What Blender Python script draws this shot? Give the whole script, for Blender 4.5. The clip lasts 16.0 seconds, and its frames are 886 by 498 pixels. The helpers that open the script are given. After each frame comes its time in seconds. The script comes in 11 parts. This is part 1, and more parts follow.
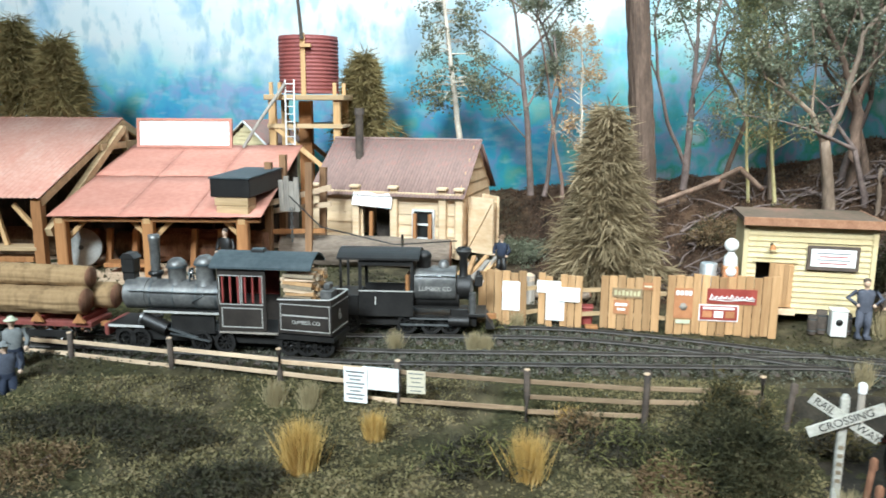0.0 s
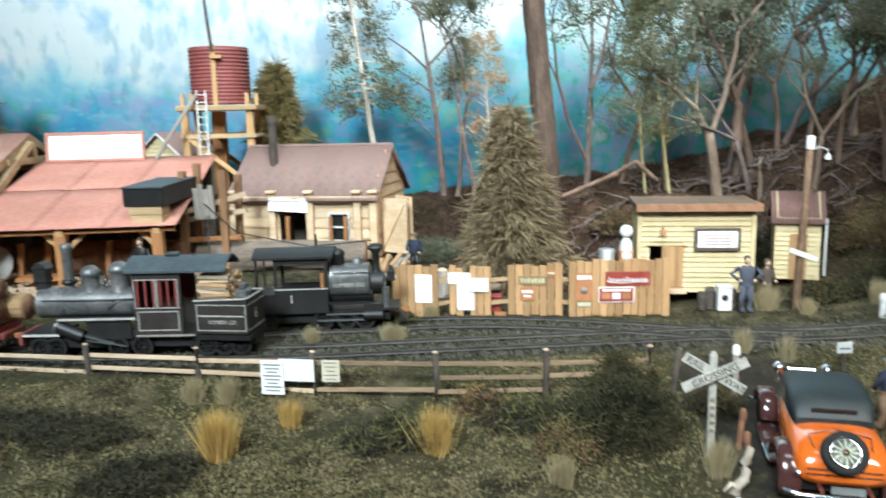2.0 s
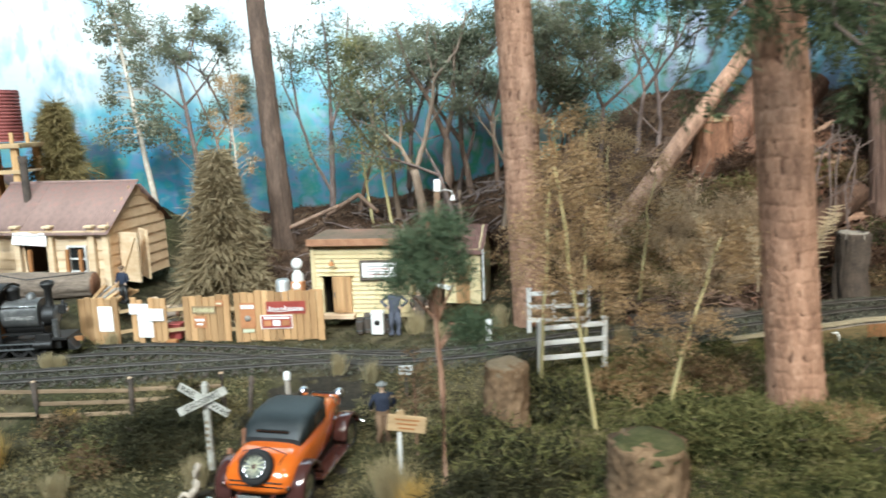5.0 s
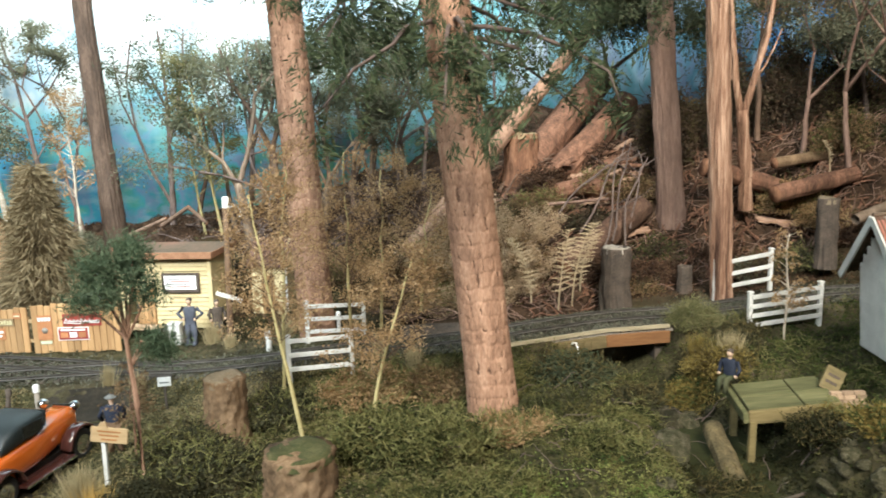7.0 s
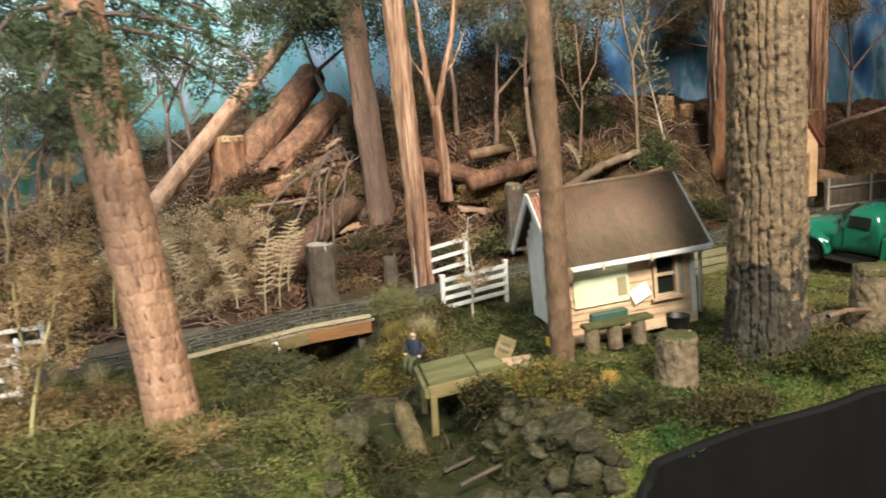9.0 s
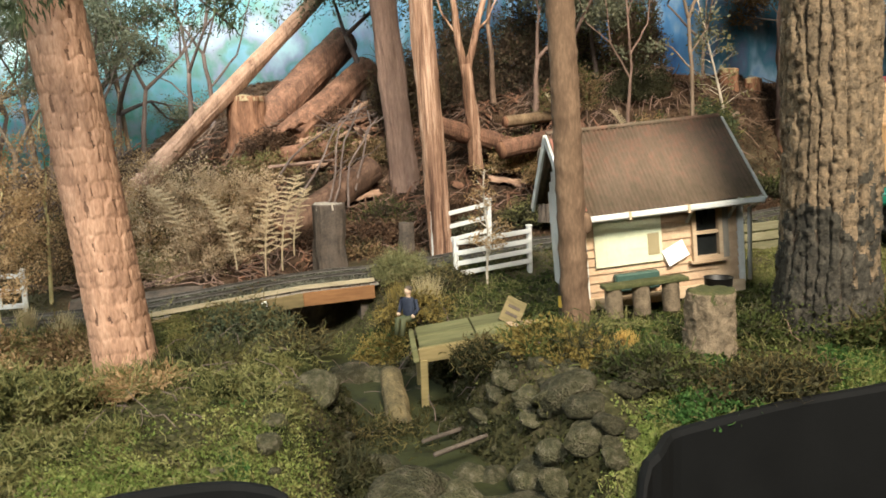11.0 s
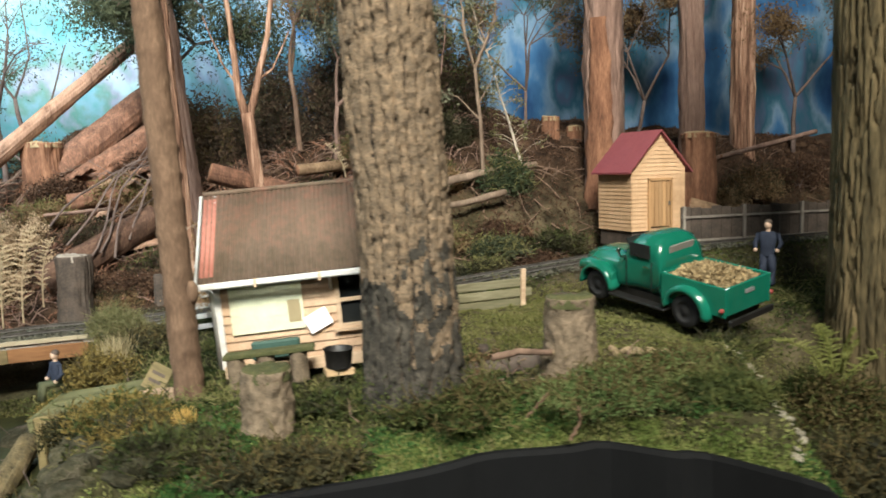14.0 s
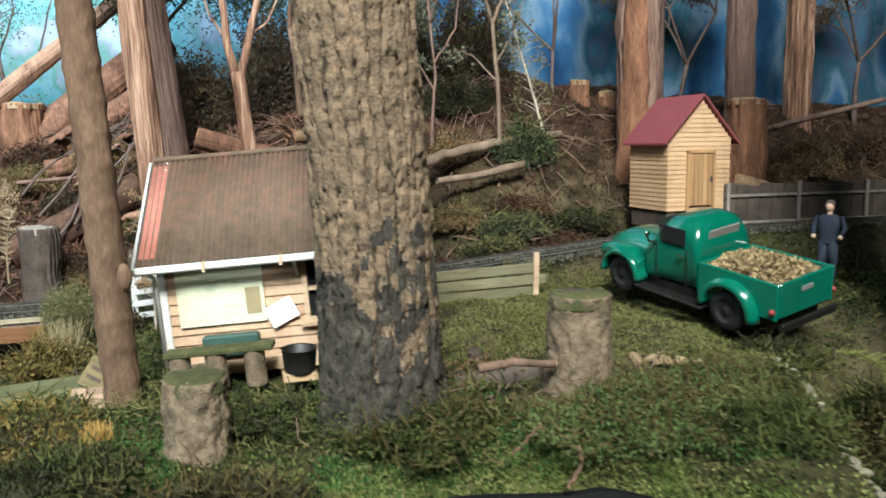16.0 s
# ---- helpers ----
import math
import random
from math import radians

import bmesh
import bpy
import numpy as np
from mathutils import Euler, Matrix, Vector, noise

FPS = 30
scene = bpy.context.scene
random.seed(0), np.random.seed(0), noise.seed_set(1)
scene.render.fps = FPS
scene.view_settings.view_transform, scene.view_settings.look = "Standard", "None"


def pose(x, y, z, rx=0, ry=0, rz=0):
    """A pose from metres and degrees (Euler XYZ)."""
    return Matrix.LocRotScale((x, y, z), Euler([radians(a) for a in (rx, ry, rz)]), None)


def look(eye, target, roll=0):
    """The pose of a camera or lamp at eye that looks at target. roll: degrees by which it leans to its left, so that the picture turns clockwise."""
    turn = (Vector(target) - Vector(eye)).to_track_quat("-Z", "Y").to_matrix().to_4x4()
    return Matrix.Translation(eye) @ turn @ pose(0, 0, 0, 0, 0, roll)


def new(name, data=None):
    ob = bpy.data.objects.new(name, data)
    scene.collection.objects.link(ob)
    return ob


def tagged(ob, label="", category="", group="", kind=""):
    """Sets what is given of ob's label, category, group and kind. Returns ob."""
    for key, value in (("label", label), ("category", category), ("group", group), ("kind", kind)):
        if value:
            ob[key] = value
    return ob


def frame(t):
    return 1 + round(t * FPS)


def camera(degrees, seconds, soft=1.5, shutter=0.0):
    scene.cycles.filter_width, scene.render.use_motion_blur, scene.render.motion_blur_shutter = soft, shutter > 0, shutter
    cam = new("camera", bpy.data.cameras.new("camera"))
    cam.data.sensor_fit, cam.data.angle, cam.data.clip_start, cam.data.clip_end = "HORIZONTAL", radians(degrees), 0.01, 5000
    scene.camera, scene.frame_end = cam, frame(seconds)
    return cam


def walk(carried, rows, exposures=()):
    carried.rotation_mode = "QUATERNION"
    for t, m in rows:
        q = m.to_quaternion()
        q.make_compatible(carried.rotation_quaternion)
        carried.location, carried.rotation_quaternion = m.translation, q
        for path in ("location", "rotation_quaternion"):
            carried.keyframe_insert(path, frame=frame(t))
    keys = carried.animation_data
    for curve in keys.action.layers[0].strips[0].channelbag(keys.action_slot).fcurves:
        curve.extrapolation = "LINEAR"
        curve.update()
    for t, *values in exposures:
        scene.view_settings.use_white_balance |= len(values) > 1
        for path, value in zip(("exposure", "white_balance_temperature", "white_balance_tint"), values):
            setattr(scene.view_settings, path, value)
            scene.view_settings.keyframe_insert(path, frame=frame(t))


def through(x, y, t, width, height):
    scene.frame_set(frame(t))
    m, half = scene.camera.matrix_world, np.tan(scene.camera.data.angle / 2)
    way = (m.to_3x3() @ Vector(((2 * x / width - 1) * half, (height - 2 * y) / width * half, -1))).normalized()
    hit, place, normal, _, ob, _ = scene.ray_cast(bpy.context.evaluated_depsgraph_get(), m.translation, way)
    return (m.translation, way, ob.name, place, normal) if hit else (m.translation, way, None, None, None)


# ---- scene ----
cam = camera(60.5, 16.0, soft=1.7, shutter=0.5)
PATH = [
    (0, (0.008, 0.014, 0.145), (-0.011, 1.979, -0.231), 0.3),
    (0.5, (0.029, 0.007, 0.143), (0.02, 1.975, -0.213), 0.3),
    (1, (0.047, -0.006, 0.148), (0.031, 1.964, -0.197), -0.1),
    (1.5, (0.038, -0.013, 0.153), (0.018, 1.961, -0.17), -0.8),
    (2, (0.02, -0.01, 0.139), (0.183, 1.952, -0.21), -1.4),
    (2.5, (0.021, -0.009, 0.135), (0.273, 1.94, -0.237), -2.3),
    (3, (0.065, -0.021, 0.147), (0.292, 1.931, -0.226), -2.7),
    (3.5, (0.108, -0.04, 0.154), (0.289, 1.919, -0.207), -2.5),
    (4, (0.159, -0.063, 0.161), (0.349, 1.896, -0.194), -2.0),
    (4.5, (0.202, -0.075, 0.164), (0.398, 1.884, -0.186), -2.1),
    (5, (0.243, -0.09, 0.165), (0.462, 1.868, -0.178), -1.9),
    (5.2, (0.263, -0.097, 0.167), (0.489, 1.86, -0.18), -1.8),
    (7.5, (0.386, -0.136, 0.178), (0.753, 1.798, -0.173), -1.4),
    (8, (0.379, -0.114, 0.175), (0.985, 1.761, -0.173), -1.6),
    (8.5, (0.383, -0.124, 0.167), (1.158, 1.688, -0.173), -2.8),
    (9, (0.436, -0.148, 0.163), (1.28, 1.633, -0.176), -3.3),
    (11.3, (0.497, -0.113, 0.107), (1.157, 1.756, -0.16), -1.7),
    (11.5, (0.505, -0.115, 0.104), (1.165, 1.756, -0.149), -1.4),
    (12, (0.535, -0.121, 0.103), (1.206, 1.748, -0.14), -1.5),
    (12.5, (0.565, -0.126, 0.11), (1.255, 1.737, -0.123), -1.4),
    (13, (0.597, -0.134, 0.114), (1.303, 1.725, -0.106), -1.5),
    (13.5, (0.628, -0.144, 0.119), (1.336, 1.714, -0.092), -1.7),
    (14, (0.667, -0.165, 0.125), (1.325, 1.712, -0.082), -1.6),
    (14.5, (0.705, -0.184, 0.123), (1.292, 1.716, -0.088), -1.0),
    (15, (0.729, -0.177, 0.122), (1.26, 1.738, -0.102), -0.8),
    (15.5, (0.723, -0.141, 0.117), (1.247, 1.773, -0.129), -1.0),
    (16, (0.707, -0.111, 0.121), (1.268, 1.789, -0.153), -0.9),
]
WHITE_BALANCE = ((0, 0.14, 6250, 9), (1.5, 0.04, 6200, 8), (2.5, 0.02, 6300, 9), (4, 0.00, 6250, 8), (5.2, 0.07, 6400, 9), (7.5, 0.21, 6850, 10), (8, 0.28, 6950, 10), (8.5, 0.43, 7000, 10), (9, 0.41, 7200, 11), (12, 0.43, 7100, 11), (13.5, 0.41, 6700, 10), (15, 0.41, 6150, 7), (16, 0.41, 5900, 6))
walk(cam, [(t, look(eye, target, roll)) for t, eye, target, roll in PATH], WHITE_BALANCE)


# ---- room light: added unseen lamps above and before the layout, aimed to balance brightness ----
world = bpy.data.worlds.new("room_air")
world.use_nodes = True
world.node_tree.nodes["Background"].inputs[0].default_value = (0.85, 0.93, 1.0, 1)
world.node_tree.nodes["Background"].inputs[1].default_value = 0.014
scene.world = world


def lamp(x, y, z, aim, watts, size, colour, spread):
    data = bpy.data.lights.new("ceiling_lamp", "AREA")
    data.spread = math.radians(spread)
    data.shape, data.size, data.energy, data.color = "DISK", size, watts, colour
    ob = new("ceiling_lamp", data)
    ob.matrix_world = look((x, y, z), aim)
    return ob


NEUTRAL, WARM = (0.82, 0.94, 1.0), (1.0, 0.95, 0.84)
lamp(-0.55, -0.95, 1.15, (-0.20, 0.46, 0.03), 9.0, 0.45, NEUTRAL, 70)
lamp(0.20, -0.02, 1.30, (0.28, 0.93, 0.34), 7.2, 0.45, NEUTRAL, 60)
lamp(0.50, -0.85, 1.10, (0.76, 0.50, 0.14), 6.2, 0.45, WARM, 66)


# ---- building tools ----
def V(*a):
    return Vector(a)


def sstep(a, b, x):
    t = min(1.0, max(0.0, (x - a) / (b - a)))
    return t * t * (3 - 2 * t)


def ramp(x, *pts):
    """A smooth line through pairs (x, value)."""
    if x <= pts[0][0]:
        return pts[0][1]
    for (a, u), (b, v) in zip(pts, pts[1:]):
        if x <= b:
            return u + (v - u) * sstep(a, b, x)
    return pts[-1][1]


def line(x, *pts):
    if x <= pts[0][0]:
        return pts[0][1]
    for (a, u), (b, v) in zip(pts, pts[1:]):
        if x <= b:
            return u + (v - u) * (x - a) / (b - a)
    return pts[-1][1]


class G:
    """A mesh in the making: vertices, faces, smoothness and material slots."""

    def __init__(self):
        self.v, self.f, self.s, self.k, self.slot = [], [], [], [], 0

    def add(self, verts, faces, smooth=False, m=None):
        n = len(self.v)
        self.v += [tuple(m @ Vector(p)) for p in verts] if m is not None else [tuple(p) for p in verts]
        self.f += [tuple(n + i for i in f) for f in faces]
        self.s += [smooth] * len(faces)
        self.k += [self.slot] * len(faces)
        return self

    def box(self, x0, y0, z0, x1, y1, z1, m=None, b=0.0):
        """A box with chamfered upright and level edges where b is given."""
        if not b:
            p = [(x, y, z) for z in (z0, z1) for y in (y0, y1) for x in (x0, x1)]
            return self.add(p, [(0, 2, 3, 1), (4, 5, 7, 6), (0, 1, 5, 4), (2, 6, 7, 3), (0, 4, 6, 2), (1, 3, 7, 5)], False, m)
        ring = [(x0 + b, y0), (x1 - b, y0), (x1, y0 + b), (x1, y1 - b), (x1 - b, y1), (x0 + b, y1), (x0, y1 - b), (x0, y0 + b)]
        inner = [(x0 + b, y0 + b), (x1 - b, y0 + b), (x1 - b, y0 + b), (x1 - b, y1 - b), (x1 - b, y1 - b), (x0 + b, y1 - b), (x0 + b, y1 - b), (x0 + b, y0 + b)]
        p = [(*a, z0) for a in inner] + [(*a, z0 + b) for a in ring] + [(*a, z1 - b) for a in ring] + [(*a, z1) for a in inner]
        f = [tuple(range(7, -1, -1)), tuple(range(24, 32))]
        for r in (0, 8, 16):
            f += [(r + i, r + (i + 1) % 8, r + 8 + (i + 1) % 8, r + 8 + i) for i in range(8)]
        return self.add(p, f, False, m)

    def beam(self, a, c, w, h, up=(0, 0, 1), b=0.0):
        """A timber from a to c, w wide and h deep."""
        a, c = Vector(a), Vector(c)
        d = c - a
        z = d.normalized()
        x = Vector(up).cross(z)
        if x.length < 1e-4:
            x = Vector((1, 0, 0))
        x.normalize()
        y = z.cross(x)
        m = Matrix((x, y, z)).transposed().to_4x4()
        m.translation = a
        return self.box(-w / 2, -h / 2, 0, w / 2, h / 2, d.length, m, b)

    def cyl(self, a, c, r0, r1=None, n=14, cap=True, smooth=True):
        a, c = Vector(a), Vector(c)
        r1 = r0 if r1 is None else r1
        q = (c - a).to_track_quat("Z", "Y").to_matrix()
        ring = [q @ Vector((math.cos(6.28319 * i / n), math.sin(6.28319 * i / n), 0)) for i in range(n)]
        p = [a + r0 * e for e in ring] + [c + r1 * e for e in ring]
        self.add(p, [(i, (i + 1) % n, n + (i + 1) % n, n + i) for i in range(n)], smooth)
        if cap:
            self.add(p[:n], [tuple(range(n - 1, -1, -1))])
            self.add(p[n:], [tuple(range(n))])
        return self

    def lathe(self, prof, n=20, m=None, smooth=True):
        """prof: pairs (radius, height), turned about z."""
        p, f = [], []
        for r, z in prof:
            p += [(r * math.cos(6.28319 * i / n), r * math.sin(6.28319 * i / n), z) for i in range(n)]
        for j in range(len(prof) - 1):
            f += [(j * n + i, j * n + (i + 1) % n, j * n + n + (i + 1) % n, j * n + n + i) for i in range(n)]
        return self.add(p, f, smooth, m)

    def ball(self, c, r, n=10, sq=(1, 1, 1)):
        prof = [(max(1e-5, math.sin(math.pi * j / 7)), -math.cos(math.pi * j / 7)) for j in range(8)]
        return self.lathe(prof, n, Matrix.Translation(c) @ Matrix.Diagonal((r * sq[0], r * sq[1], r * sq[2], 1)))

    def prism(self, poly, a, c, axis="y", m=None):
        """A flat outline pushed along an axis from a to c."""
        n = len(poly)
        place = {"y": lambda u, w, t: (u, t, w), "x": lambda u, w, t: (t, u, w), "z": lambda u, w, t: (u, w, t)}[axis]
        p = [place(u, w, a) for u, w in poly] + [place(u, w, c) for u, w in poly]
        f = [tuple(range(n)), tuple(range(2 * n - 1, n - 1, -1))] + [((i + 1) % n, i, n + i, n + (i + 1) % n) for i in range(n)]
        return self.add(p, f, False, m)

    def tube(self, pts, r0, r1, n=7, wob=0.0):
        """A bent, tapering stem through pts."""
        k = len(pts)
        base = len(self.v)
        for j, c in enumerate(pts):
            c = Vector(c)
            d = (Vector(pts[min(k - 1, j + 1)]) - Vector(pts[max(0, j - 1)])).normalized()
            q = d.to_track_quat("Z", "Y").to_matrix()
            r = r0 + (r1 - r0) * j / (k - 1)
            for i in range(n):
                rr = r * (1 + wob * random.uniform(-1, 1))
                self.v.append(tuple(c + q @ Vector((rr * math.cos(6.28319 * i / n), rr * math.sin(6.28319 * i / n), 0))))
        for j in range(k - 1):
            for i in range(n):
                self.f.append((base + j * n + i, base + j * n + (i + 1) % n, base + j * n + n + (i + 1) % n, base + j * n + n + i))
        self.f.append(tuple(base + (k - 1) * n + i for i in range(n)))
        self.s += [True] * ((k - 1) * n + 1)
        self.k += [self.slot] * ((k - 1) * n + 1)
        return self

    def mesh(self, name, mats, fix=True):
        me = bpy.data.meshes.new(name)
        me.from_pydata(self.v, [], self.f)
        me.polygons.foreach_set("use_smooth", self.s)
        for mm in (mats if isinstance(mats, (list, tuple)) else [mats]):
            me.materials.append(mm)
        me.polygons.foreach_set("material_index", self.k)
        if fix:
            bm = bmesh.new()
            bm.from_mesh(me)
            bmesh.ops.recalc_face_normals(bm, faces=bm.faces)
            bm.to_mesh(me)
            bm.free()
        me.update()
        return me


def quads(name, p, mats):
    """One mesh of many small four-cornered leaves; p: an array of n x 4 x 3."""
    n = len(p)
    me = bpy.data.meshes.new(name)
    me.vertices.add(4 * n)
    me.vertices.foreach_set("co", np.ascontiguousarray(p, dtype=np.float32).ravel())
    me.loops.add(4 * n)
    me.loops.foreach_set("vertex_index", np.arange(4 * n, dtype=np.int32))
    me.polygons.add(n)
    me.polygons.foreach_set("loop_start", np.arange(0, 4 * n, 4, dtype=np.int32))
    me.polygons.foreach_set("loop_total", np.full(n, 4, dtype=np.int32))
    me.update(calc_edges=True)
    me.validate()
    for mm in (mats if isinstance(mats, (list, tuple)) else [mats]):
        me.materials.append(mm)
    return me


def leaves(c, length, width, rng, up=0.0, along=None, spread=1.0):
    """Leaf corners round the centres c (n x 3), turned at random or along a direction."""
    n = len(c)
    d = rng.normal(size=(n, 3)) * spread
    d[:, 2] += up
    if along is not None:
        d += along
    d /= np.linalg.norm(d, axis=1, keepdims=True) + 1e-9
    w = np.cross(d, rng.normal(size=(n, 3)))
    w /= np.linalg.norm(w, axis=1, keepdims=True) + 1e-9
    l = (length * rng.uniform(0.6, 1.3, (n, 1))) * d
    w = (width * rng.uniform(0.6, 1.3, (n, 1))) * w
    return np.stack([c, c + 0.45 * l + 0.5 * w, c + l, c + 0.45 * l - 0.5 * w], axis=1)


def strands(c, length, width, rng, up=0.4, bend=0.7, steps=3):
    """Thin crooked strands growing from the points c: a row of narrow quads for each."""
    n = len(c)
    d = rng.normal(size=(n, 3))
    d[:, 2] = np.abs(d[:, 2]) * 0.6 + up
    out, p = [], c
    l = length * rng.uniform(0.6, 1.4, (n, 1)) / steps
    for k in range(steps):
        d = d / np.linalg.norm(d, axis=1, keepdims=True) + rng.normal(size=(n, 3)) * bend * (0.3 + 0.35 * k)
        d /= np.linalg.norm(d, axis=1, keepdims=True)
        w = np.cross(d, rng.normal(size=(n, 3)))
        w *= width * 0.5 / (np.linalg.norm(w, axis=1, keepdims=True) + 1e-9)
        q = p + d * l
        s = 1.0 if k < steps - 1 else 0.35
        out.append(np.stack([p - w, p + w, q + w * s, q - w * s], 1))
        p = q
    return np.concatenate(out)


def part(name, g, material, parent, label="", fix=True):
    ob = new(name, g.mesh(name, material, fix) if isinstance(g, G) else g)
    ob.parent = parent
    if label:
        ob["label"] = label
    return ob


def thing(name, label, category, m, group="", kind=""):
    ob = new(name)
    ob.empty_display_size = 0.01
    ob.matrix_world = m
    return tagged(ob, label, category, group, kind)


def solo(name, g, material, label, category, m=None, group="", kind="", fix=True):
    ob = new(name, g.mesh(name, material, fix) if isinstance(g, G) else g)
    if m is not None:
        ob.matrix_world = m
    return tagged(ob, label, category, group, kind)


def text_mesh(words, size, depth, material):
    cu = bpy.data.curves.new("lettering", "FONT")
    cu.body, cu.size, cu.extrude, cu.align_x, cu.align_y = words, size, depth, "CENTER", "CENTER"
    ob = bpy.data.objects.new("lettering", cu)
    scene.collection.objects.link(ob)
    me = bpy.data.meshes.new_from_object(ob.evaluated_get(bpy.context.evaluated_depsgraph_get()))
    bpy.data.objects.remove(ob)
    me.materials.clear()
    me.materials.append(material)
    return me


def lettering(words, size, depth, material, parent, m):
    ob = new("lettering", text_mesh(words, size, depth, material))
    ob.parent = parent
    ob.matrix_basis = m
    return ob


# ---- materials ----
def surface(name, c1, c2, rough=0.7, metal=0.0, scale=80.0, bump=0.3, depth=0.0006, stretch=(1, 1, 1), c3=None, vary=0.12,
            fine=6.0, island=False, rough2=None, coat=0.0, contrast=0.5):
    """Two colours mixed by a broad and a fine noise, with relief, wear and a slight change from piece to piece."""
    mt = bpy.data.materials.new(name)
    mt.use_nodes = True
    t = mt.node_tree
    N, L = t.nodes.new, t.links.new
    bs = t.nodes["Principled BSDF"]
    tc, mp = N("ShaderNodeTexCoord"), N("ShaderNodeMapping")
    mp.inputs["Scale"].default_value = stretch
    L(tc.outputs["Object"], mp.inputs[0])
    n1, n2 = N("ShaderNodeTexNoise"), N("ShaderNodeTexNoise")
    for nd, s, d in ((n1, scale, 4), (n2, scale * fine, 3)):
        nd.inputs["Scale"].default_value, nd.inputs["Detail"].default_value = s, d
        L(mp.outputs[0], nd.inputs["Vector"])
    mix = N("ShaderNodeMix")
    mix.inputs[0].default_value = 0.4
    L(n1.outputs[0], mix.inputs[2])
    L(n2.outputs[0], mix.inputs[3])
    cr = N("ShaderNodeValToRGB")
    e = cr.color_ramp.elements
    e[0].position, e[0].color = 0.5 - 0.4 * (1 - contrast), (*c1, 1)
    e[1].position, e[1].color = 0.5 + 0.4 * (1 - contrast), (*c2, 1)
    if c3:
        k = e.new(0.5)
        k.color = (*c3, 1)
    L(mix.outputs[0], cr.inputs[0])
    info = N("ShaderNodeNewGeometry") if island else N("ShaderNodeObjectInfo")
    hs = N("ShaderNodeHueSaturation")
    mr = N("ShaderNodeMapRange")
    mr.inputs[3].default_value, mr.inputs[4].default_value = 1 - vary, 1 + vary
    L(info.outputs["Random Per Island" if island else "Random"], mr.inputs[0])
    L(mr.outputs[0], hs.inputs["Value"])
    L(cr.outputs[0], hs.inputs["Color"])
    L(hs.outputs[0], bs.inputs["Base Color"])
    rr = N("ShaderNodeMapRange")
    rr.inputs[3].default_value, rr.inputs[4].default_value = rough, rough2 if rough2 is not None else min(1, rough + 0.15)
    L(n1.outputs[0], rr.inputs[0])
    L(rr.outputs[0], bs.inputs["Roughness"])
    bs.inputs["Metallic"].default_value = metal
    bs.inputs["Coat Weight"].default_value = coat
    if rough > 0.6:
        bs.inputs["Specular IOR Level"].default_value = 0.25
    if bump:
        bp = N("ShaderNodeBump")
        bp.inputs["Strength"].default_value, bp.inputs["Distance"].default_value = bump, depth
        L(mix.outputs[0], bp.inputs["Height"])
        L(bp.outputs[0], bs.inputs["Normal"])
    return mt


def foliage(name, cols, rough=0.75, through=0.25, patch=0.45, size=45):
    """Leaf colours that change from leaf to leaf; some light passes through."""
    mt = bpy.data.materials.new(name)
    mt.use_nodes = True
    t = mt.node_tree
    N, L = t.nodes.new, t.links.new
    bs = t.nodes["Principled BSDF"]
    geo, cr = N("ShaderNodeNewGeometry"), N("ShaderNodeValToRGB")
    e = cr.color_ramp.elements
    e[0].color, e[1].color = (*cols[0], 1), (*cols[-1], 1)
    for i, c in enumerate(cols[1:-1]):
        e.new((i + 1) / (len(cols) - 1)).color = (*c, 1)
    tc, nz = N("ShaderNodeTexCoord"), N("ShaderNodeTexNoise")
    nz.inputs["Scale"].default_value, nz.inputs["Detail"].default_value = size, 4
    L(tc.outputs["Object"], nz.inputs["Vector"])
    mx, st = N("ShaderNodeMix"), N("ShaderNodeMapRange")
    mx.inputs[0].default_value = patch
    st.inputs[1].default_value, st.inputs[2].default_value = 0.3, 0.7
    L(geo.outputs["Random Per Island"], mx.inputs[2])
    L(nz.outputs[0], st.inputs[0])
    L(st.outputs[0], mx.inputs[3])
    L(mx.outputs[0], cr.inputs[0])
    L(cr.outputs[0], bs.inputs["Base Color"])
    bs.inputs["Roughness"].default_value = rough
    bs.inputs["Specular IOR Level"].default_value = 0.2
    tr, ms = N("ShaderNodeBsdfTranslucent"), N("ShaderNodeMixShader")
    L(cr.outputs[0], tr.inputs[0])
    ms.inputs[0].default_value = through
    L(bs.outputs[0], ms.inputs[1])
    L(tr.outputs[0], ms.inputs[2])
    L(ms.outputs[0], t.nodes["Material Output"].inputs[0])
    return mt


WOOD = surface("raw_timber", (0.42, 0.24, 0.1), (0.62, 0.4, 0.2), 0.65, scale=90, stretch=(1, 1, 0.12), bump=0.3)
WOODX = surface("raw_timber_level", (0.3, 0.2, 0.1), (0.56, 0.4, 0.23), 0.7, scale=90, stretch=(0.12, 1, 1), bump=0.4)
RUSTWOOD = surface("stained_timber", (0.22, 0.09, 0.035), (0.46, 0.22, 0.085), 0.65, scale=110, stretch=(1, 1, 0.12), bump=0.4, contrast=0.4)
GREYWOOD = surface("weathered_timber", (0.16, 0.14, 0.12), (0.36, 0.32, 0.27), 0.85, scale=120, stretch=(1, 1, 0.15), bump=0.5)
GREYWOODX = surface("weathered_rail", (0.4, 0.27, 0.17), (0.68, 0.52, 0.36), 0.8, scale=110, stretch=(0.1, 1, 1), bump=0.4)
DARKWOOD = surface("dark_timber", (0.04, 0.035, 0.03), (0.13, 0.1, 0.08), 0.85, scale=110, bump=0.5)
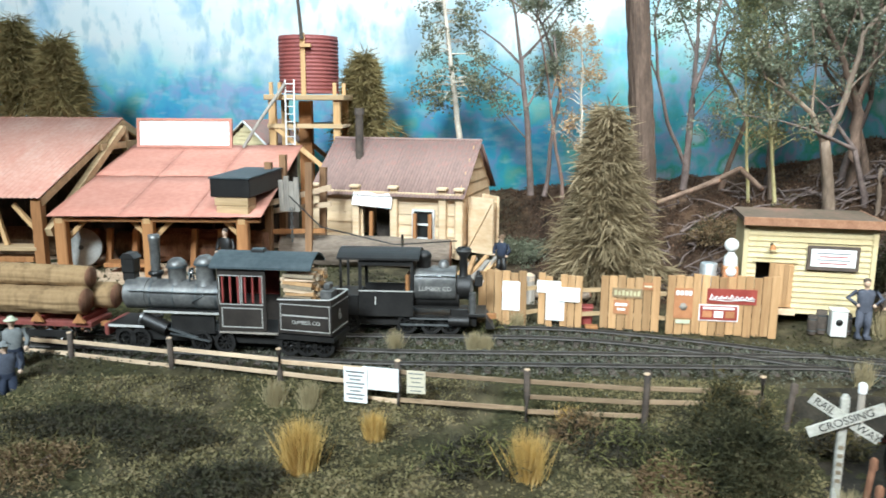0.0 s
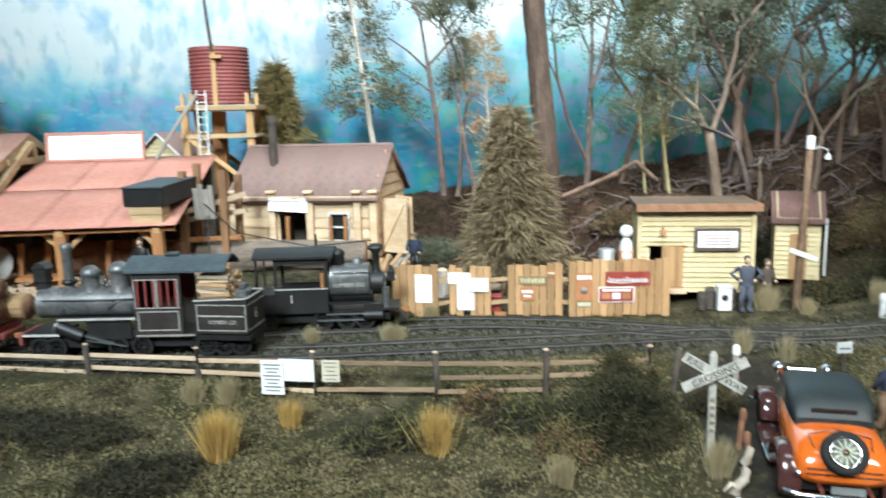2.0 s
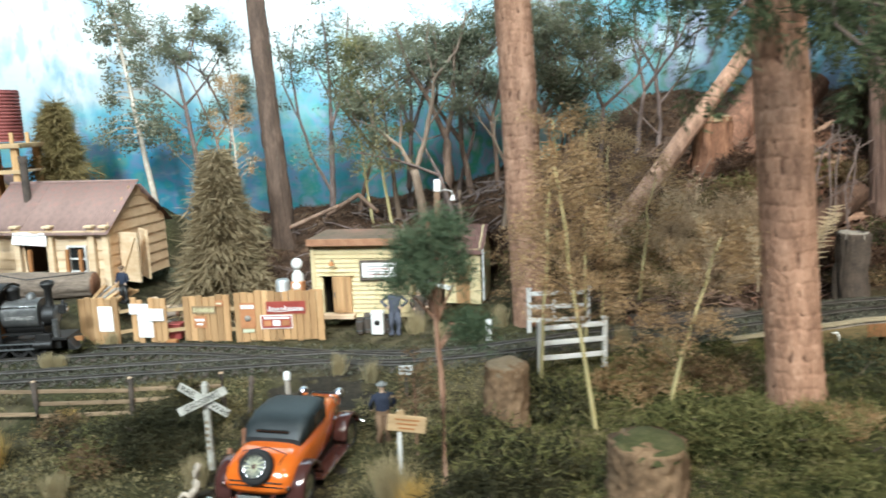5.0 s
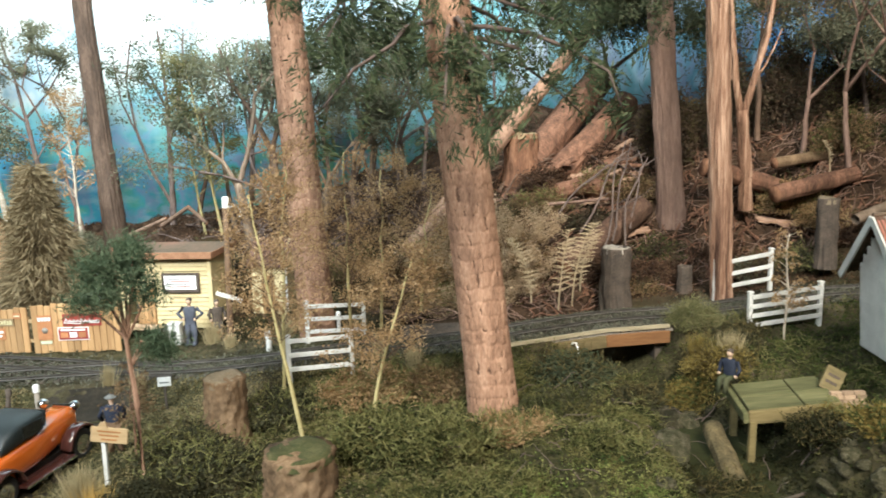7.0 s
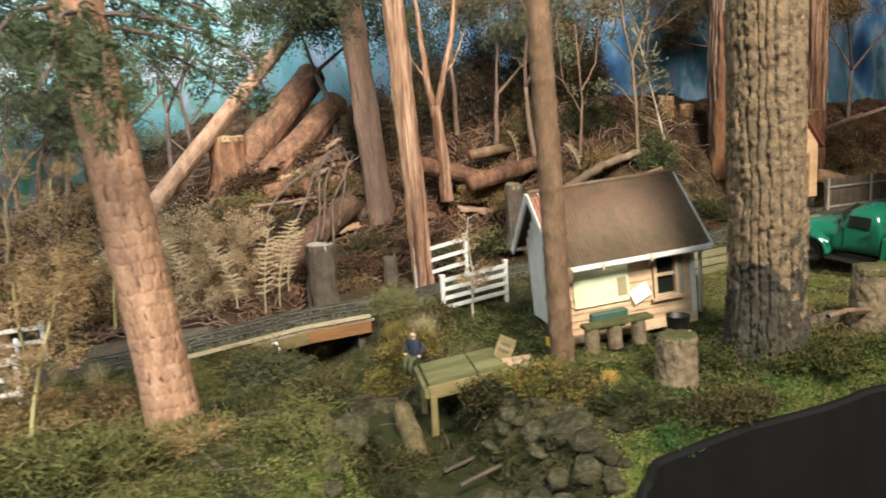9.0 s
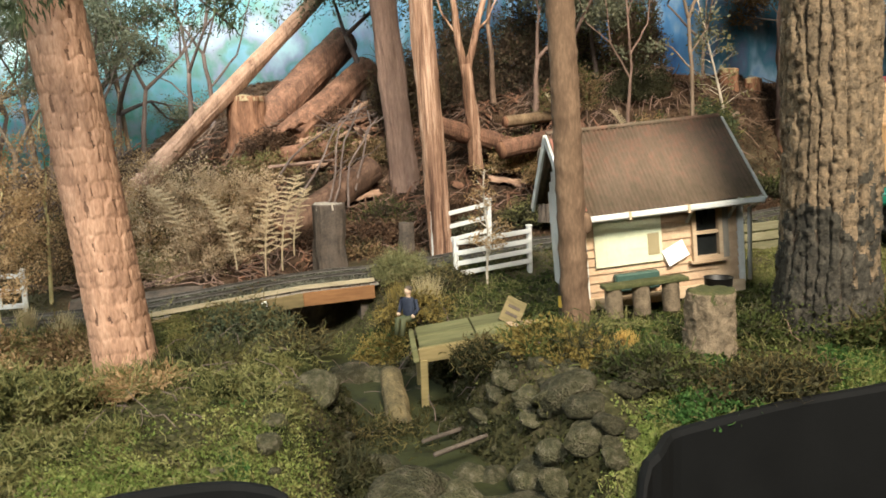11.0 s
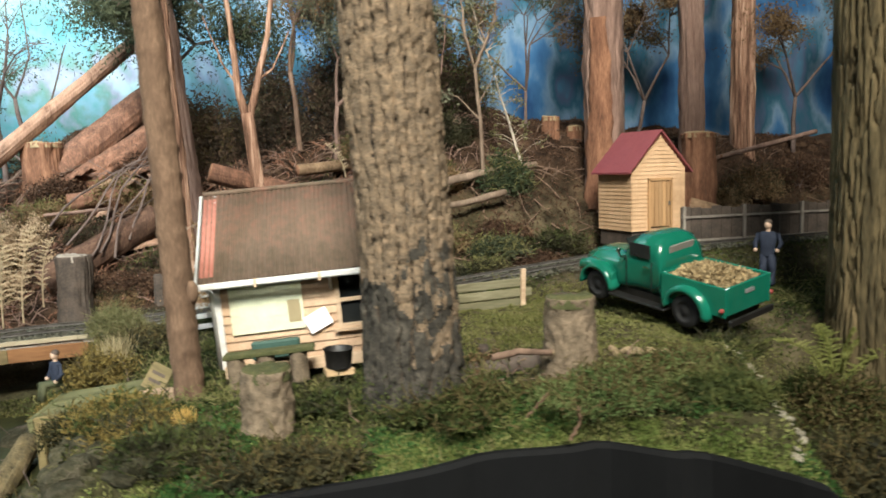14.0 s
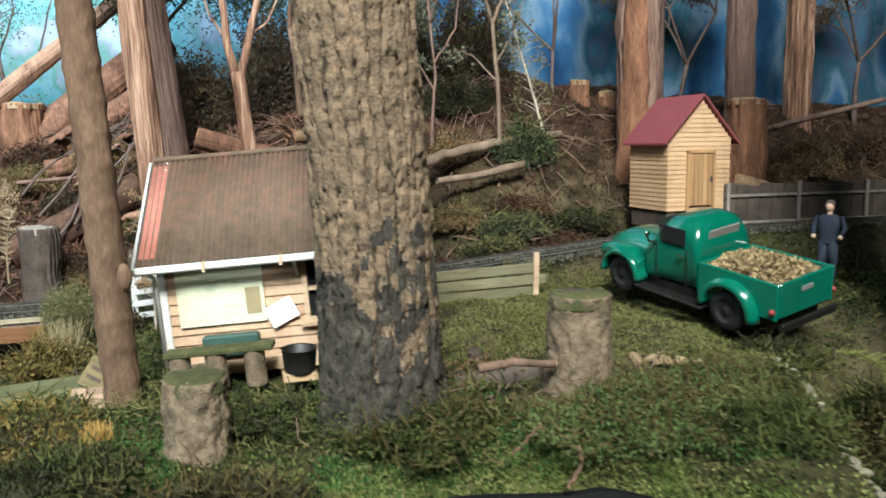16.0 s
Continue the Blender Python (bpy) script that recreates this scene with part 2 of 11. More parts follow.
PALING = surface("paling_timber", (0.26, 0.14, 0.065), (0.52, 0.33, 0.17), 0.8, scale=130, stretch=(1, 1, 0.1), bump=0.5, vary=0.28, c3=(0.42, 0.25, 0.12), contrast=0.4)
CREAM = surface("cream_paint", (0.48, 0.39, 0.21), (0.64, 0.54, 0.33), 0.68, scale=90, bump=0.2, vary=0.08, contrast=0.4)
CREAM2 = surface("pale_plank_wall", (0.5, 0.33, 0.18), (0.76, 0.6, 0.41), 0.7, scale=60, stretch=(0.15, 1, 1), bump=0.3, vary=0.16)
PINKCREAM = surface("pinkish_cream_board", (0.36, 0.23, 0.145), (0.56, 0.41, 0.275), 0.75, scale=120, bump=0.3, vary=0.14, contrast=0.4)
PEACH = surface("peach_board", (0.5, 0.315, 0.175), (0.66, 0.45, 0.275), 0.65, scale=60, bump=0.2, vary=0.08)
WHITE = surface("white_paint", (0.5, 0.5, 0.48), (0.74, 0.74, 0.71), 0.6, scale=120, bump=0.2, vary=0.05, contrast=0.35)
PAPER = surface("white_paper", (0.8, 0.8, 0.78), (0.88, 0.88, 0.86), 0.7, scale=50, bump=0.05)
YPAPER = surface("yellowed_paper", (0.5, 0.52, 0.36), (0.66, 0.68, 0.5), 0.7, scale=110, bump=0.08, contrast=0.4)
RUSTROOF = surface("rusty_iron", (0.4, 0.13, 0.09), (0.6, 0.3, 0.22), 0.6, 0.1, scale=26, bump=0.15, c3=(0.5, 0.2, 0.15), fine=10)
PINKROOF = surface("faded_red_iron", (0.42, 0.17, 0.12), (0.6, 0.31, 0.235), 0.65, 0.05, scale=30, bump=0.15, c3=(0.52, 0.23, 0.17), fine=8, contrast=0.35, vary=0.03)
PALEROOF = surface("pale_rusted_iron", (0.48, 0.2, 0.145), (0.62, 0.4, 0.32), 0.65, 0.05, scale=20, bump=0.1, c3=(0.55, 0.29, 0.22), fine=10)
GREYROOF = surface("grey_weathered_iron", (0.18, 0.12, 0.105), (0.36, 0.145, 0.12), 0.7, 0.03, scale=13, bump=0.2, c3=(0.25, 0.165, 0.14), fine=14, vary=0.05)
MAROON = surface("maroon_roof", (0.22, 0.05, 0.06), (0.3, 0.08, 0.09), 0.55, scale=60, bump=0.1)
TANKRED = surface("tank_red_iron", (0.15, 0.035, 0.032), (0.27, 0.075, 0.062), 0.55, 0.1, scale=50, bump=0.1)
BLACK = surface("sooty_black", (0.005, 0.0046, 0.0042), (0.02, 0.0185, 0.017), 0.42, 0.1, scale=120, bump=0.2)
BOILER = surface("graphite_boiler", (0.07, 0.07, 0.068), (0.25, 0.245, 0.23), 0.36, 0.45, scale=70, bump=0.15, c3=(0.14, 0.14, 0.135))
PALESTEEL = surface("pale_saw_steel", (0.22, 0.215, 0.2), (0.4, 0.39, 0.36), 0.6, 0.1, scale=90, bump=0.1)
PEELED = surface("peeled_log", (0.13, 0.078, 0.038), (0.38, 0.25, 0.13), 0.82, scale=90, stretch=(0.9, 0.9, 0.25), bump=0.6, depth=0.001, c3=(0.31, 0.2, 0.1), contrast=0.45)
CABROOF = surface("blue_grey_roof", (0.024, 0.038, 0.044), (0.075, 0.096, 0.104), 0.55, 0.1, scale=60, bump=0.15)
TENDER = surface("brown_black_paint", (0.016, 0.013, 0.011), (0.04, 0.032, 0.026), 0.4, scale=80, bump=0.1)
CREAMLINE = surface("lining_white", (0.3, 0.29, 0.26), (0.5, 0.49, 0.46), 0.55, scale=200, bump=0)
REDPAINT = surface("red_paint", (0.2, 0.025, 0.02), (0.3, 0.06, 0.05), 0.5, scale=90, bump=0.1)
SIGNRED = surface("enamel_red", (0.2, 0.025, 0.02), (0.36, 0.07, 0.05), 0.45, scale=160, bump=0.1)
ORANGESIGN = surface("orange_enamel", (0.34, 0.13, 0.05), (0.52, 0.24, 0.11), 0.6, scale=160, bump=0.15)
ORANGE = surface("orange_car_paint", (0.6, 0.115, 0.012), (0.66, 0.15, 0.02), 0.14, scale=30, bump=0, coat=0.8, rough2=0.2)
FENDER = surface("dark_maroon_paint", (0.05, 0.02, 0.018), (0.09, 0.035, 0.03), 0.15, scale=30, bump=0, coat=0.8, rough2=0.2)
GREEN = surface("green_truck_paint", (0.005, 0.12, 0.075), (0.01, 0.15, 0.095), 0.16, scale=30, bump=0, coat=0.7, rough2=0.22)
RUBBER = surface("rubber", (0.012, 0.012, 0.012), (0.03, 0.03, 0.03), 0.7, scale=120, bump=0.1)
CHROME = surface("chrome", (0.7, 0.7, 0.72), (0.8, 0.8, 0.82), 0.08, 1.0, scale=40, bump=0, rough2=0.15)
STEEL = surface("rail_steel", (0.07, 0.08, 0.082), (0.2, 0.21, 0.21), 0.4, 0.7, scale=60, bump=0.1)
CANVAS = surface("black_canvas", (0.008, 0.014, 0.016), (0.022, 0.03, 0.032), 0.45, scale=150, bump=0.2)
DARKGLASS = surface("dark_pane", (0.01, 0.012, 0.012), (0.025, 0.027, 0.026), 0.08, scale=20, bump=0)
GRAVELLOAD = surface("gravel", (0.2, 0.15, 0.08), (0.45, 0.34, 0.18), 0.9, scale=300, bump=0.5, island=True, vary=0.5)
LOGBARK = surface("log_bark", (0.07, 0.045, 0.026), (0.3, 0.2, 0.12), 0.9, scale=150, stretch=(0.6, 0.6, 0.35), bump=0.9, depth=0.0014, contrast=0.5, c3=(0.17, 0.11, 0.065))
GREYLOG = surface("grey_log_bark", (0.09, 0.07, 0.055), (0.27, 0.21, 0.16), 0.92, scale=140, stretch=(0.3, 1, 1), bump=0.9, depth=0.0012)
CUTWOOD = surface("sawn_end", (0.2, 0.14, 0.08), (0.38, 0.28, 0.16), 0.75, scale=120, bump=0.4)
BARK_BROWN = surface("blocky_bark", (0.07, 0.054, 0.038), (0.28, 0.196, 0.122), 0.92, scale=260, bump=1.0, depth=0.0012, c3=(0.165, 0.122, 0.08), contrast=0.5, fine=4)
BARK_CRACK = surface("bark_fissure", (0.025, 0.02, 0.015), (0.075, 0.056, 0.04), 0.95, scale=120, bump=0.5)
BARK_OLIVE = surface("mossy_ridged_bark", (0.0275, 0.0228, 0.0138), (0.25, 0.186, 0.0978), 0.92, scale=150, stretch=(1, 1, 0.16), bump=1.0, depth=0.0014, c3=(0.125, 0.0984, 0.0506), contrast=0.5)
BARK_CHAR = surface("charred_bark", (0.017, 0.017, 0.015), (0.115, 0.1, 0.078), 0.92, scale=200, bump=1.0, depth=0.0012, c3=(0.05, 0.045, 0.036), contrast=0.5, fine=5)
BARK_PINK = surface("plated_pink_bark", (0.15, 0.08, 0.053), (0.5, 0.308, 0.212), 0.88, scale=170, stretch=(1, 1, 0.3), bump=0.9, depth=0.001, c3=(0.33, 0.19, 0.126), contrast=0.5)
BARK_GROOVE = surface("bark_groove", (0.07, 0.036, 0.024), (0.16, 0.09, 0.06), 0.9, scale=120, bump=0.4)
BARK_TAN = surface("smooth_ringed_bark", (0.07, 0.042, 0.027), (0.24, 0.155, 0.1), 0.85, scale=140, stretch=(1, 1, 0.35), bump=0.8, c3=(0.14, 0.088, 0.056), contrast=0.45)
BARK_RED = surface("stringy_red_bark", (0.07, 0.035, 0.024), (0.54, 0.36, 0.26), 0.85, scale=150, stretch=(1, 1, 0.04), bump=1.0, depth=0.0016, c3=(0.27, 0.152, 0.1), contrast=0.66)
BARK_GREYPINK = surface("grey_pink_bark", (0.13, 0.08, 0.064), (0.34, 0.225, 0.18), 0.85, scale=110, stretch=(1, 1, 0.22), bump=0.6, c3=(0.22, 0.142, 0.112), contrast=0.45)
BARK_WHITE = surface("pale_gum_bark", (0.36, 0.3, 0.23), (0.66, 0.58, 0.48), 0.8, scale=80, bump=0.3)
BARK_DARK = surface("dark_twig_bark", (0.07, 0.05, 0.045), (0.2, 0.15, 0.13), 0.85, scale=90, bump=0.4)
STEM_YELLOW = surface("yellow_stem", (0.36, 0.3, 0.13), (0.52, 0.45, 0.24), 0.7, scale=90, bump=0.2)
STUMP_ORANGE = surface("orange_stump_bark", (0.08, 0.036, 0.023), (0.36, 0.185, 0.108), 0.88, scale=150, stretch=(1, 1, 0.22), bump=0.9, depth=0.0014, c3=(0.2, 0.098, 0.058), contrast=0.45)
REDLOG = surface("red_log_bark", (0.055, 0.028, 0.019), (0.3, 0.155, 0.1), 0.9, scale=150, stretch=(1, 1, 0.25), bump=0.9, depth=0.0016, c3=(0.15, 0.077, 0.05), contrast=0.5, fine=5)
BARK_UMBER = surface("umber_ridged_bark", (0.04, 0.028, 0.021), (0.16, 0.108, 0.08), 0.88, scale=140, stretch=(1, 1, 0.25), bump=0.8, c3=(0.09, 0.06, 0.044), contrast=0.45)
BROWNLOG = surface("rotten_brown_log", (0.03, 0.018, 0.012), (0.16, 0.095, 0.065), 0.92, scale=150, stretch=(1, 1, 0.25), bump=0.9, depth=0.0016, c3=(0.08, 0.046, 0.032), contrast=0.5, fine=5)
ROCK = surface("creek_rock", (0.022, 0.024, 0.009), (0.175, 0.15, 0.105), 0.92, scale=2.4, bump=0.6, depth=0.08, c3=(0.075, 0.07, 0.038), contrast=0.5, vary=0.35, fine=5)
FASCIA = surface("black_fascia", (0.0022, 0.0026, 0.003), (0.0045, 0.005, 0.0055), 0.75, scale=60, bump=0.03)
ROOMWALL = surface("room_wall_paint", (0.24, 0.23, 0.21), (0.3, 0.285, 0.26), 0.8, scale=6, bump=0.05)
CEILPAINT = surface("ceiling_paint", (0.46, 0.45, 0.43), (0.54, 0.53, 0.5), 0.8, scale=6, bump=0.05)
CARPET = surface("carpet", (0.06, 0.06, 0.07), (0.12, 0.11, 0.11), 0.95, scale=200, bump=0.4)
SKIN = surface("figure_skin", (0.5, 0.34, 0.24), (0.6, 0.42, 0.3), 0.6, scale=90, bump=0)
DENIM = surface("figure_blue", (0.04, 0.045, 0.06), (0.1, 0.11, 0.14), 0.7, scale=200, bump=0.1)
NAVY = surface("figure_navy", (0.012, 0.016, 0.03), (0.035, 0.045, 0.07), 0.7, scale=200, bump=0.1)
GREYCLOTH = surface("figure_grey", (0.12, 0.13, 0.13), (0.26, 0.27, 0.26), 0.7, scale=200, bump=0.1)
BROWNCLOTH = surface("figure_brown", (0.1, 0.06, 0.035), (0.2, 0.13, 0.08), 0.7, scale=200, bump=0.1)

F_STRAW = foliage("straw_blades", ((0.42, 0.26, 0.07), (0.6, 0.4, 0.13), (0.72, 0.52, 0.22)))
F_PALE = foliage("pale_dry_blades", ((0.3, 0.25, 0.14), (0.45, 0.37, 0.22), (0.3, 0.27, 0.14)))
F_CONIFER = foliage("dry_conifer_needles", ((0.1, 0.075, 0.04), (0.24, 0.185, 0.105), (0.38, 0.3, 0.185)))
F_CONGREEN = foliage("olive_conifer_needles", ((0.1, 0.078, 0.03), (0.22, 0.17, 0.07), (0.33, 0.255, 0.12)))
F_GUM = foliage("grey_green_leaves", ((0.07, 0.078, 0.05), (0.15, 0.155, 0.1), (0.27, 0.26, 0.175)))
F_OLIVE = foliage("yellow_green_leaves", ((0.09, 0.095, 0.04), (0.18, 0.175, 0.08), (0.28, 0.25, 0.13)))
F_DARK = foliage("dark_green_leaves", ((0.025, 0.036, 0.02), (0.065, 0.078, 0.042), (0.12, 0.12, 0.066)))
F_FIR = foliage("fir_sprays", ((0.028, 0.045, 0.022), (0.065, 0.088, 0.044), (0.12, 0.135, 0.072)))
F_PINE = foliage("soft_pine_fluff", ((0.04, 0.085, 0.04), (0.085, 0.145, 0.065), (0.15, 0.2, 0.1)))
F_BROWN = foliage("dead_brown_leaves", ((0.09, 0.055, 0.028), (0.2, 0.13, 0.07), (0.34, 0.24, 0.13)))
F_TANBRUSH = foliage("tan_brush", ((0.2, 0.12, 0.055), (0.4, 0.26, 0.135), (0.58, 0.42, 0.25)), through=0.35)
F_FERN = foliage("bleached_fern", ((0.3, 0.22, 0.13), (0.52, 0.42, 0.28), (0.4, 0.31, 0.19)))
F_MOSS = foliage("moss_clumps", ((0.01, 0.014, 0.005), (0.028, 0.042, 0.012), (0.06, 0.078, 0.022), (0.12, 0.13, 0.04), (0.05, 0.05, 0.018)), patch=0.6, size=70)
F_VIVID = foliage("bright_moss", ((0.024, 0.07, 0.018), (0.05, 0.12, 0.03), (0.1, 0.16, 0.048)))
F_LICHEN = foliage("lichen_grey_green", ((0.0115, 0.0131, 0.0072), (0.0344, 0.0353, 0.0176), (0.0738, 0.0689, 0.0336), (0.0574, 0.0435, 0.024)), patch=0.6, size=70)
F_GREYBUSH = foliage("grey_brown_scrub", ((0.0176, 0.0172, 0.012), (0.044, 0.0406, 0.027), (0.08, 0.0686, 0.0435), (0.048, 0.0507, 0.0263)))
F_LITTER = foliage("leaf_litter", ((0.022, 0.012, 0.008), (0.06, 0.034, 0.021), (0.115, 0.066, 0.04), (0.22, 0.135, 0.082)), patch=0.5, size=60)
F_TURF = foliage("turf_crumbs", ((0.06, 0.048, 0.027), (0.13, 0.11, 0.055), (0.2, 0.172, 0.083), (0.26, 0.212, 0.112), (0.16, 0.115, 0.07)), patch=0.62, size=70)
F_LAWN = foliage("pale_lawn_fibres", ((0.085, 0.095, 0.026), (0.145, 0.155, 0.046), (0.21, 0.205, 0.08), (0.18, 0.15, 0.075)))
F_ROOT = foliage("brown_tangle", ((0.04, 0.032, 0.013), (0.085, 0.065, 0.026), (0.13, 0.105, 0.042), (0.055, 0.08, 0.026)))
F_OCHRE = foliage("ochre_scrub", ((0.12, 0.085, 0.025), (0.22, 0.165, 0.05), (0.3, 0.24, 0.09)))
MOSSTOP = surface("mossy_sawn_top", (0.03, 0.036, 0.013), (0.13, 0.12, 0.055), 0.9, scale=140, bump=0.7, c3=(0.07, 0.074, 0.03))
GREYCUT = surface("grey_sawn_top", (0.14, 0.11, 0.075), (0.3, 0.24, 0.165), 0.85, scale=140, bump=0.5)
STUMP_GREY = surface("rough_grey_bark", (0.07, 0.055, 0.037), (0.29, 0.22, 0.15), 0.9, scale=240, bump=1.0, depth=0.0016, c3=(0.17, 0.13, 0.088), contrast=0.5)
F_KHAKI = foliage("dry_moss_strands", ((0.075, 0.08, 0.027), (0.13, 0.135, 0.046), (0.22, 0.2, 0.085), (0.09, 0.11, 0.036)))
BARK_GREYBROWN = surface("grey_brown_bark", (0.075, 0.048, 0.036), (0.27, 0.175, 0.125), 0.85, scale=110, stretch=(1, 1, 0.3), bump=0.6, c3=(0.15, 0.098, 0.07))
PALELOG = surface("pale_stripped_log", (0.11, 0.062, 0.042), (0.4, 0.25, 0.175), 0.85, scale=150, stretch=(1, 1, 0.18), bump=0.7, c3=(0.28, 0.168, 0.115), contrast=0.5)
BARK_GUMTAN = surface("smooth_gum_bark", (0.11, 0.08, 0.056), (0.34, 0.255, 0.19), 0.8, scale=110, stretch=(1, 1, 0.25), bump=0.7, c3=(0.2, 0.145, 0.105), contrast=0.45)
RUSTEDGE = surface("rusty_roof_edge", (0.2, 0.1, 0.055), (0.4, 0.22, 0.13), 0.75, scale=120, bump=0.4, c3=(0.3, 0.155, 0.09))
HUTROOF = surface("brown_red_iron", (0.12, 0.07, 0.06), (0.2, 0.115, 0.1), 0.8, scale=60, bump=0.2)
F_DRYMOSS = foliage("dry_moss_clumps", ((0.010, 0.013, 0.004), (0.032, 0.038, 0.012), (0.075, 0.08, 0.026), (0.17, 0.152, 0.056), (0.05, 0.045, 0.02)), patch=0.6, size=70)
F_YPINE = foliage("young_pine_needles", ((0.045, 0.08, 0.045), (0.085, 0.125, 0.07), (0.15, 0.185, 0.11)))
F_SOFTMOSS = foliage("soft_mound_moss", ((0.036, 0.068, 0.02), (0.085, 0.135, 0.042), (0.15, 0.195, 0.07), (0.22, 0.215, 0.09)), patch=0.5, size=60)
F_PALEBRUSH = foliage("pale_bracken", ((0.27, 0.18, 0.11), (0.5, 0.37, 0.24), (0.68, 0.54, 0.38)), through=0.35)
F_WATTLE = foliage("yellow_wattle_sprays", ((0.09, 0.11, 0.028), (0.2, 0.22, 0.06), (0.33, 0.33, 0.12)), through=0.35)
RAILSTEEL = surface("dull_rail", (0.03, 0.026, 0.022), (0.1, 0.09, 0.078), 0.55, 0.2, scale=120, bump=0.2)
DULLRED = surface("dull_wagon_red", (0.12, 0.028, 0.022), (0.22, 0.055, 0.042), 0.6, scale=110, bump=0.2)


# ---- the lie of the land ----
def track_y(x):
    return ramp(x, (-0.5, 0.47), (-0.25, 0.452), (0.0, 0.426), (0.2, 0.424), (0.38, 0.388), (0.55, 0.378), (0.70, 0.368), (0.85, 0.325), (1.05, 0.285), (1.5, 0.24))


def track_z(x):
    return ramp(x, (0.25, 0.0), (0.41, 0.014), (0.60, 0.027), (0.80, 0.042), (1.05, 0.066), (1.4, 0.075))


def siding_y(x):
    return ramp(x, (-0.5, 0.485), (0.05, 0.476), (0.34, track_y(0.34)))


def bank_y(x):
    return ramp(x, (-0.1, 0.80), (0.07, 0.72), (0.13, 0.57), (0.30, 0.535), (0.45, 0.475), (0.60, 0.425), (0.75, 0.40), (0.90, 0.335), (1.1, 0.36))


def creek_x(y):
    return ramp(y, (0.05, 0.565), (0.15, 0.575), (0.25, 0.592), (0.36, 0.575), (0.45, 0.55))


def edge_y(x):
    """The front edge of the layout."""
    return ramp(x, (0.40, 0.10), (0.50, 0.125), (0.535, 0.108), (0.572, 0.046), (0.588, 0.047), (0.603, 0.060), (0.614, 0.071), (0.627, 0.081), (0.645, 0.0925), (0.70, 0.094), (0.76, 0.084), (0.80, 0.068), (0.825, 0.045), (0.85, 0.005), (0.90, -0.05))


def land(x, y):
    z = -0.010 * sstep(0.40, 0.37, y) - 0.003 * sstep(0.36, 0.25, y) * sstep(0.35, 0.2, x)
    z += 0.018 * sstep(0.50, 0.535, y) * sstep(0.05, 0.0, x)
    rise = ramp(x, (0.25, 0.0), (0.45, 0.02), (0.70, 0.034), (0.82, 0.046), (0.95, 0.052), (1.3, 0.056))
    z += rise
    near = abs(y - track_y(x))
    z += (track_z(x) - z) * sstep(0.045, 0.02, near)
    yb = bank_y(x)
    hgt = ramp(x, (-0.2, 0.03), (0.1, 0.055), (0.3, 0.068), (0.45, 0.085), (0.58, 0.11), (0.9, 0.11), (1.3, 0.09))
    z += hgt * sstep(yb, yb + ramp(x, (0.3, 0.12), (0.6, 0.17), (1.0, 0.15)), y) + 0.05 * sstep(yb + 0.15, yb + 0.4, y) * sstep(0.42, 0.6, x)
    cx = creek_x(y)
    w = 0.028 + 0.012 * sstep(0.2, 0.08, y)
    z -= (0.036 + 0.010 * sstep(0.2, 0.1, y)) * sstep(w + 0.022, w - 0.014, abs(x - cx)) * sstep(0.45, 0.40, y)
    z -= 0.017 * sstep(0.676, 0.65, x) * sstep(0.60, 0.63, x) * sstep(0.185, 0.205, y) * sstep(0.30, 0.27, y)
    z -= 0.010 * sstep(0.885, 0.935, x) * sstep(0.215, 0.15, y) * sstep(1.0, 0.96, x)
    z -= 0.036 * sstep(-0.004, 0.030, x - 0.897 - 0.55 * (y - 0.103)) * sstep(0.155, 0.12, y)
    z -= 0.014 * sstep(0.03, 0.0, y - edge_y(x)) * sstep(0.45, 0.55, x)
    return z


def rough_land(x, y):
    z = land(x, y)
    hill = sstep(bank_y(x), bank_y(x) + 0.05, y)
    flat = sstep(0.016, 0.03, abs(y - track_y(x))) * (0.35 if 0.38 < y < 0.56 and x < 0.4 else 1.0)
    road = sstep(0.03, 0.06, abs(x - 0.19 - 0.2 * (y - 0.3))) if y < 0.42 and x < 0.4 else 1.0
    a = (0.003 + 0.008 * hill) * flat * road
    z += a * noise.noise((x * 22, y * 22, 0)) + 0.5 * a * noise.noise((x * 55, y * 55, 3)) + 0.0012 * (0.3 + 0.7 * flat) * noise.noise((x * 160, y * 160, 5))
    moss = sstep(0.26, 0.34, x) * sstep(track_y(x) - 0.02, track_y(x) - 0.045, y) * (1 - 0.8 * sstep(0.775, 0.80, x) * sstep(0.14, 0.155, y))
    z += moss * (0.0045 * (0.35 - abs(noise.noise((x * 42, y * 42, 17))) * 1.6) + 0.0022 * noise.noise((x * 95, y * 95, 23)))
    turf = sstep(0.30, 0.24, x) * sstep(0.37, 0.345, y) * road
    z += turf * 0.0028 * (0.3 - abs(noise.noise((x * 48, y * 48, 29))) * 1.5)
    return z


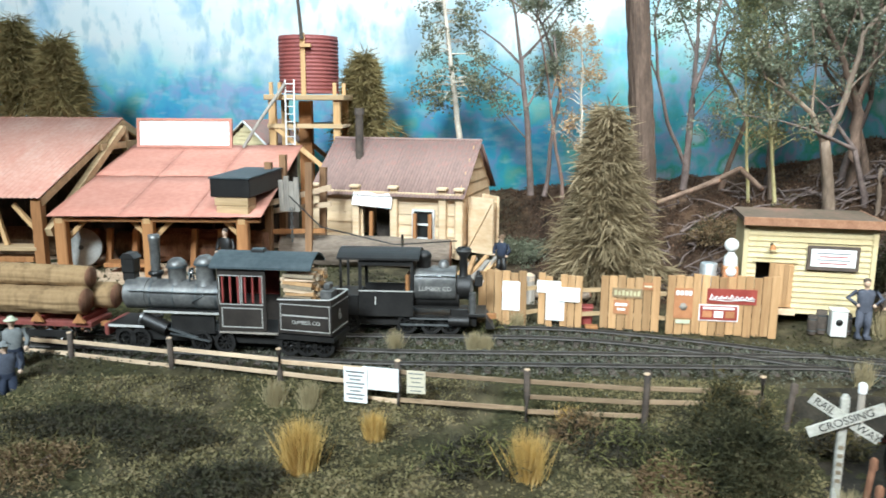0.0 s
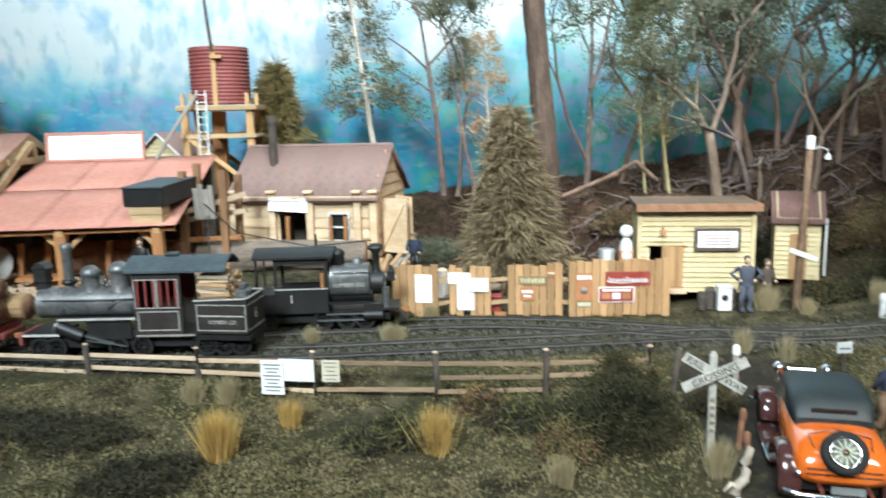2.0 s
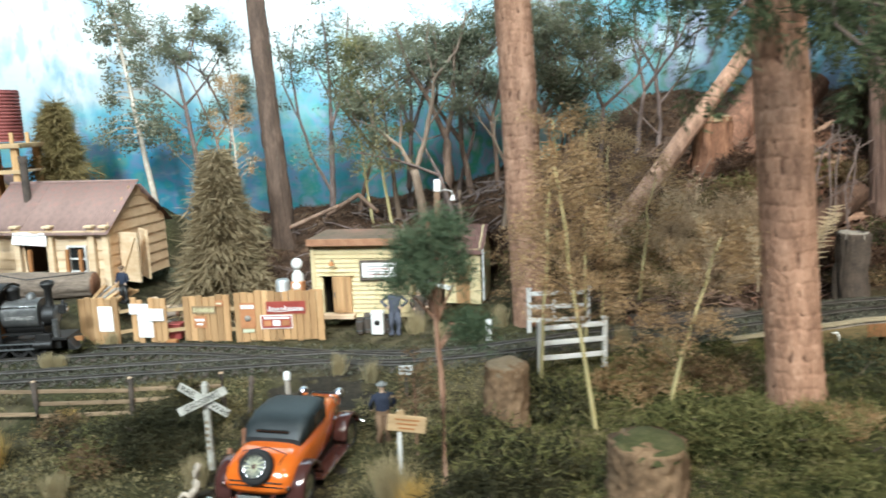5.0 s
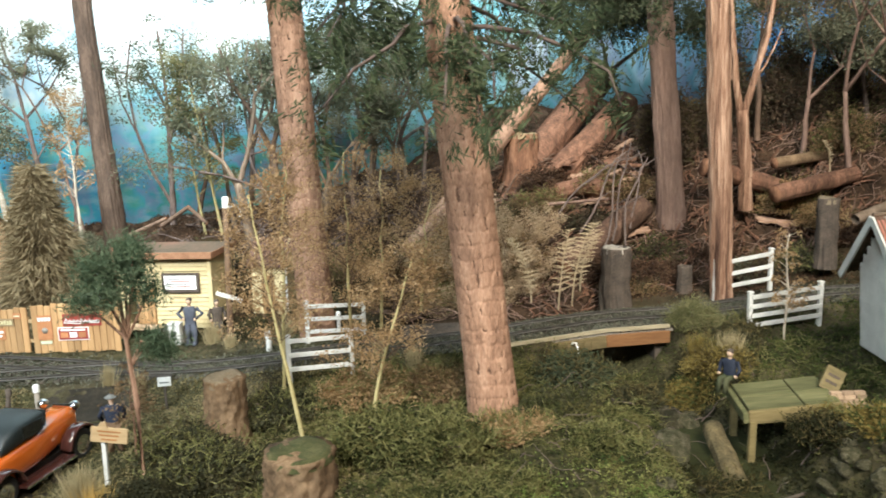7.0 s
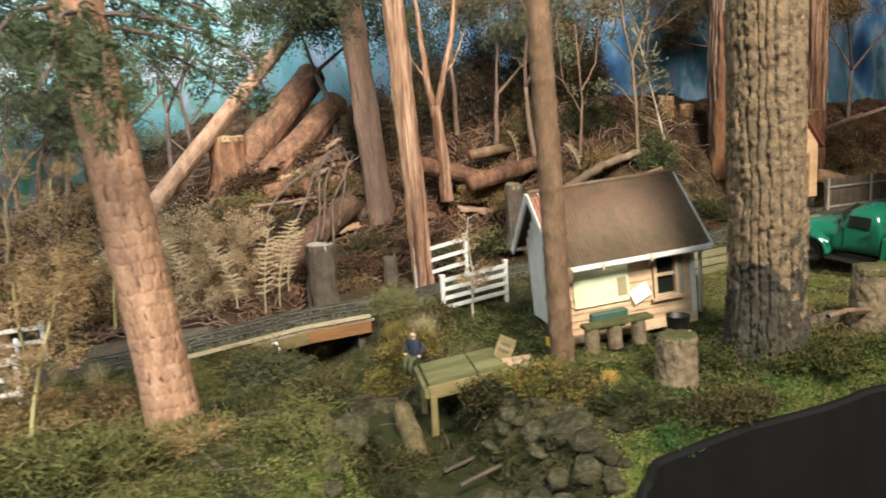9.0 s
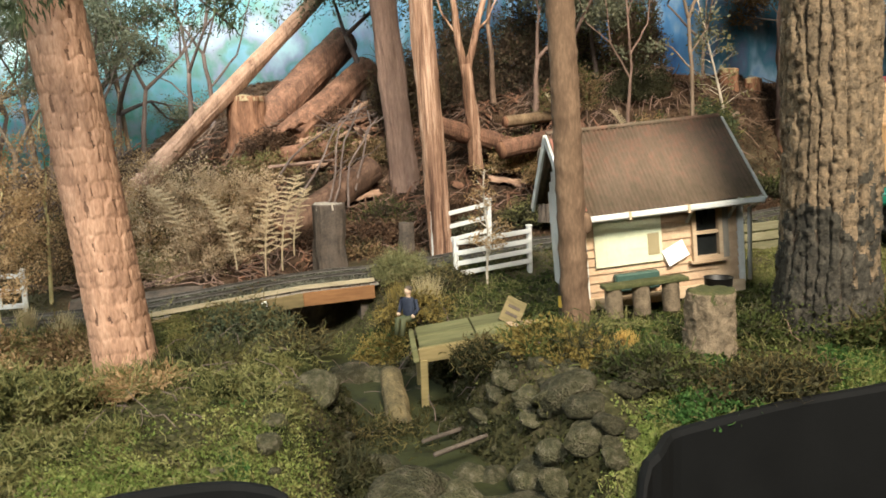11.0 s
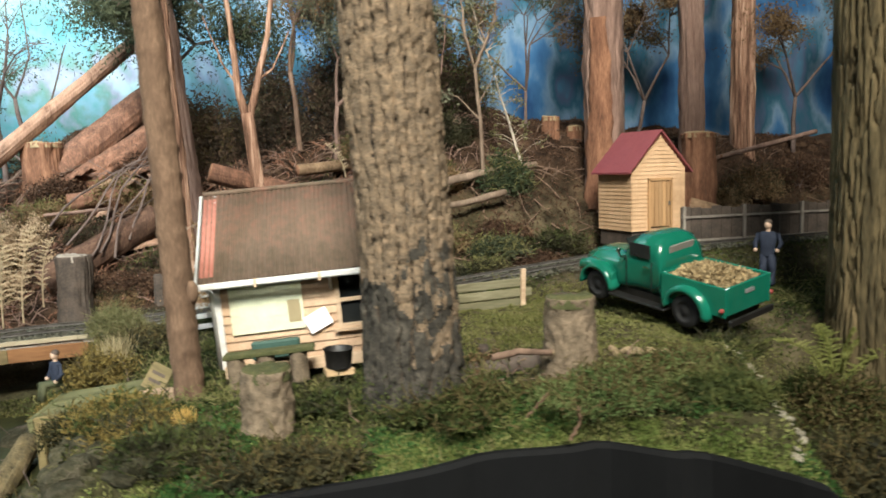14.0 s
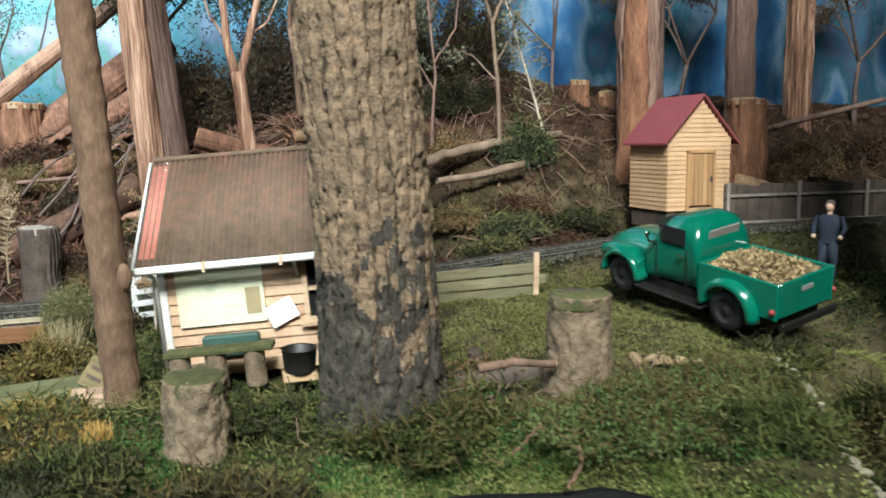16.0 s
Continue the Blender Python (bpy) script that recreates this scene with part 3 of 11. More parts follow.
def ground_material():
    mt = bpy.data.materials.new("scenic_ground")
    mt.use_nodes = True
    t = mt.node_tree
    N, L = t.nodes.new, t.links.new
    bs = t.nodes["Principled BSDF"]
    tc = N("ShaderNodeTexCoord")

    def nz(scale, detail=4):
        n = N("ShaderNodeTexNoise")
        n.inputs["Scale"].default_value, n.inputs["Detail"].default_value = scale, detail
        L(tc.outputs["Object"], n.inputs["Vector"])
        return n

    def rampn(src, *stops):
        c = N("ShaderNodeValToRGB")
        e = c.color_ramp.elements
        e[0].position, e[0].color = stops[0][0], (*stops[0][1], 1)
        e[1].position, e[1].color = stops[-1][0], (*stops[-1][1], 1)
        for p, col in stops[1:-1]:
            e.new(p).color = (*col, 1)
        L(src, c.inputs[0])
        return c.outputs[0]

    big, mid, fine = nz(14), nz(70), nz(420, 3)
    a = rampn(mid.outputs[0], (0.3, (0.02, 0.017, 0.01)), (0.5, (0.06, 0.05, 0.028)), (0.72, (0.13, 0.108, 0.062)))
    g = rampn(fine.outputs[0], (0.3, (0.018, 0.018, 0.008)), (0.55, (0.048, 0.046, 0.02)), (0.75, (0.1, 0.09, 0.042)))
    mx = N("ShaderNodeMix")
    mx.data_type = "RGBA"
    f = rampn(big.outputs[0], (0.42, (0, 0, 0)), (0.58, (1, 1, 1)))
    L(f, mx.inputs[0])
    L(a, mx.inputs[6])
    L(g, mx.inputs[7])
    red = rampn(mid.outputs[0], (0.3, (0.018, 0.011, 0.007)), (0.5, (0.05, 0.03, 0.019)), (0.72, (0.11, 0.068, 0.042)))
    sp, mr, m2 = N("ShaderNodeSeparateXYZ"), N("ShaderNodeMapRange"), N("ShaderNodeMix")
    L(tc.outputs["Object"], sp.inputs[0])
    L(sp.outputs[1], mr.inputs[0])
    mr.inputs[1].default_value, mr.inputs[2].default_value = 0.38, 0.44
    gx = N("ShaderNodeMapRange")
    L(sp.outputs[0], gx.inputs[0])
    gx.inputs[1].default_value, gx.inputs[2].default_value = 0.38, 0.46
    mm = N("ShaderNodeMath")
    mm.operation = "MULTIPLY"
    L(mr.outputs[0], mm.inputs[0])
    L(gx.outputs[0], mm.inputs[1])
    # Bank behind the yard: dark brown soil with its shade put into the colour.
    by, bx, bm2, mxx = N("ShaderNodeMapRange"), N("ShaderNodeMapRange"), N("ShaderNodeMath"), N("ShaderNodeMath")
    L(sp.outputs[1], by.inputs[0])
    by.inputs[1].default_value, by.inputs[2].default_value = 0.53, 0.57
    L(sp.outputs[0], bx.inputs[0])
    bx.inputs[1].default_value, bx.inputs[2].default_value = 0.02, 0.09
    bm2.operation, mxx.operation = "MULTIPLY", "MAXIMUM"
    L(by.outputs[0], bm2.inputs[0])
    L(bx.outputs[0], bm2.inputs[1])
    L(bm2.outputs[0], mxx.inputs[0])
    L(mm.outputs[0], mxx.inputs[1])
    m2.data_type = "RGBA"
    L(mxx.outputs[0], m2.inputs[0])
    L(mx.outputs[2], m2.inputs[6])
    L(red, m2.inputs[7])
    L(m2.outputs[2], bs.inputs["Base Color"])
    bs.inputs["Roughness"].default_value = 0.95
    bs.inputs["Specular IOR Level"].default_value = 0.15
    ad = N("ShaderNodeMath")
    L(mid.outputs[0], ad.inputs[0])
    L(fine.outputs[0], ad.inputs[1])
    bp = N("ShaderNodeBump")
    bp.inputs["Strength"].default_value, bp.inputs["Distance"].default_value = 0.8, 0.0015
    L(ad.outputs[0], bp.inputs["Height"])
    L(bp.outputs[0], bs.inputs["Normal"])
    return mt


def build_ground():
    xs = np.arange(-0.75, 1.56, 0.004)
    g = G()
    rows = 220
    for x in xs:
        y0 = edge_y(x)
        for j in range(rows):
            y = y0 + (0.98 - y0) * (j / (rows - 1)) ** 1.15
            g.v.append((x, y, rough_land(x, y)))
    for i in range(len(xs) - 1):
        for j in range(rows - 1):
            a = i * rows + j
            g.f.append((a, a + rows, a + rows + 1, a + 1))
    g.s, g.k = [True] * len(g.f), [0] * len(g.f)
    solo("ground", g, ground_material(), "sculpted layout scenery of soil, turf and leaf litter", "ground", kind="structure", fix=False)
    # the black board along the front, with a narrow rounded lip
    f = G()
    pr = ((0.0, 0.0), (0.0, 0.006), (-0.0015, 0.0075), (-0.004, 0.0075), (-0.0055, 0.006), (-0.0055, -0.35), (0.0, -0.35))
    k = len(pr)
    for x in xs:
        y0 = edge_y(x)
        zt = land(x, y0 + 0.004) - 0.002
        f.v += [(x, y0 + dy, zt + dz if dz > -0.3 else -0.4) for dy, dz in pr]
    for i in range(len(xs) - 1):
        for j in range(k):
            a, b = i * k + j, i * k + (j + 1) % k
            f.f.append((a, b, b + k, a + k))
    f.s, f.k = [False] * len(f.f), [0] * len(f.f)
    solo("fascia_board", f, FASCIA, "matt black fascia board along the layout's curved front", "fascia", kind="structure")


build_ground()


def build_road():
    """The dark road strip that runs to the crossing."""
    g = G()
    n = 9
    ys = [0.05 + 0.007 * i for i in range(50)]
    for y in ys:
        c = 0.196 + 0.2 * (y - 0.3)
        for j in range(n):
            u = j / (n - 1) * 2 - 1
            x = c + 0.040 * u + 0.004 * noise.noise((y * 40, u * 2, 5))
            g.v.append((x, y, rough_land(x, y) + 0.0012 * (1 - u * u) - 0.0006 + 0.0004 * noise.noise((x * 140, y * 140, 3))))
    for i in range(len(ys) - 1):
        for j in range(n - 1):
            a = i * n + j
            g.f.append((a, a + 1, a + n + 1, a + n))
    g.s, g.k = [True] * len(g.f), [0] * len(g.f)
    solo("road", g, surface("dark_road_surface", (0.014, 0.012, 0.009), (0.06, 0.05, 0.035), 0.95, scale=90, bump=0.7, depth=0.0012, c3=(0.03, 0.025, 0.018)), "dark road strip leading to the crossing", "road", kind="structure")


build_road()


def backdrop_y(x):
    return ramp(x, (-0.8, 0.94), (-0.2, 0.90), (0.15, 0.84), (0.55, 0.78), (0.95, 0.63), (1.55, 0.56))


def mural_material():
    """Hand-painted distance: pale cloud above, blue and teal ranges, green bush towards the foot."""
    mt = bpy.data.materials.new("painted_mural")
    mt.use_nodes = True
    t = mt.node_tree
    N, L = t.nodes.new, t.links.new
    bs = t.nodes["Principled BSDF"]
    tc, sp = N("ShaderNodeTexCoord"), N("ShaderNodeSeparateXYZ")
    L(tc.outputs["Object"], sp.inputs[0])

    def nz(scale, detail, stretch, off=0.0):
        m, n = N("ShaderNodeMapping"), N("ShaderNodeTexNoise")
        m.inputs["Scale"].default_value = stretch
        m.inputs["Location"].default_value = (off, off, off)
        n.inputs["Scale"].default_value, n.inputs["Detail"].default_value = scale, detail
        L(tc.outputs["Object"], m.inputs[0])
        L(m.outputs[0], n.inputs["Vector"])
        return n.outputs[0]

    def mth(op, a, b):
        m = N("ShaderNodeMath")
        m.operation = op
        for i, s in enumerate((a, b)):
            if isinstance(s, (int, float)):
                m.inputs[i].default_value = s
            else:
                L(s, m.inputs[i])
        return m.outputs[0]

    def rng(src, a, b, c=0.0, d=1.0):
        m = N("ShaderNodeMapRange")
        for i, v in enumerate((a, b, c, d)):
            m.inputs[i + 1].default_value = v
        L(src, m.inputs[0])
        return m.outputs[0]

    def cols(src, *stops):
        c = N("ShaderNodeValToRGB")
        e = c.color_ramp.elements
        e[0].position, e[0].color = stops[0][0], (*stops[0][1], 1)
        e[1].position, e[1].color = stops[-1][0], (*stops[-1][1], 1)
        for p, col in stops[1:-1]:
            e.new(p).color = (*col, 1)
        L(src, c.inputs[0])
        return c.outputs[0]

    def mix(f, a, b):
        m = N("ShaderNodeMix")
        m.data_type = "RGBA"
        for s, i in ((f, 0), (a, 6), (b, 7)):
            if isinstance(s, (int, float)):
                m.inputs[i].default_value = s
            elif isinstance(s, tuple):
                m.inputs[i].default_value = (*s, 1)
            else:
                L(s, m.inputs[i])
        return m.outputs[2]

    z = sp.outputs[2]
    wob = nz(7, 4, (1, 1, 1.3))
    h = mth("ADD", z, mth("MULTIPLY", mth("SUBTRACT", wob, 0.5), 0.16))
    sky = cols(rng(h, 0.04, 0.27), (0.0, (0.03, 0.42, 0.36)), (0.16, (0.03, 0.5, 0.62)), (0.3, (0.06, 0.56, 0.84)), (0.46, (0.2, 0.74, 0.9)),
               (0.62, (0.5, 0.88, 0.92)), (0.76, (0.8, 0.95, 0.95)), (1.0, (0.9, 0.96, 0.96)))
    cloud = cols(nz(9, 7, (0.7, 0.7, 1.4), 3.0), (0.45, (0, 0, 0)), (0.57, (1, 1, 1)))
    sky = mix(mth("MULTIPLY", cloud, rng(z, 0.10, 0.20)), sky, (0.86, 0.95, 0.95))
    streak = cols(nz(15, 7, (1.4, 1.4, 1.0), 11.0), (0.48, (0, 0, 0)), (0.6, (1, 1, 1)))
    sky = mix(mth("MULTIPLY", streak, 0.42), sky, (0.03, 0.42, 0.76))
    # violet-blue ranges with soft feathered tops
    range_top = mth("ADD", 0.10, mth("MULTIPLY", nz(10, 7, (1, 1, 0.05), 7.0), 0.19))
    hills = mth("MULTIPLY", rng(mth("SUBTRACT", range_top, mth("ADD", z, mth("MULTIPLY", nz(60, 4, (1, 1, 1), 1.0), 0.03))), 0.0, 0.022), 0.6)
    hillcol = cols(nz(24, 7, (1, 1, 1.2), 5.0), (0.3, (0.08, 0.3, 0.7)), (0.4, (0.12, 0.55, 0.8)), (0.47, (0.36, 0.4, 0.74)), (0.54, (0.1, 0.56, 0.72)), (0.62, (0.2, 0.62, 0.5)), (0.74, (0.5, 0.66, 0.4)))
    sky = mix(hills, sky, hillcol)
    # dabs of the brush, pale and dark
    dab = cols(nz(70, 5, (0.6, 0.6, 1.5), 21.0), (0.52, (0, 0, 0)), (0.66, (1, 1, 1)))
    sky = mix(mth("MULTIPLY", dab, 0.3), sky, (0.74, 0.92, 0.94))
    dab2 = cols(nz(52, 6, (1.4, 1.4, 0.7), 27.0), (0.54, (0, 0, 0)), (0.66, (1, 1, 1)))
    sky = mix(mth("MULTIPLY", dab2, 0.34), sky, (0.03, 0.36, 0.5))
    # bush and green light behind the trees
    bush = cols(nz(30, 8, (1, 1, 0.8), 9.0), (0.32, (0.08, 0.42, 0.42)), (0.42, (0.14, 0.62, 0.68)), (0.48, (0.5, 0.54, 0.76)), (0.54, (0.24, 0.7, 0.84)), (0.59, (0.1, 0.6, 0.34)), (0.67, (0.76, 0.88, 0.92)))
    wood = mth("MULTIPLY", rng(sp.outputs[0], 0.10, 0.3, 0.0, 0.8), rng(mth("ADD", z, mth("MULTIPLY", nz(9, 5, (1, 1, 0.5), 2.0), -0.25)), 0.17, 0.0))
    sky = mix(wood, sky, bush)
    far = cols(nz(19, 7, (1, 1, 0.8), 14.0), (0.33, (0.05, 0.2, 0.22)), (0.43, (0.1, 0.4, 0.44)), (0.5, (0.2, 0.46, 0.6)), (0.56, (0.12, 0.32, 0.27)), (0.62, (0.34, 0.38, 0.54)), (0.7, (0.5, 0.74, 0.78)))
    sky = mix(rng(sp.outputs[0], 0.38, 0.52, 0.0, 0.85), sky, far)
    deep = cols(nz(17, 7, (1, 1, 0.5), 4.0), (0.32, (0.03, 0.09, 0.24)), (0.43, (0.08, 0.24, 0.5)), (0.5, (0.26, 0.42, 0.6)), (0.56, (0.06, 0.2, 0.3)), (0.62, (0.14, 0.2, 0.34)), (0.7, (0.1, 0.36, 0.56)))
    sky = mix(rng(sp.outputs[0], 0.62, 0.8), sky, deep)
    L(sky, bs.inputs["Base Color"])
    bs.inputs["Roughness"].default_value = 0.75
    bs.inputs["Specular IOR Level"].default_value = 0.15
    return mt


def build_room():
    g = G()
    xs = np.linspace(-0.85, 1.75, 80)
    for x in xs:
        y = backdrop_y(x)
        g.v += [(x, y, -0.05), (x, y, 0.95), (x, y + 0.012, 0.95), (x, y + 0.012, -0.05)]
    for i in range(len(xs) - 1):
        for j in range(4):
            a, b = 4 * i + j, 4 * i + (j + 1) % 4
            g.f.append((a, a + 4, b + 4, b))
    g.s, g.k = [j % 4 == 0 for j in range(len(g.f))], [0] * len(g.f)
    solo("backdrop", g, mural_material(), "hand-painted mural board of sky, ranges and bush", "backdrop", kind="structure")
    # Unseen room shell; its muted wall and ceiling tones keep bounce light low.
    for name, b, mtl in (("floor", (-2.6, -2.6, -1.0, 3.4, 1.6, -0.95), CARPET), ("ceiling", (-2.6, -2.6, 1.5, 3.4, 1.6, 1.55), CEILPAINT),
                         ("wall_south", (-2.6, -2.65, -0.95, 3.4, -2.6, 1.5), ROOMWALL), ("wall_north", (-2.6, 1.55, -0.95, 3.4, 1.6, 1.5), ROOMWALL),
                         ("wall_west", (-2.65, -2.65, -0.95, -2.6, 1.6, 1.5), ROOMWALL), ("wall_east", (3.4, -2.65, -0.95, 3.45, 1.6, 1.5), ROOMWALL)):
        solo(name, G().box(*b), mtl, "plain surface of the unseen room assumed around the layout", "room", kind="structure")


build_room()


# ---- track ----
def build_track(name, fy, fz, x0, x1, label):
    tr = thing(name, label, "railway track", Matrix.Identity(4), kind="structure")
    n = int((x1 - x0) / 0.012)
    xs = [x0 + (x1 - x0) * i / n for i in range(n + 1)]
    for side in (-0.0102, 0.0102):
        g = G()
        for x in xs:
            d = fy(x + 0.005) - fy(x - 0.005)
            nx, ny = -d / 0.01, 1.0
            l = math.hypot(nx, ny)
            cx, cy, cz = x + side * nx / l, fy(x) + side * ny / l, fz(x) + 0.0026
            for w, h in ((-0.0009, 0), (0.0009, 0), (0.0004, 0.0006), (0.0007, 0.0019), (-0.0007, 0.0019), (-0.0004, 0.0006)):
                g.v.append((cx, cy + w, cz + h))
        for i in range(n):
            for j in range(6):
                a, b = 6 * i + j, 6 * i + (j + 1) % 6
                g.f.append((a, b, b + 6, a + 6))
        g.s, g.k = [False] * len(g.f), [0] * len(g.f)
        part("rail", g, RAILSTEEL, tr)
    tie = G().box(-0.002, -0.0165, -0.001, 0.002, 0.0165, 0.0024, b=0.0004).mesh("sleeper", DARKWOOD)
    rnd = random.Random(4)
    x = x0
    while x < x1:
        ob = new("sleeper", tie)
        ob.parent = tr
        yaw = math.degrees(math.atan2(fy(x + 0.01) - fy(x - 0.01), 0.02))
        ob.matrix_basis = pose(x, fy(x) + rnd.uniform(-0.001, 0.001), fz(x) - 0.0012, rz=yaw + rnd.uniform(-2, 2))
        x += 0.0098
    return tr


build_track("main_track", track_y, track_z, -0.5, 1.45, "narrow gauge track with dull steel rails on dark sleepers")
build_track("siding_track", siding_y, track_z, -0.5, 0.27, "siding with dull steel rails joining the main track")


def crumbs(name, label, category, n, pick, size, materials, seed, lift=0.0005, up=0.45, wide=0.42, level=rough_land):
    """Fine loose cover: small crumpled bits laid on the land; pick(rng) gives x, y or None."""
    rng, rnd = np.random.default_rng(seed), random.Random(seed)
    pts = []
    while len(pts) < n:
        x, y = pick(rnd)
        if x is not None:
            pts.append((x, y, level(x, y) + lift))
    c = np.array(pts)
    return solo(name, quads(name, leaves(c, size * 1.15, size * wide, rng, up=up), materials), materials, label, category, kind="stuff")


def pick_ballast(r):
    x = r.uniform(-0.45, 1.3)
    f = siding_y if (x < 0.25 and r.random() < 0.5) else track_y
    return x, f(x) + (r.gauss(0, 0.013) if x < 0.44 or x > 0.63 else r.uniform(-0.0255, 0.023))


def ballast_level(x, y):
    return max(rough_land(x, y), track_z(x) + 0.0002) if abs(y - track_y(x)) < 0.026 else rough_land(x, y)


BALLAST = surface("ballast_stone", (0.035, 0.037, 0.028), (0.15, 0.148, 0.11), 0.9, scale=200, island=True, vary=0.5, bump=0.3)
crumbs("track_ballast", "dark grey crushed stone ballast between the rails", "ballast", 120000, pick_ballast, 0.0015, BALLAST, 1, 0.0012, 0.1, 0.75, ballast_level)


def pick_turf(r):
    x, y = r.uniform(-0.35, 0.45), r.uniform(0.12, 0.40)
    keep = noise.noise((x * 16, y * 16, 8)) + r.uniform(-0.35, 0.55)
    return (x, y) if keep > 0.05 and abs(x - 0.196 - 0.2 * (y - 0.3)) > 0.036 * r.uniform(0.75, 1.3) else (None, None)


crumbs("turf", "short olive and brown turf with bare patches", "turf", 170000, pick_turf, 0.0017, F_TURF, 2, 0.0004, 0.15, 0.7)


def pick_litter(r):
    x, y = r.uniform(0.05, 1.35), r.uniform(0.33, 0.85)
    return (x, y) if y > bank_y(x) - 0.02 + r.uniform(0, 0.03) and y < backdrop_y(x) else (None, None)


crumbs("leaf_litter", "brown leaf litter and bark chips over the bank", "leaf litter", 150000, pick_litter, 0.0028, F_LITTER, 3)


def in_lawn(x, y, r):
    return y > 0.135 - 0.02 * sstep(0.85, 0.9, x) + r.gauss(0, 0.004) and 0.775 < x < 0.96 and y < track_y(x) - 0.03


def pick_lawn(r):
    x, y = r.uniform(0.775, 0.96), r.uniform(0.11, 0.30)
    return (x, y) if in_lawn(x, y, r) and noise.noise((x * 30, y * 30, 4)) + r.uniform(-0.3, 0.7) > 0 else (None, None)


crumbs("pale_lawn", "pale yellow-green trampled grass round the pickup", "grass", 70000, pick_lawn, 0.0014, F_LAWN, 15, 0.0002, 0.25, 0.5)


def in_creek(x, y, r):
    return abs(x - creek_x(y)) < (0.036 + 0.012 * sstep(0.2, 0.08, y)) * r.uniform(0.8, 1.25) and y < 0.34


def pick_creek(r):
    x, y = r.uniform(0.50, 0.66), r.uniform(0.06, 0.34)
    return (x, y) if in_creek(x, y, r) and y > edge_y(x) else (None, None)


def pick_moss(r):
    x = r.uniform(0.33, 1.3)
    y = r.uniform(edge_y(x), 0.36)
    if in_creek(x, y, r):
        return None, None
    ok = noise.noise((x * 20, y * 20, 1)) + r.uniform(-0.5, 0.6) > 0 and y < track_y(x) - 0.02 and not in_lawn(x, y, r)
    return (x, y) if ok else (None, None)


def pick_side(west):
    def pick(r):
        x, y = pick_moss(r)
        return (x, y) if x is not None and (x + r.gauss(0, 0.03) < 0.62) == west else (None, None)
    return pick


F_WETMOSS = foliage("wet_creek_moss", ((0.006, 0.007, 0.003), (0.018, 0.02, 0.007), (0.04, 0.04, 0.014), (0.05, 0.038, 0.018)), patch=0.6, size=90)
crumbs("creek_moss", "dark wet moss and mud lining the creek", "moss", 34000, pick_creek, 0.0018, F_WETMOSS, 19, 0.0003, 0.1, 0.7)
crumbs("dry_moss_cover", "khaki and olive dry moss with bare earth along the front", "moss", 190000, pick_side(True), 0.0013, F_DRYMOSS, 5, 0.0004, 0.2, 0.7)
crumbs("moss_cover", "green and ochre moss with dry bits along the front", "moss", 130000, pick_side(False), 0.0017, F_MOSS, 9, 0.0004, 0.2, 0.7)


def pick_vivid(r):
    x = r.uniform(0.5, 0.95)
    y = edge_y(x) + abs(r.gauss(0, 0.03))
    return (x, y) if noise.noise((x * 26, y * 26, 6)) > 0.12 else (None, None)


def dry_moss():
    """Loose dry moss strands lying over the front growth."""
    rng, rnd = np.random.default_rng(31), random.Random(31)
    pts = []
    while len(pts) < 9000:
        x, y = pick_moss(rnd)
        if x is not None and noise.noise((x * 30, y * 30, 12)) > -0.1:
            pts.append((x, y, rough_land(x, y) + 0.001 + 0.004 * rnd.random()))
    c = np.array(pts)
    solo("dry_moss", quads("dry_moss", strands(c, 0.007, 0.0004, rng, 0.05, 0.6, 4), F_KHAKI), F_KHAKI, "pale khaki strands of dry moss lying over the ground", "moss", kind="stuff")


dry_moss()
def pick_lip(r):
    x = r.uniform(0.44, 0.87)
    wide = 0.026 if x < 0.56 else 0.009
    y = edge_y(x) + 0.001 + abs(r.gauss(0, wide))
    return (x, y) if not in_creek(x, y, r) and noise.noise((x * 34, y * 34, 41)) + r.uniform(-0.2, 0.6) > 0 else (None, None)


F_LIPMOSS = foliage("pale_edge_moss", ((0.06, 0.09, 0.02), (0.13, 0.18, 0.045), (0.24, 0.26, 0.085), (0.36, 0.33, 0.15)), patch=0.6, size=60)
crumbs("edge_moss", "pale yellow-green moss along the front lip", "moss", 56000, pick_lip, 0.0013, F_LIPMOSS, 27, 0.0006, 0.25, 0.7)
crumbs("bright_moss_patches", "fresh green moss patches at the front edge", "moss", 26000, pick_vivid, 0.0015, F_VIVID, 6, 0.0005, 0.2, 0.7)


def pick_yard(r):
    x, y = r.uniform(-0.35, 0.42), r.uniform(0.40, 0.6)
    return (x, y) if noise.noise((x * 18, y * 18, 2)) + r.uniform(-0.2, 0.4) > 0.12 else (None, None)


crumbs("yard_weeds", "low grey-green weeds and grit in the yard", "weeds", 9000, pick_yard, 0.0026, F_LICHEN, 7)


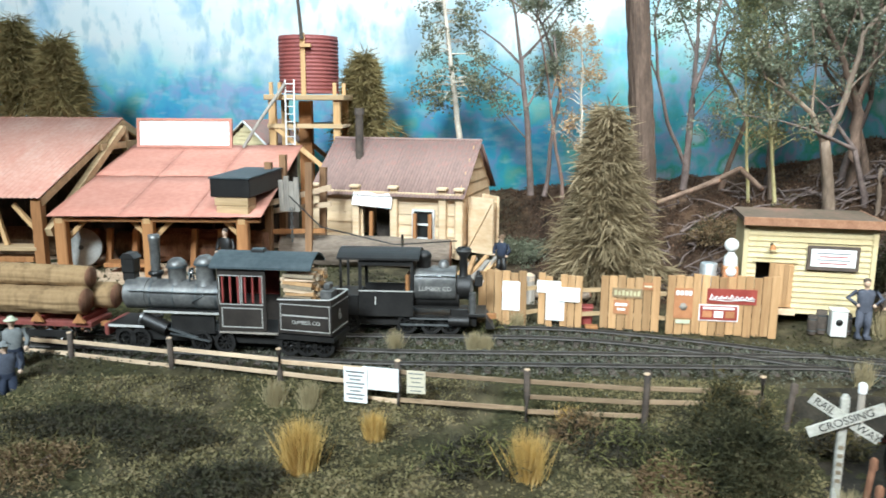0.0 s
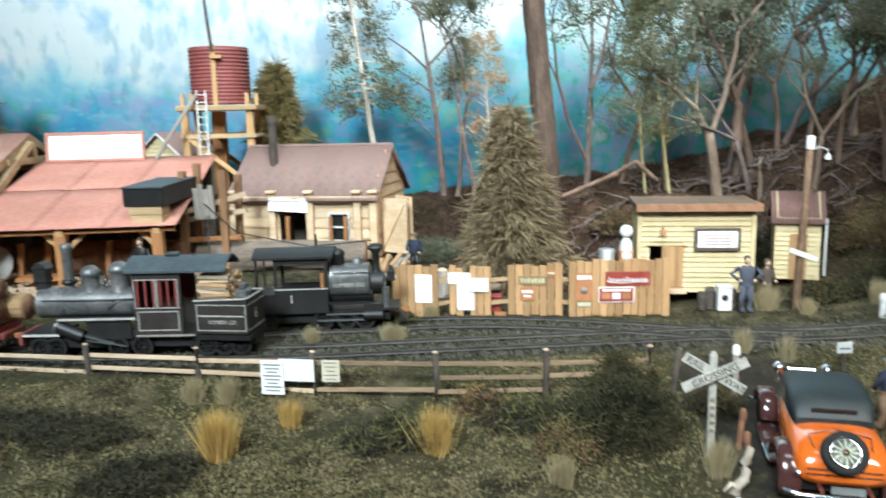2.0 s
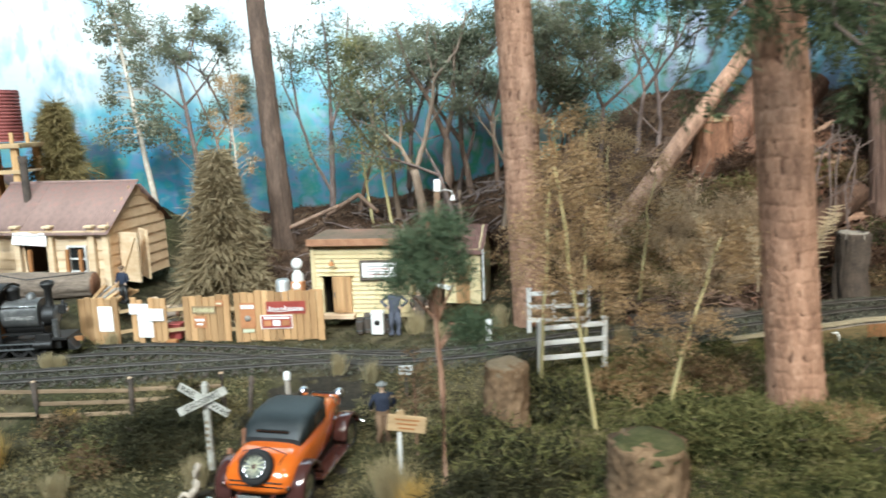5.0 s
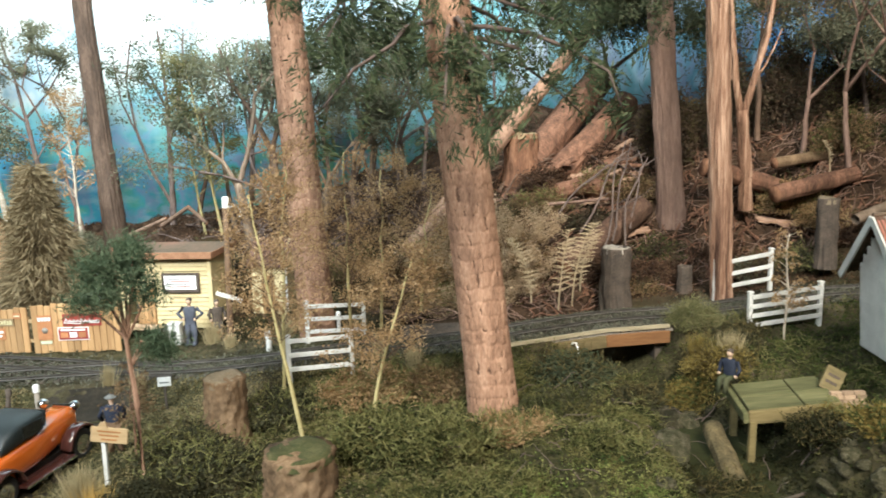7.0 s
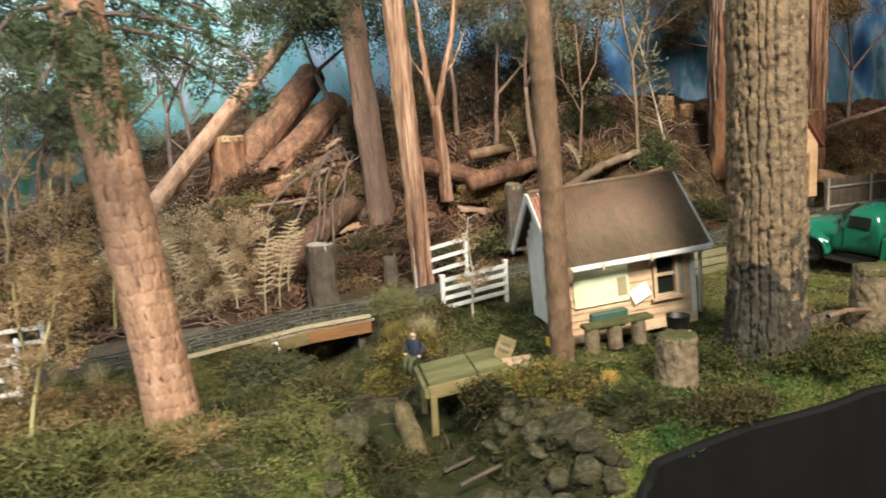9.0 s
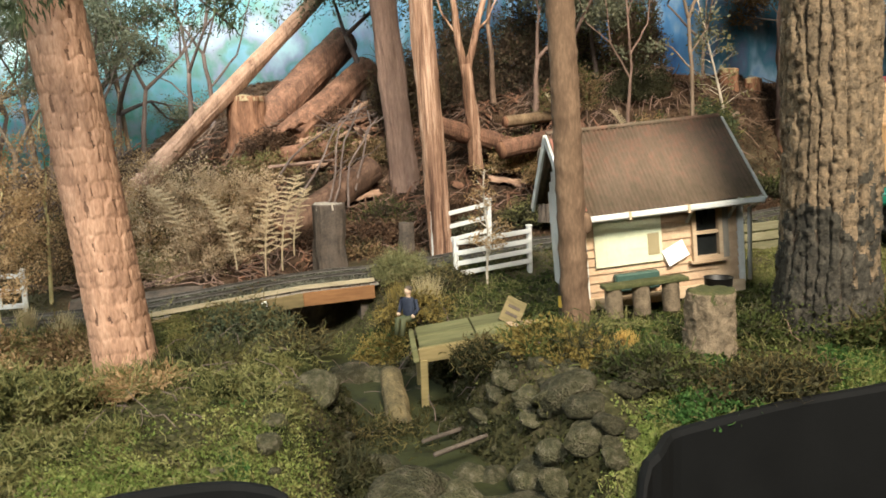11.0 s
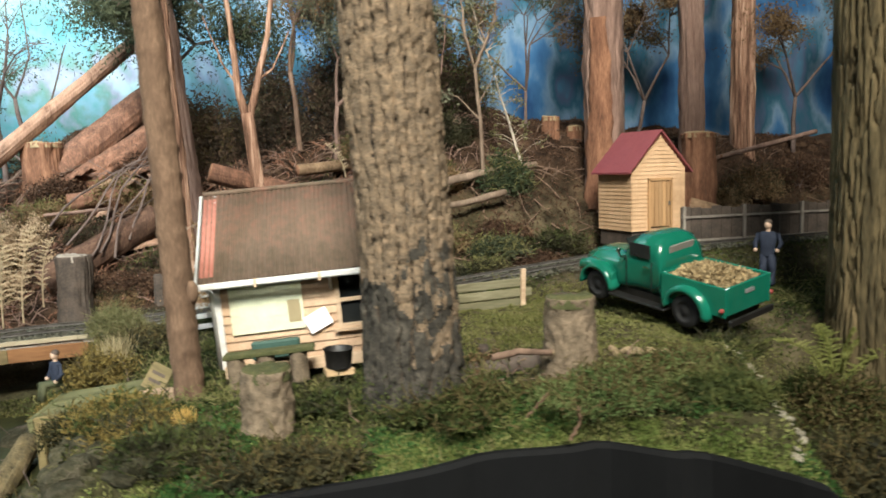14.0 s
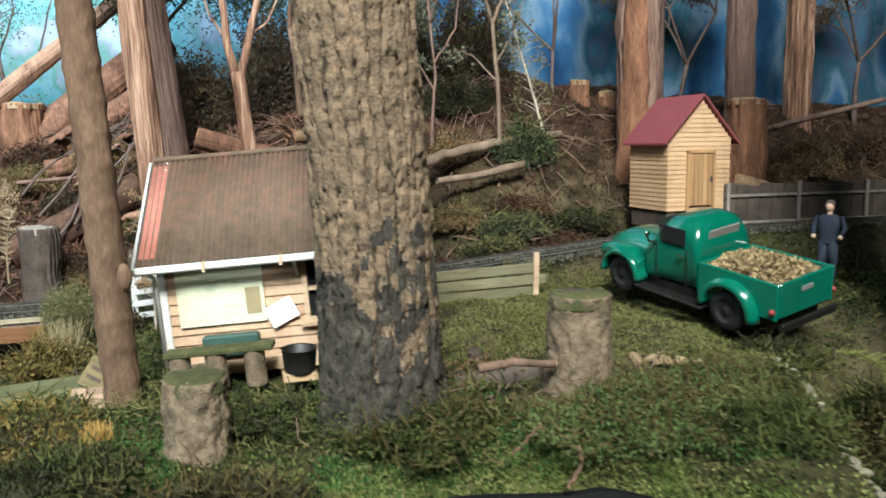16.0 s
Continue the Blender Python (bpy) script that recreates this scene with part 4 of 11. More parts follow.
# ---- trees and shrubs ----
def trunk_mesh(name, base, top, r0, r1, style, material, flare=0.35, seg=None, rows=None, seed=0, relief=1.0):
    """An upright trunk from base to top with bark in relief: 'block', 'long', 'plate', 'ring', 'crumb' or 'fibre'."""
    base, top = Vector(base), Vector(top)
    length = (top - base).length
    seg = seg or {"block": 300, "crumb": 90, "long": 270, "plate": 170, "ring": 40, "fibre": 110}[style]
    rows = rows or max(8, int(length / {"block": 0.0011, "crumb": 0.001, "long": 0.0022, "plate": 0.00095, "ring": 0.0015, "fibre": 0.004}[style]))
    g = G()
    deep = []
    n_block = max(8, round(6.283 * r0 / 0.0050))
    n_plate = max(6, round(6.283 * r0 / 0.0066))
    for j in range(rows + 1):
        u = j / rows
        c = base.lerp(top, u) + 0.1 * r0 * Vector((noise.noise((u * 3, seed, 0)), noise.noise((u * 3, seed, 9)), 0))
        s = u * length
        r = r0 + (r1 - r0) * u + r0 * flare * math.exp(-s / (1.1 * r0))
        for i in range(seg):
            a = 6.283185 * i / seg
            ca, sa = math.cos(a), math.sin(a)
            cut = 1.0
            if style == "block":
                w = noise.noise((ca * r0 * 150, sa * r0 * 150, s * 70 + seed))
                w2 = noise.noise((ca * r0 * 480 + 7, sa * r0 * 480, s * 380 + seed))
                q = a / 6.283185 * n_block + 0.4 * w + 0.22 * w2 + 0.35 * noise.noise((ca * 2, sa * 2, s * 14))
                col = math.floor(q)
                fq = q - col
                col %= n_block
                v = s / 0.0078 + 3.0 * noise.cell((col + 0.5, seed, 0.5)) + 0.4 * noise.noise((fq + col * 3.3, s * 110, seed)) + 0.2 * w2
                row = math.floor(v)
                fv = v - row
                e = min(fq, 1 - fq) * 0.0050
                if noise.cell((col + 0.5, row + 0.5, seed + 0.5)) > -0.7:
                    e = min(e, fv * 0.0078 + 0.00005)
                cut = sstep(0.0001, 0.0008, e)
                k = 0.0017 * (cut - 1) + 0.0008 * noise.cell((col + 0.5, row + 0.5, seed + 7.5)) + 0.0005 * w2 + 0.00035 * noise.noise((ca * r0 * 1300, sa * r0 * 1300, s * 1100))
                k += r0 * flare * 0.8 * math.exp(-s / (0.9 * r0)) * max(0, noise.noise((ca * 1.6, sa * 1.6, seed)))
            elif style == "long":
                w = noise.noise((ca * r0 * 140, sa * r0 * 140, s * 95 + seed))
                w2 = noise.noise((ca * r0 * 420 + 7, sa * r0 * 420, s * 200 + seed))
                bend = 0.5 * noise.noise((ca * 3, sa * 3, s * 18))
                d, _ = noise.voronoi((ca * r0 * 270 + seed + bend, sa * r0 * 270 - bend, s * 17 + 0.35 * w))
                cut = sstep(0.04, 0.15, d[1] - d[0])
                k = 0.0020 * (cut - 1) + 0.0005 * w2 + 0.0004 * w
                k += r0 * flare * 0.8 * math.exp(-s / (0.9 * r0)) * max(0, noise.noise((ca * 1.6, sa * 1.6, seed)))
            elif style == "crumb":
                k = r0 * (0.09 * noise.noise((ca * 3, sa * 3, s * 160 + seed)) + 0.07 * noise.noise((ca * 8, sa * 8, s * 520 + seed)) + 0.05 * noise.noise((ca * 17, sa * 17, s * 1100)))
            elif style == "plate":
                v = s / 0.0079 + 0.32 * noise.noise((ca * 2.2, sa * 2.2, s * 25 + seed)) + 0.12 * noise.noise((ca * 7, sa * 7, s * 90))
                row = math.floor(v)
                fr = v - row
                q = a / 6.283185 * n_plate + 0.5 * (row % 2) + 0.55 * noise.noise((row * 1.37, seed * 2.1, 0.3)) + 0.34 * noise.noise((ca * 5, sa * 5, s * 130 + seed))
                fq = q - math.floor(q)
                e = min(min(fr, 1 - fr) * 0.0079, min(fq, 1 - fq) * 0.0066)
                cut = sstep(0.0002, 0.00065, e)
                k = 0.0006 * (cut - 1) + 0.0002 * noise.noise((math.floor(q) * 3.7, row * 1.9, seed)) + 0.0003 * noise.noise((ca * 9, sa * 9, s * 300)) + 0.0003 * noise.noise((ca * 24, sa * 24, s * 400))
            elif style == "ring":
                k = r0 * (0.05 * noise.noise((ca, sa, s * 60)) + 0.05 * noise.noise((ca * 5, sa * 5, s * 160)) + 0.07 * (abs(math.sin(s * 230 + 2 * noise.noise((ca, sa, s * 20)))) ** 10))
            else:
                f = abs(noise.noise((ca * r0 * 520 + seed, sa * r0 * 520, s * 9)))
                f2 = abs(noise.noise((ca * r0 * 900, sa * r0 * 900 + seed, s * 22)))
                cut = sstep(0.0, 0.16, f)
                k = relief * min(r0, 0.014) * (0.17 * (cut - 1) + 0.1 * f2 + 0.12 * noise.noise((ca * 2, sa * 2, s * 28 + seed)) + 0.1 * noise.noise((ca * 3 + 5, sa * 3, s * 95 + seed)))
            deep.append(cut)
            g.v.append((c.x + (r + k) * ca, c.y + (r + k) * sa, c.z))
    for j in range(rows):
        for i in range(seg):
            g.f.append((j * seg + i, j * seg + (i + 1) % seg, (j + 1) * seg + (i + 1) % seg, (j + 1) * seg + i))
    g.f.append(tuple(rows * seg + i for i in range(seg)))
    g.s = [True] * len(g.f)
    # Recess darkness is put into colour: deep faces of the bark take darker material.
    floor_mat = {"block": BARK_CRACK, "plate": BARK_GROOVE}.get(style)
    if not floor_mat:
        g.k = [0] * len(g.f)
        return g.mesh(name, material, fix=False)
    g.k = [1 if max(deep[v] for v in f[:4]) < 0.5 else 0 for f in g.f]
    if style == "block":
        for i, f in enumerate(g.f):
            v = g.v[f[0]]
            if v[2] < 0.052 + 0.03 * noise.noise((v[0] * 40, v[1] * 40, v[2] * 22)) + 0.035 * noise.noise((v[0] * 190, v[1] * 190, v[2] * 110)) and not g.k[i]:
                g.k[i] = 2
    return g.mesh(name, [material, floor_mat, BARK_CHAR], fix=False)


def fork(g, tips, p, d, length, r, depth, rnd, bend=0.35, split=(2, 3), shrink=0.68, twigs=None):
    """Grow a forked limb into g; its ends are put into tips."""
    pts, q, dd = [p], Vector(p), Vector(d).normalized()
    steps = 6
    bend = bend * (0.45 if depth >= 2 else 1.0)
    for _ in range(steps):
        dd = (dd + Vector((rnd.gauss(0, bend), rnd.gauss(0, bend), rnd.gauss(0, bend * 0.6))) * 0.5).normalized()
        q = q + dd * (length / steps)
        pts.append(tuple(q))
        if twigs is not None and depth <= 1:
            twigs.append(tuple(q))
    g.tube(pts, r, r * 0.62, 6 if r > 0.001 else 4)
    if depth <= 0:
        tips.append((tuple(q), tuple(dd)))
        return
    for _ in range(rnd.randint(*split)):
        nd = (dd + Vector((rnd.gauss(0, 0.6), rnd.gauss(0, 0.6), rnd.gauss(0.1, 0.35)))).normalized()
        fork(g, tips, tuple(q), nd, length * shrink * rnd.uniform(0.8, 1.2), r * 0.6, depth - 1, rnd, bend, split, shrink, twigs)


def bush_tree(label, category, x, y, z, height, r, leaf, bark, seed, n_leaf=1800, size=0.004, spread=0.012, depth=3, lean=(0, 0, 1), trunk=0.4,
              group="", split=(2, 3), bend=0.35):
    rnd, rng = random.Random(seed), np.random.default_rng(seed)
    t = thing("bush_tree", label, category, pose(x, y, z), group)
    g, tips, tw = G(), [], []
    fork(g, tips, (0, 0, -0.004), lean, height * trunk, r, depth, rnd, bend, split, 0.66, tw)
    part("trunk", g, bark, t, fix=False)
    if n_leaf:
        ends = np.array([p for p, d in tips] + tw)
        hubs = ends[rng.integers(0, len(ends), max(10, n_leaf // 55))] + rng.normal(size=(max(10, n_leaf // 55), 3)) * spread * 0.35
        n_leaf, size = int(n_leaf * 3.0), size * 0.7
        wide = spread * rng.uniform(0.25, 0.7, len(hubs))
        pick = rng.integers(0, len(hubs), n_leaf)
        c = hubs[pick] + rng.normal(size=(n_leaf, 3)) * wide[pick][:, None] * np.array((1, 1, 0.6))
        part("crown", quads("crown", leaves(c, size, size * 0.3, rng, up=-0.3), leaf), leaf, t)
    return t


def conifer(label, x, y, z, height, width, leaf, seed, droop=0.5, needles=16000, group="bottle-brush conifers", top=0.12):
    """A dense bottle-brush conifer: a thin trunk and many drooping sprays of needles."""
    rnd, rng = random.Random(seed), np.random.default_rng(seed)
    t = thing("conifer", label, "tree", pose(x, y, z), group)
    part("trunk", G().tube([(0, 0, -0.005), (0, 0, height * 0.5), (0, 0, height * 0.97)], 0.004, 0.0007, 8), BARK_DARK, t, fix=False)
    sprays = int(needles / 40)
    u = rng.random(sprays) ** 0.8
    u = np.clip((np.floor(u * 15) + 0.5 + rng.normal(size=sprays) * 0.2) / 15, 0.0, 1.0)
    ang = rng.random(sprays) * 6.283
    rad = width * (top + (1 - top) * (1 - u) ** 0.75) * (0.35 + 0.75 * rng.random(sprays)) * (1 + 0.26 * np.sin(3 * ang + 11 * u + seed) + 0.16 * np.sin(5 * ang - 23 * u) + 0.14 * np.sin(2 * ang + 41 * u + seed))
    h = height * (0.04 + 0.95 * u)
    out = np.stack([np.cos(ang), np.sin(ang), np.zeros(sprays)], 1)
    s = rng.random((sprays, 40)) ** 0.55
    c = out[:, None, :] * (rad[:, None] * s)[:, :, None]
    c[:, :, 2] = h[:, None] + width * (0.12 * s - droop * s * s)
    c += rng.normal(size=c.shape) * 0.0016
    d = np.repeat((out * 1.0 + np.array((0, 0, -0.7 * droop)))[:, None, :], 40, 1).reshape(-1, 3)
    c = c.reshape(-1, 3)
    part("crown", quads("crown", leaves(c, width * 0.34, 0.0010, rng, along=d * 1.6, spread=0.85), leaf), leaf, t)
    return t


def fir_boughs(g_pts, rng, leaf, parent, n=3500, size=0.007):
    """Hanging sprays of needles: clumps along each bough with needles drooping out of them."""
    c = np.array(g_pts)
    hub = c[rng.integers(0, len(c), n // 22)] + rng.normal(size=(n // 22, 3)) * np.array((0.009, 0.009, 0.007))
    c = np.repeat(hub, 44, 0)
    c = c + rng.normal(size=c.shape) * np.array((0.0022, 0.0022, 0.0038))
    along = np.repeat(rng.normal(size=(len(hub), 3)) * np.array((1, 1, 0.4)) + np.array((0, 0, -0.9)), 44, 0)
    part("foliage", quads("foliage", leaves(c, size * 0.8, 0.0009, rng, along=along, spread=0.5), leaf), leaf, parent)


def big_tree(label, base, top, r0, r1, style, material, seed, boughs=0, bough_leaf=None, z_bough=0.2, flare=0.35, group="tall trunks", reach=0.05):
    b = Vector(base)
    b.z = min(b.z, rough_land(b.x, b.y))
    t = thing("tall_tree", label, "tree", Matrix.Translation(b), group)
    part("trunk", trunk_mesh("trunk", (0, 0, -0.012), Vector(top) - b, r0, r1, style, material, flare, seed=seed), material, t)
    if style in ("block", "long"):
        rg = np.random.default_rng(seed + 70)
        a = rg.random(2600) * 6.283
        h = np.abs(rg.normal(size=2600)) * 0.007
        rad = r0 * (1.02 + flare * np.exp(-h / (1.1 * r0))) + np.abs(rg.normal(size=2600)) * 0.0012
        c = np.stack([np.cos(a) * rad, np.sin(a) * rad, h], 1)
        part("foot_moss", quads("foot_moss", leaves(c, 0.0017, 0.001, rg, up=0.3), F_MOSS), F_MOSS, t, "dull green moss at the trunk's foot")
    if style == "ring" and r0 > 0.006:
        part("knot", G().ball((r0 * 0.75 + (Vector(top) - b).x * 0.14, -r0 * 0.45, 0.052), r0 * 0.55, 12, (0.9, 0.8, 1.5)), material, t)
    if seed == 9:
        sh, na, nh = G(), 14, 46
        for i in range(nh + 1):
            h = -0.004 + 0.16 * i / nh
            mid, half = 3.9 + 0.25 * noise.noise((h * 30, 4, 0)), 0.95 * (1 - 0.55 * i / nh) + 0.3 * noise.noise((h * 55, 1, 0))
            for k in range(na + 1):
                ang = mid + half * (2 * k / na - 1)
                rad = r0 * (1.0 + 0.15 * math.exp(-h / 0.018)) + (0.0022 if 0 < k < na else -0.001) + 0.0012 * noise.noise((ang * 9, h * 60, 2)) + 0.0008 * noise.noise((ang * 26, h * 20, 2))
                sh.v.append((math.cos(ang) * rad, math.sin(ang) * rad, h))
        for i in range(nh):
            for k in range(na):
                q = i * (na + 1) + k
                sh.f.append((q, q + 1, q + na + 2, q + na + 1))
        sh.s, sh.k = [True] * len(sh.f), [0] * len(sh.f)
        part("bark_sheath", sh, STUMP_ORANGE, t, "ragged orange sheath of loose bark")
    if boughs:
        rnd, rng = random.Random(seed), np.random.default_rng(seed)
        g, pts = G(), []
        for k in range(boughs):
            u = rnd.uniform(z_bough, 0.98)
            p = (Vector(top) - b) * u
            a = rnd.uniform(0, 6.283)
            q = [p]
            for s in range(1, 6):
                l = reach * rnd.uniform(0.7, 1.2) * s / 5
                q.append(p + Vector((math.cos(a) * l, math.sin(a) * l, 0.008 * s / 5 - 0.05 * (s / 5) ** 2)))
                if s > 1:
                    pts.append(tuple(q[-1]))
            part("bough", G().tube([tuple(v) for v in q], 0.0016, 0.0005, 5), BARK_DARK, t, fix=False)
        fir_boughs(pts, rng, bough_leaf, t, n=boughs * 420)
    return t


def tuft(label, x, y, height, n, leaf, seed, spread=0.006, group="grass tufts"):
    rng = np.random.default_rng(seed)
    n, spread, height = int(n * 3.6), spread * 0.72, height * 0.86
    c = rng.normal(size=(n, 3)) * spread * np.array((0.5, 0.5, 0))
    d = np.stack([c[:, 0] * 30, c[:, 1] * 30, np.ones(n)], 1) + rng.normal(size=(n, 3)) * 0.13
    d /= np.linalg.norm(d, axis=1, keepdims=True)
    w = np.cross(d, rng.normal(size=(n, 3)))
    w /= np.linalg.norm(w, axis=1, keepdims=True)
    l = d * (height * rng.uniform(0.6, 1.1, (n, 1)))
    w *= 0.00022
    sag = np.stack([d[:, 0], d[:, 1], -0.3 * np.abs(d[:, 0])], 1) * height * 0.2
    p = np.stack([c - w, c + w, c + l + sag + w * 0.15, c + l + sag - w * 0.15], 1)
    return solo("grass_tuft", quads("grass_tuft", p, leaf), leaf, label, "grass tuft", pose(x, y, rough_land(x, y) - 0.001), group)


def shrub(label, x, y, rx, ry, rz, n, leaf, seed, size=0.0035, twig=F_BROWN, group="lichen bushes", lift=0.0, name="bush", stems=9, tangle=False):
    """A low bush: a few stems and clumped small leaves with gaps."""
    rng, rnd = np.random.default_rng(seed), random.Random(seed)
    t = thing(name, label, "bush", pose(x, y, rough_land(x, y) + lift), group)
    g, ends = G(), []
    for k in range(stems):
        a, e = rnd.uniform(0, 6.283), rnd.uniform(0.25, 1.0)
        tip = (rx * math.cos(a) * e * 0.8, ry * math.sin(a) * e * 0.8, rz * rnd.uniform(0.5, 1.0) * (1.1 - 0.5 * e))
        mid = (tip[0] * 0.4, tip[1] * 0.4, tip[2] * 0.6)
        part("stem", G().tube([(0, 0, -0.003), mid, tip], 0.0008, 0.0003, 4), BARK_DARK, t, fix=False)
        ends += [tip, mid]
    for k in range(stems * 2):
        a, e = rnd.uniform(0, 6.283), rnd.random() ** 0.5
        ends.append((rx * math.cos(a) * e, ry * math.sin(a) * e, rz * math.sqrt(max(0, 1 - e * e)) * rnd.uniform(0.3, 0.95)))
    for k in range(stems * 4):
        a, e = rnd.uniform(0, 6.283), rnd.random() ** 0.5
        ends.append((1.1 * rx * math.cos(a) * e, 1.1 * ry * math.sin(a) * e, rz * math.sqrt(max(0, 1 - e * e)) * rnd.uniform(0.2, 1.05)))
    e = np.array(ends)
    n1, n2 = int(n * (1.5 if tangle else 1.7)), int(n * (0.45 if tangle else 0.3))
    box = np.array((rx, ry, rz))
    c = e[rng.integers(0, len(e), n1)] + rng.normal(size=(n1, 3)) * box * 0.13
    c2 = e[rng.integers(0, len(e), n2)] * np.array((1, 1, 0.8)) + rng.normal(size=(n2, 3)) * box * 0.12
    c[:, 2], c2[:, 2] = np.abs(c[:, 2]), np.abs(c2[:, 2])
    if leaf in (F_PINE, F_OLIVE):
        c = np.concatenate([c, c2])
        q = strands(c, size * 1.7, 0.00032, rng, 0.5, 0.5)
    else:
        q = np.concatenate([leaves(c, size * 0.5, size * 0.34, rng, up=0.1), strands(c2, size * (1.6 if tangle else 1.3), 0.0005 if tangle else 0.0004, rng)])
    part("foliage", quads("foliage", q, leaf), leaf, t)
    if tangle:
        other = rnd.choice((F_KHAKI, F_MOSS, F_LICHEN, F_ROOT)) if x > 0.6 else rnd.choice((F_ROOT, F_KHAKI, F_LICHEN))
        n3 = int(n * 0.22)
        c3 = e[rng.integers(0, len(e), n3)] + rng.normal(size=(n3, 3)) * box * 0.16
        c3[:, 2] = np.abs(c3[:, 2])
        part("tangle", quads("tangle", strands(c3, size * 2.4, 0.0005, rng, 0.2), other), other, t)
    return t


def stump(label, x, y, z0, z1, r, material, seed, cut=CUTWOOD, lean=0.0, group="tree stumps", flare=0.12, style="fibre"):
    t = thing("stump", label, "tree stump", pose(x, y, z0), group)
    h = z1 - z0
    part("bark", trunk_mesh("bark", (0, 0, -0.01), (lean, 0, h), r, r * 0.93, style, material, flare, 90, 40, seed), material, t)
    top = G()
    n = 40
    prof = [(0.97, -0.004), (0.93, 0.0), (0.8, 0.0007), (0.6, 0.0004), (0.35, 0.0008), (0.12, 0.0004), (0.001, 0.0006)]
    for rr, zz in prof:
        for i in range(n):
            a = 6.283185 * i / n
            x1, y1 = r * 0.96 * rr * math.cos(a), r * 0.96 * rr * math.sin(a)
            up = 0.0022 * noise.noise((x1 * 70, y1 * 70, seed)) + 0.001 * noise.noise((x1 * 300, y1 * 300, seed))
            top.v.append((lean + x1, y1, h + zz + up * (1 if rr < 0.95 else 0)))
    for j in range(len(prof) - 1):
        for i in range(n):
            top.f.append((j * n + i, j * n + (i + 1) % n, j * n + n + (i + 1) % n, j * n + n + i))
    top.s, top.k = [True] * len(top.f), [0] * len(top.f)
    part("cut_face", top, cut, t)
    return t


def log(label, a, c, r, material, group="fallen logs", seed=0, r1=None, cut=STUMP_ORANGE):
    a, c = Vector(a), Vector(c)
    t = thing("log", label, "log", Matrix.Translation(a), group)
    d = c - a
    q = d.to_track_quat("Z", "Y").to_matrix().to_4x4()
    me = trunk_mesh("bark", (0, 0, 0), (0, 0, d.length), r, r1 or r * 0.9, "fibre", material, 0.0, 60 if r > 0.006 else 20, max(10, int(d.length / 0.003)), seed, 0.5)
    me.transform(q)
    part("bark", me, material, t)
    for s, rr, nm in ((0, r, "butt_end"), (d.length, r1 or r * 0.9, "top_end")):
        e = G().lathe([(rr * 0.93, 0), (rr * 0.9, 0.0008 if s else -0.0008), (1e-5, 0.001 if s else -0.001)], 24, q @ Matrix.Translation((0, 0, s)))
        part(nm, e, cut, t)
    return t


def sapling(label, x, y, z, height, lean, r, leaf, bark, n, width, seed, size=0.0028, bare=0.25, group="young trees", up=0.7, curve=0.0, taper=0.5, twig=None):
    """A single leading stem with short rising side twigs and fine leaves along them."""
    rnd, rng = random.Random(seed), np.random.default_rng(seed)
    t = thing("sapling", label, "tree", pose(x, y, z), group)
    stem = [Vector((lean * height * u + curve * height * u * u + rnd.gauss(0, 0.0012) * u, rnd.gauss(0, 0.001) * u, height * u - 0.004)) for u in [k / 9 for k in range(10)]]
    part("stem", G().tube([tuple(p) for p in stem], r, r * 0.3, 7), bark, t, fix=False)
    pts = []
    for k in range(int(14 + 260 * height)):
        u = bare + (1 - bare) * rnd.random()
        i = min(8, int(u * 9))
        p = stem[i].lerp(stem[i + 1], u * 9 - i)
        a = rnd.uniform(0, 6.283)
        l = width * (1 - taper * (u - bare) / (1 - bare)) * rnd.uniform(0.5, 1.1)
        e = p + Vector((math.cos(a) * l, math.sin(a) * l, up * l * rnd.uniform(0.4, 1.2)))
        m = p.lerp(e, 0.5) + Vector((0, 0, 0.12 * l))
        part("twig", G().tube([tuple(p), tuple(m), tuple(e)], r * 0.2, r * 0.08, 4), twig or bark, t, fix=False)
        pts += [tuple(m.lerp(e, 0.4)), tuple(m.lerp(e, 0.7)), tuple(e), tuple(e)]
    if n:
        n, size = int(n * 1.8), size * 0.68
        c = np.array(pts)[rng.integers(0, len(pts), n)] + rng.normal(size=(n, 3)) * width * 0.085
        part("foliage", quads("foliage", leaves(c, size, size * 0.5, rng, up=0.2), leaf), leaf, t)
    return t


# tall trunks
big_tree("tall reddish-brown trunk with finely ridged bark behind the yard", (0.172, 0.652, 0.055), (0.150, 0.68, 0.42), 0.0105, 0.0075, "fibre", BARK_UMBER, 1)
big_tree("thick pinkish trunk with squared bark plates beside the gates", (0.3690, 0.445, 0.004), (0.350, 0.455, 0.40), 0.0136, 0.0122, "plate", BARK_PINK, 2, 26, F_FIR, 0.78, 0.15, reach=0.06)
big_tree("thick pinkish trunk with squared bark plates beside the creek", (0.4685, 0.266, 0.022), (0.430, 0.268, 0.40), 0.0137, 0.0122, "plate", BARK_PINK, 3, 46, F_FIR, 0.52, 0.25, reach=0.09)
big_tree("slim smooth brown trunk standing by the cottage", (0.6690, 0.194, 0.03), (0.652, 0.194, 0.40), 0.0066, 0.0056, "ring", BARK_TAN, 4, flare=0.2)
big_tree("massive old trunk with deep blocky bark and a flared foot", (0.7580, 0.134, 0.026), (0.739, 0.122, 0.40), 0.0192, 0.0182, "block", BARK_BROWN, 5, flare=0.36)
big_tree("massive olive-brown trunk with long mossy bark ridges", (1.0115, 0.114, -0.010), (0.997, 0.114, 0.42), 0.033, 0.031, "long", BARK_OLIVE, 6, flare=0.3)
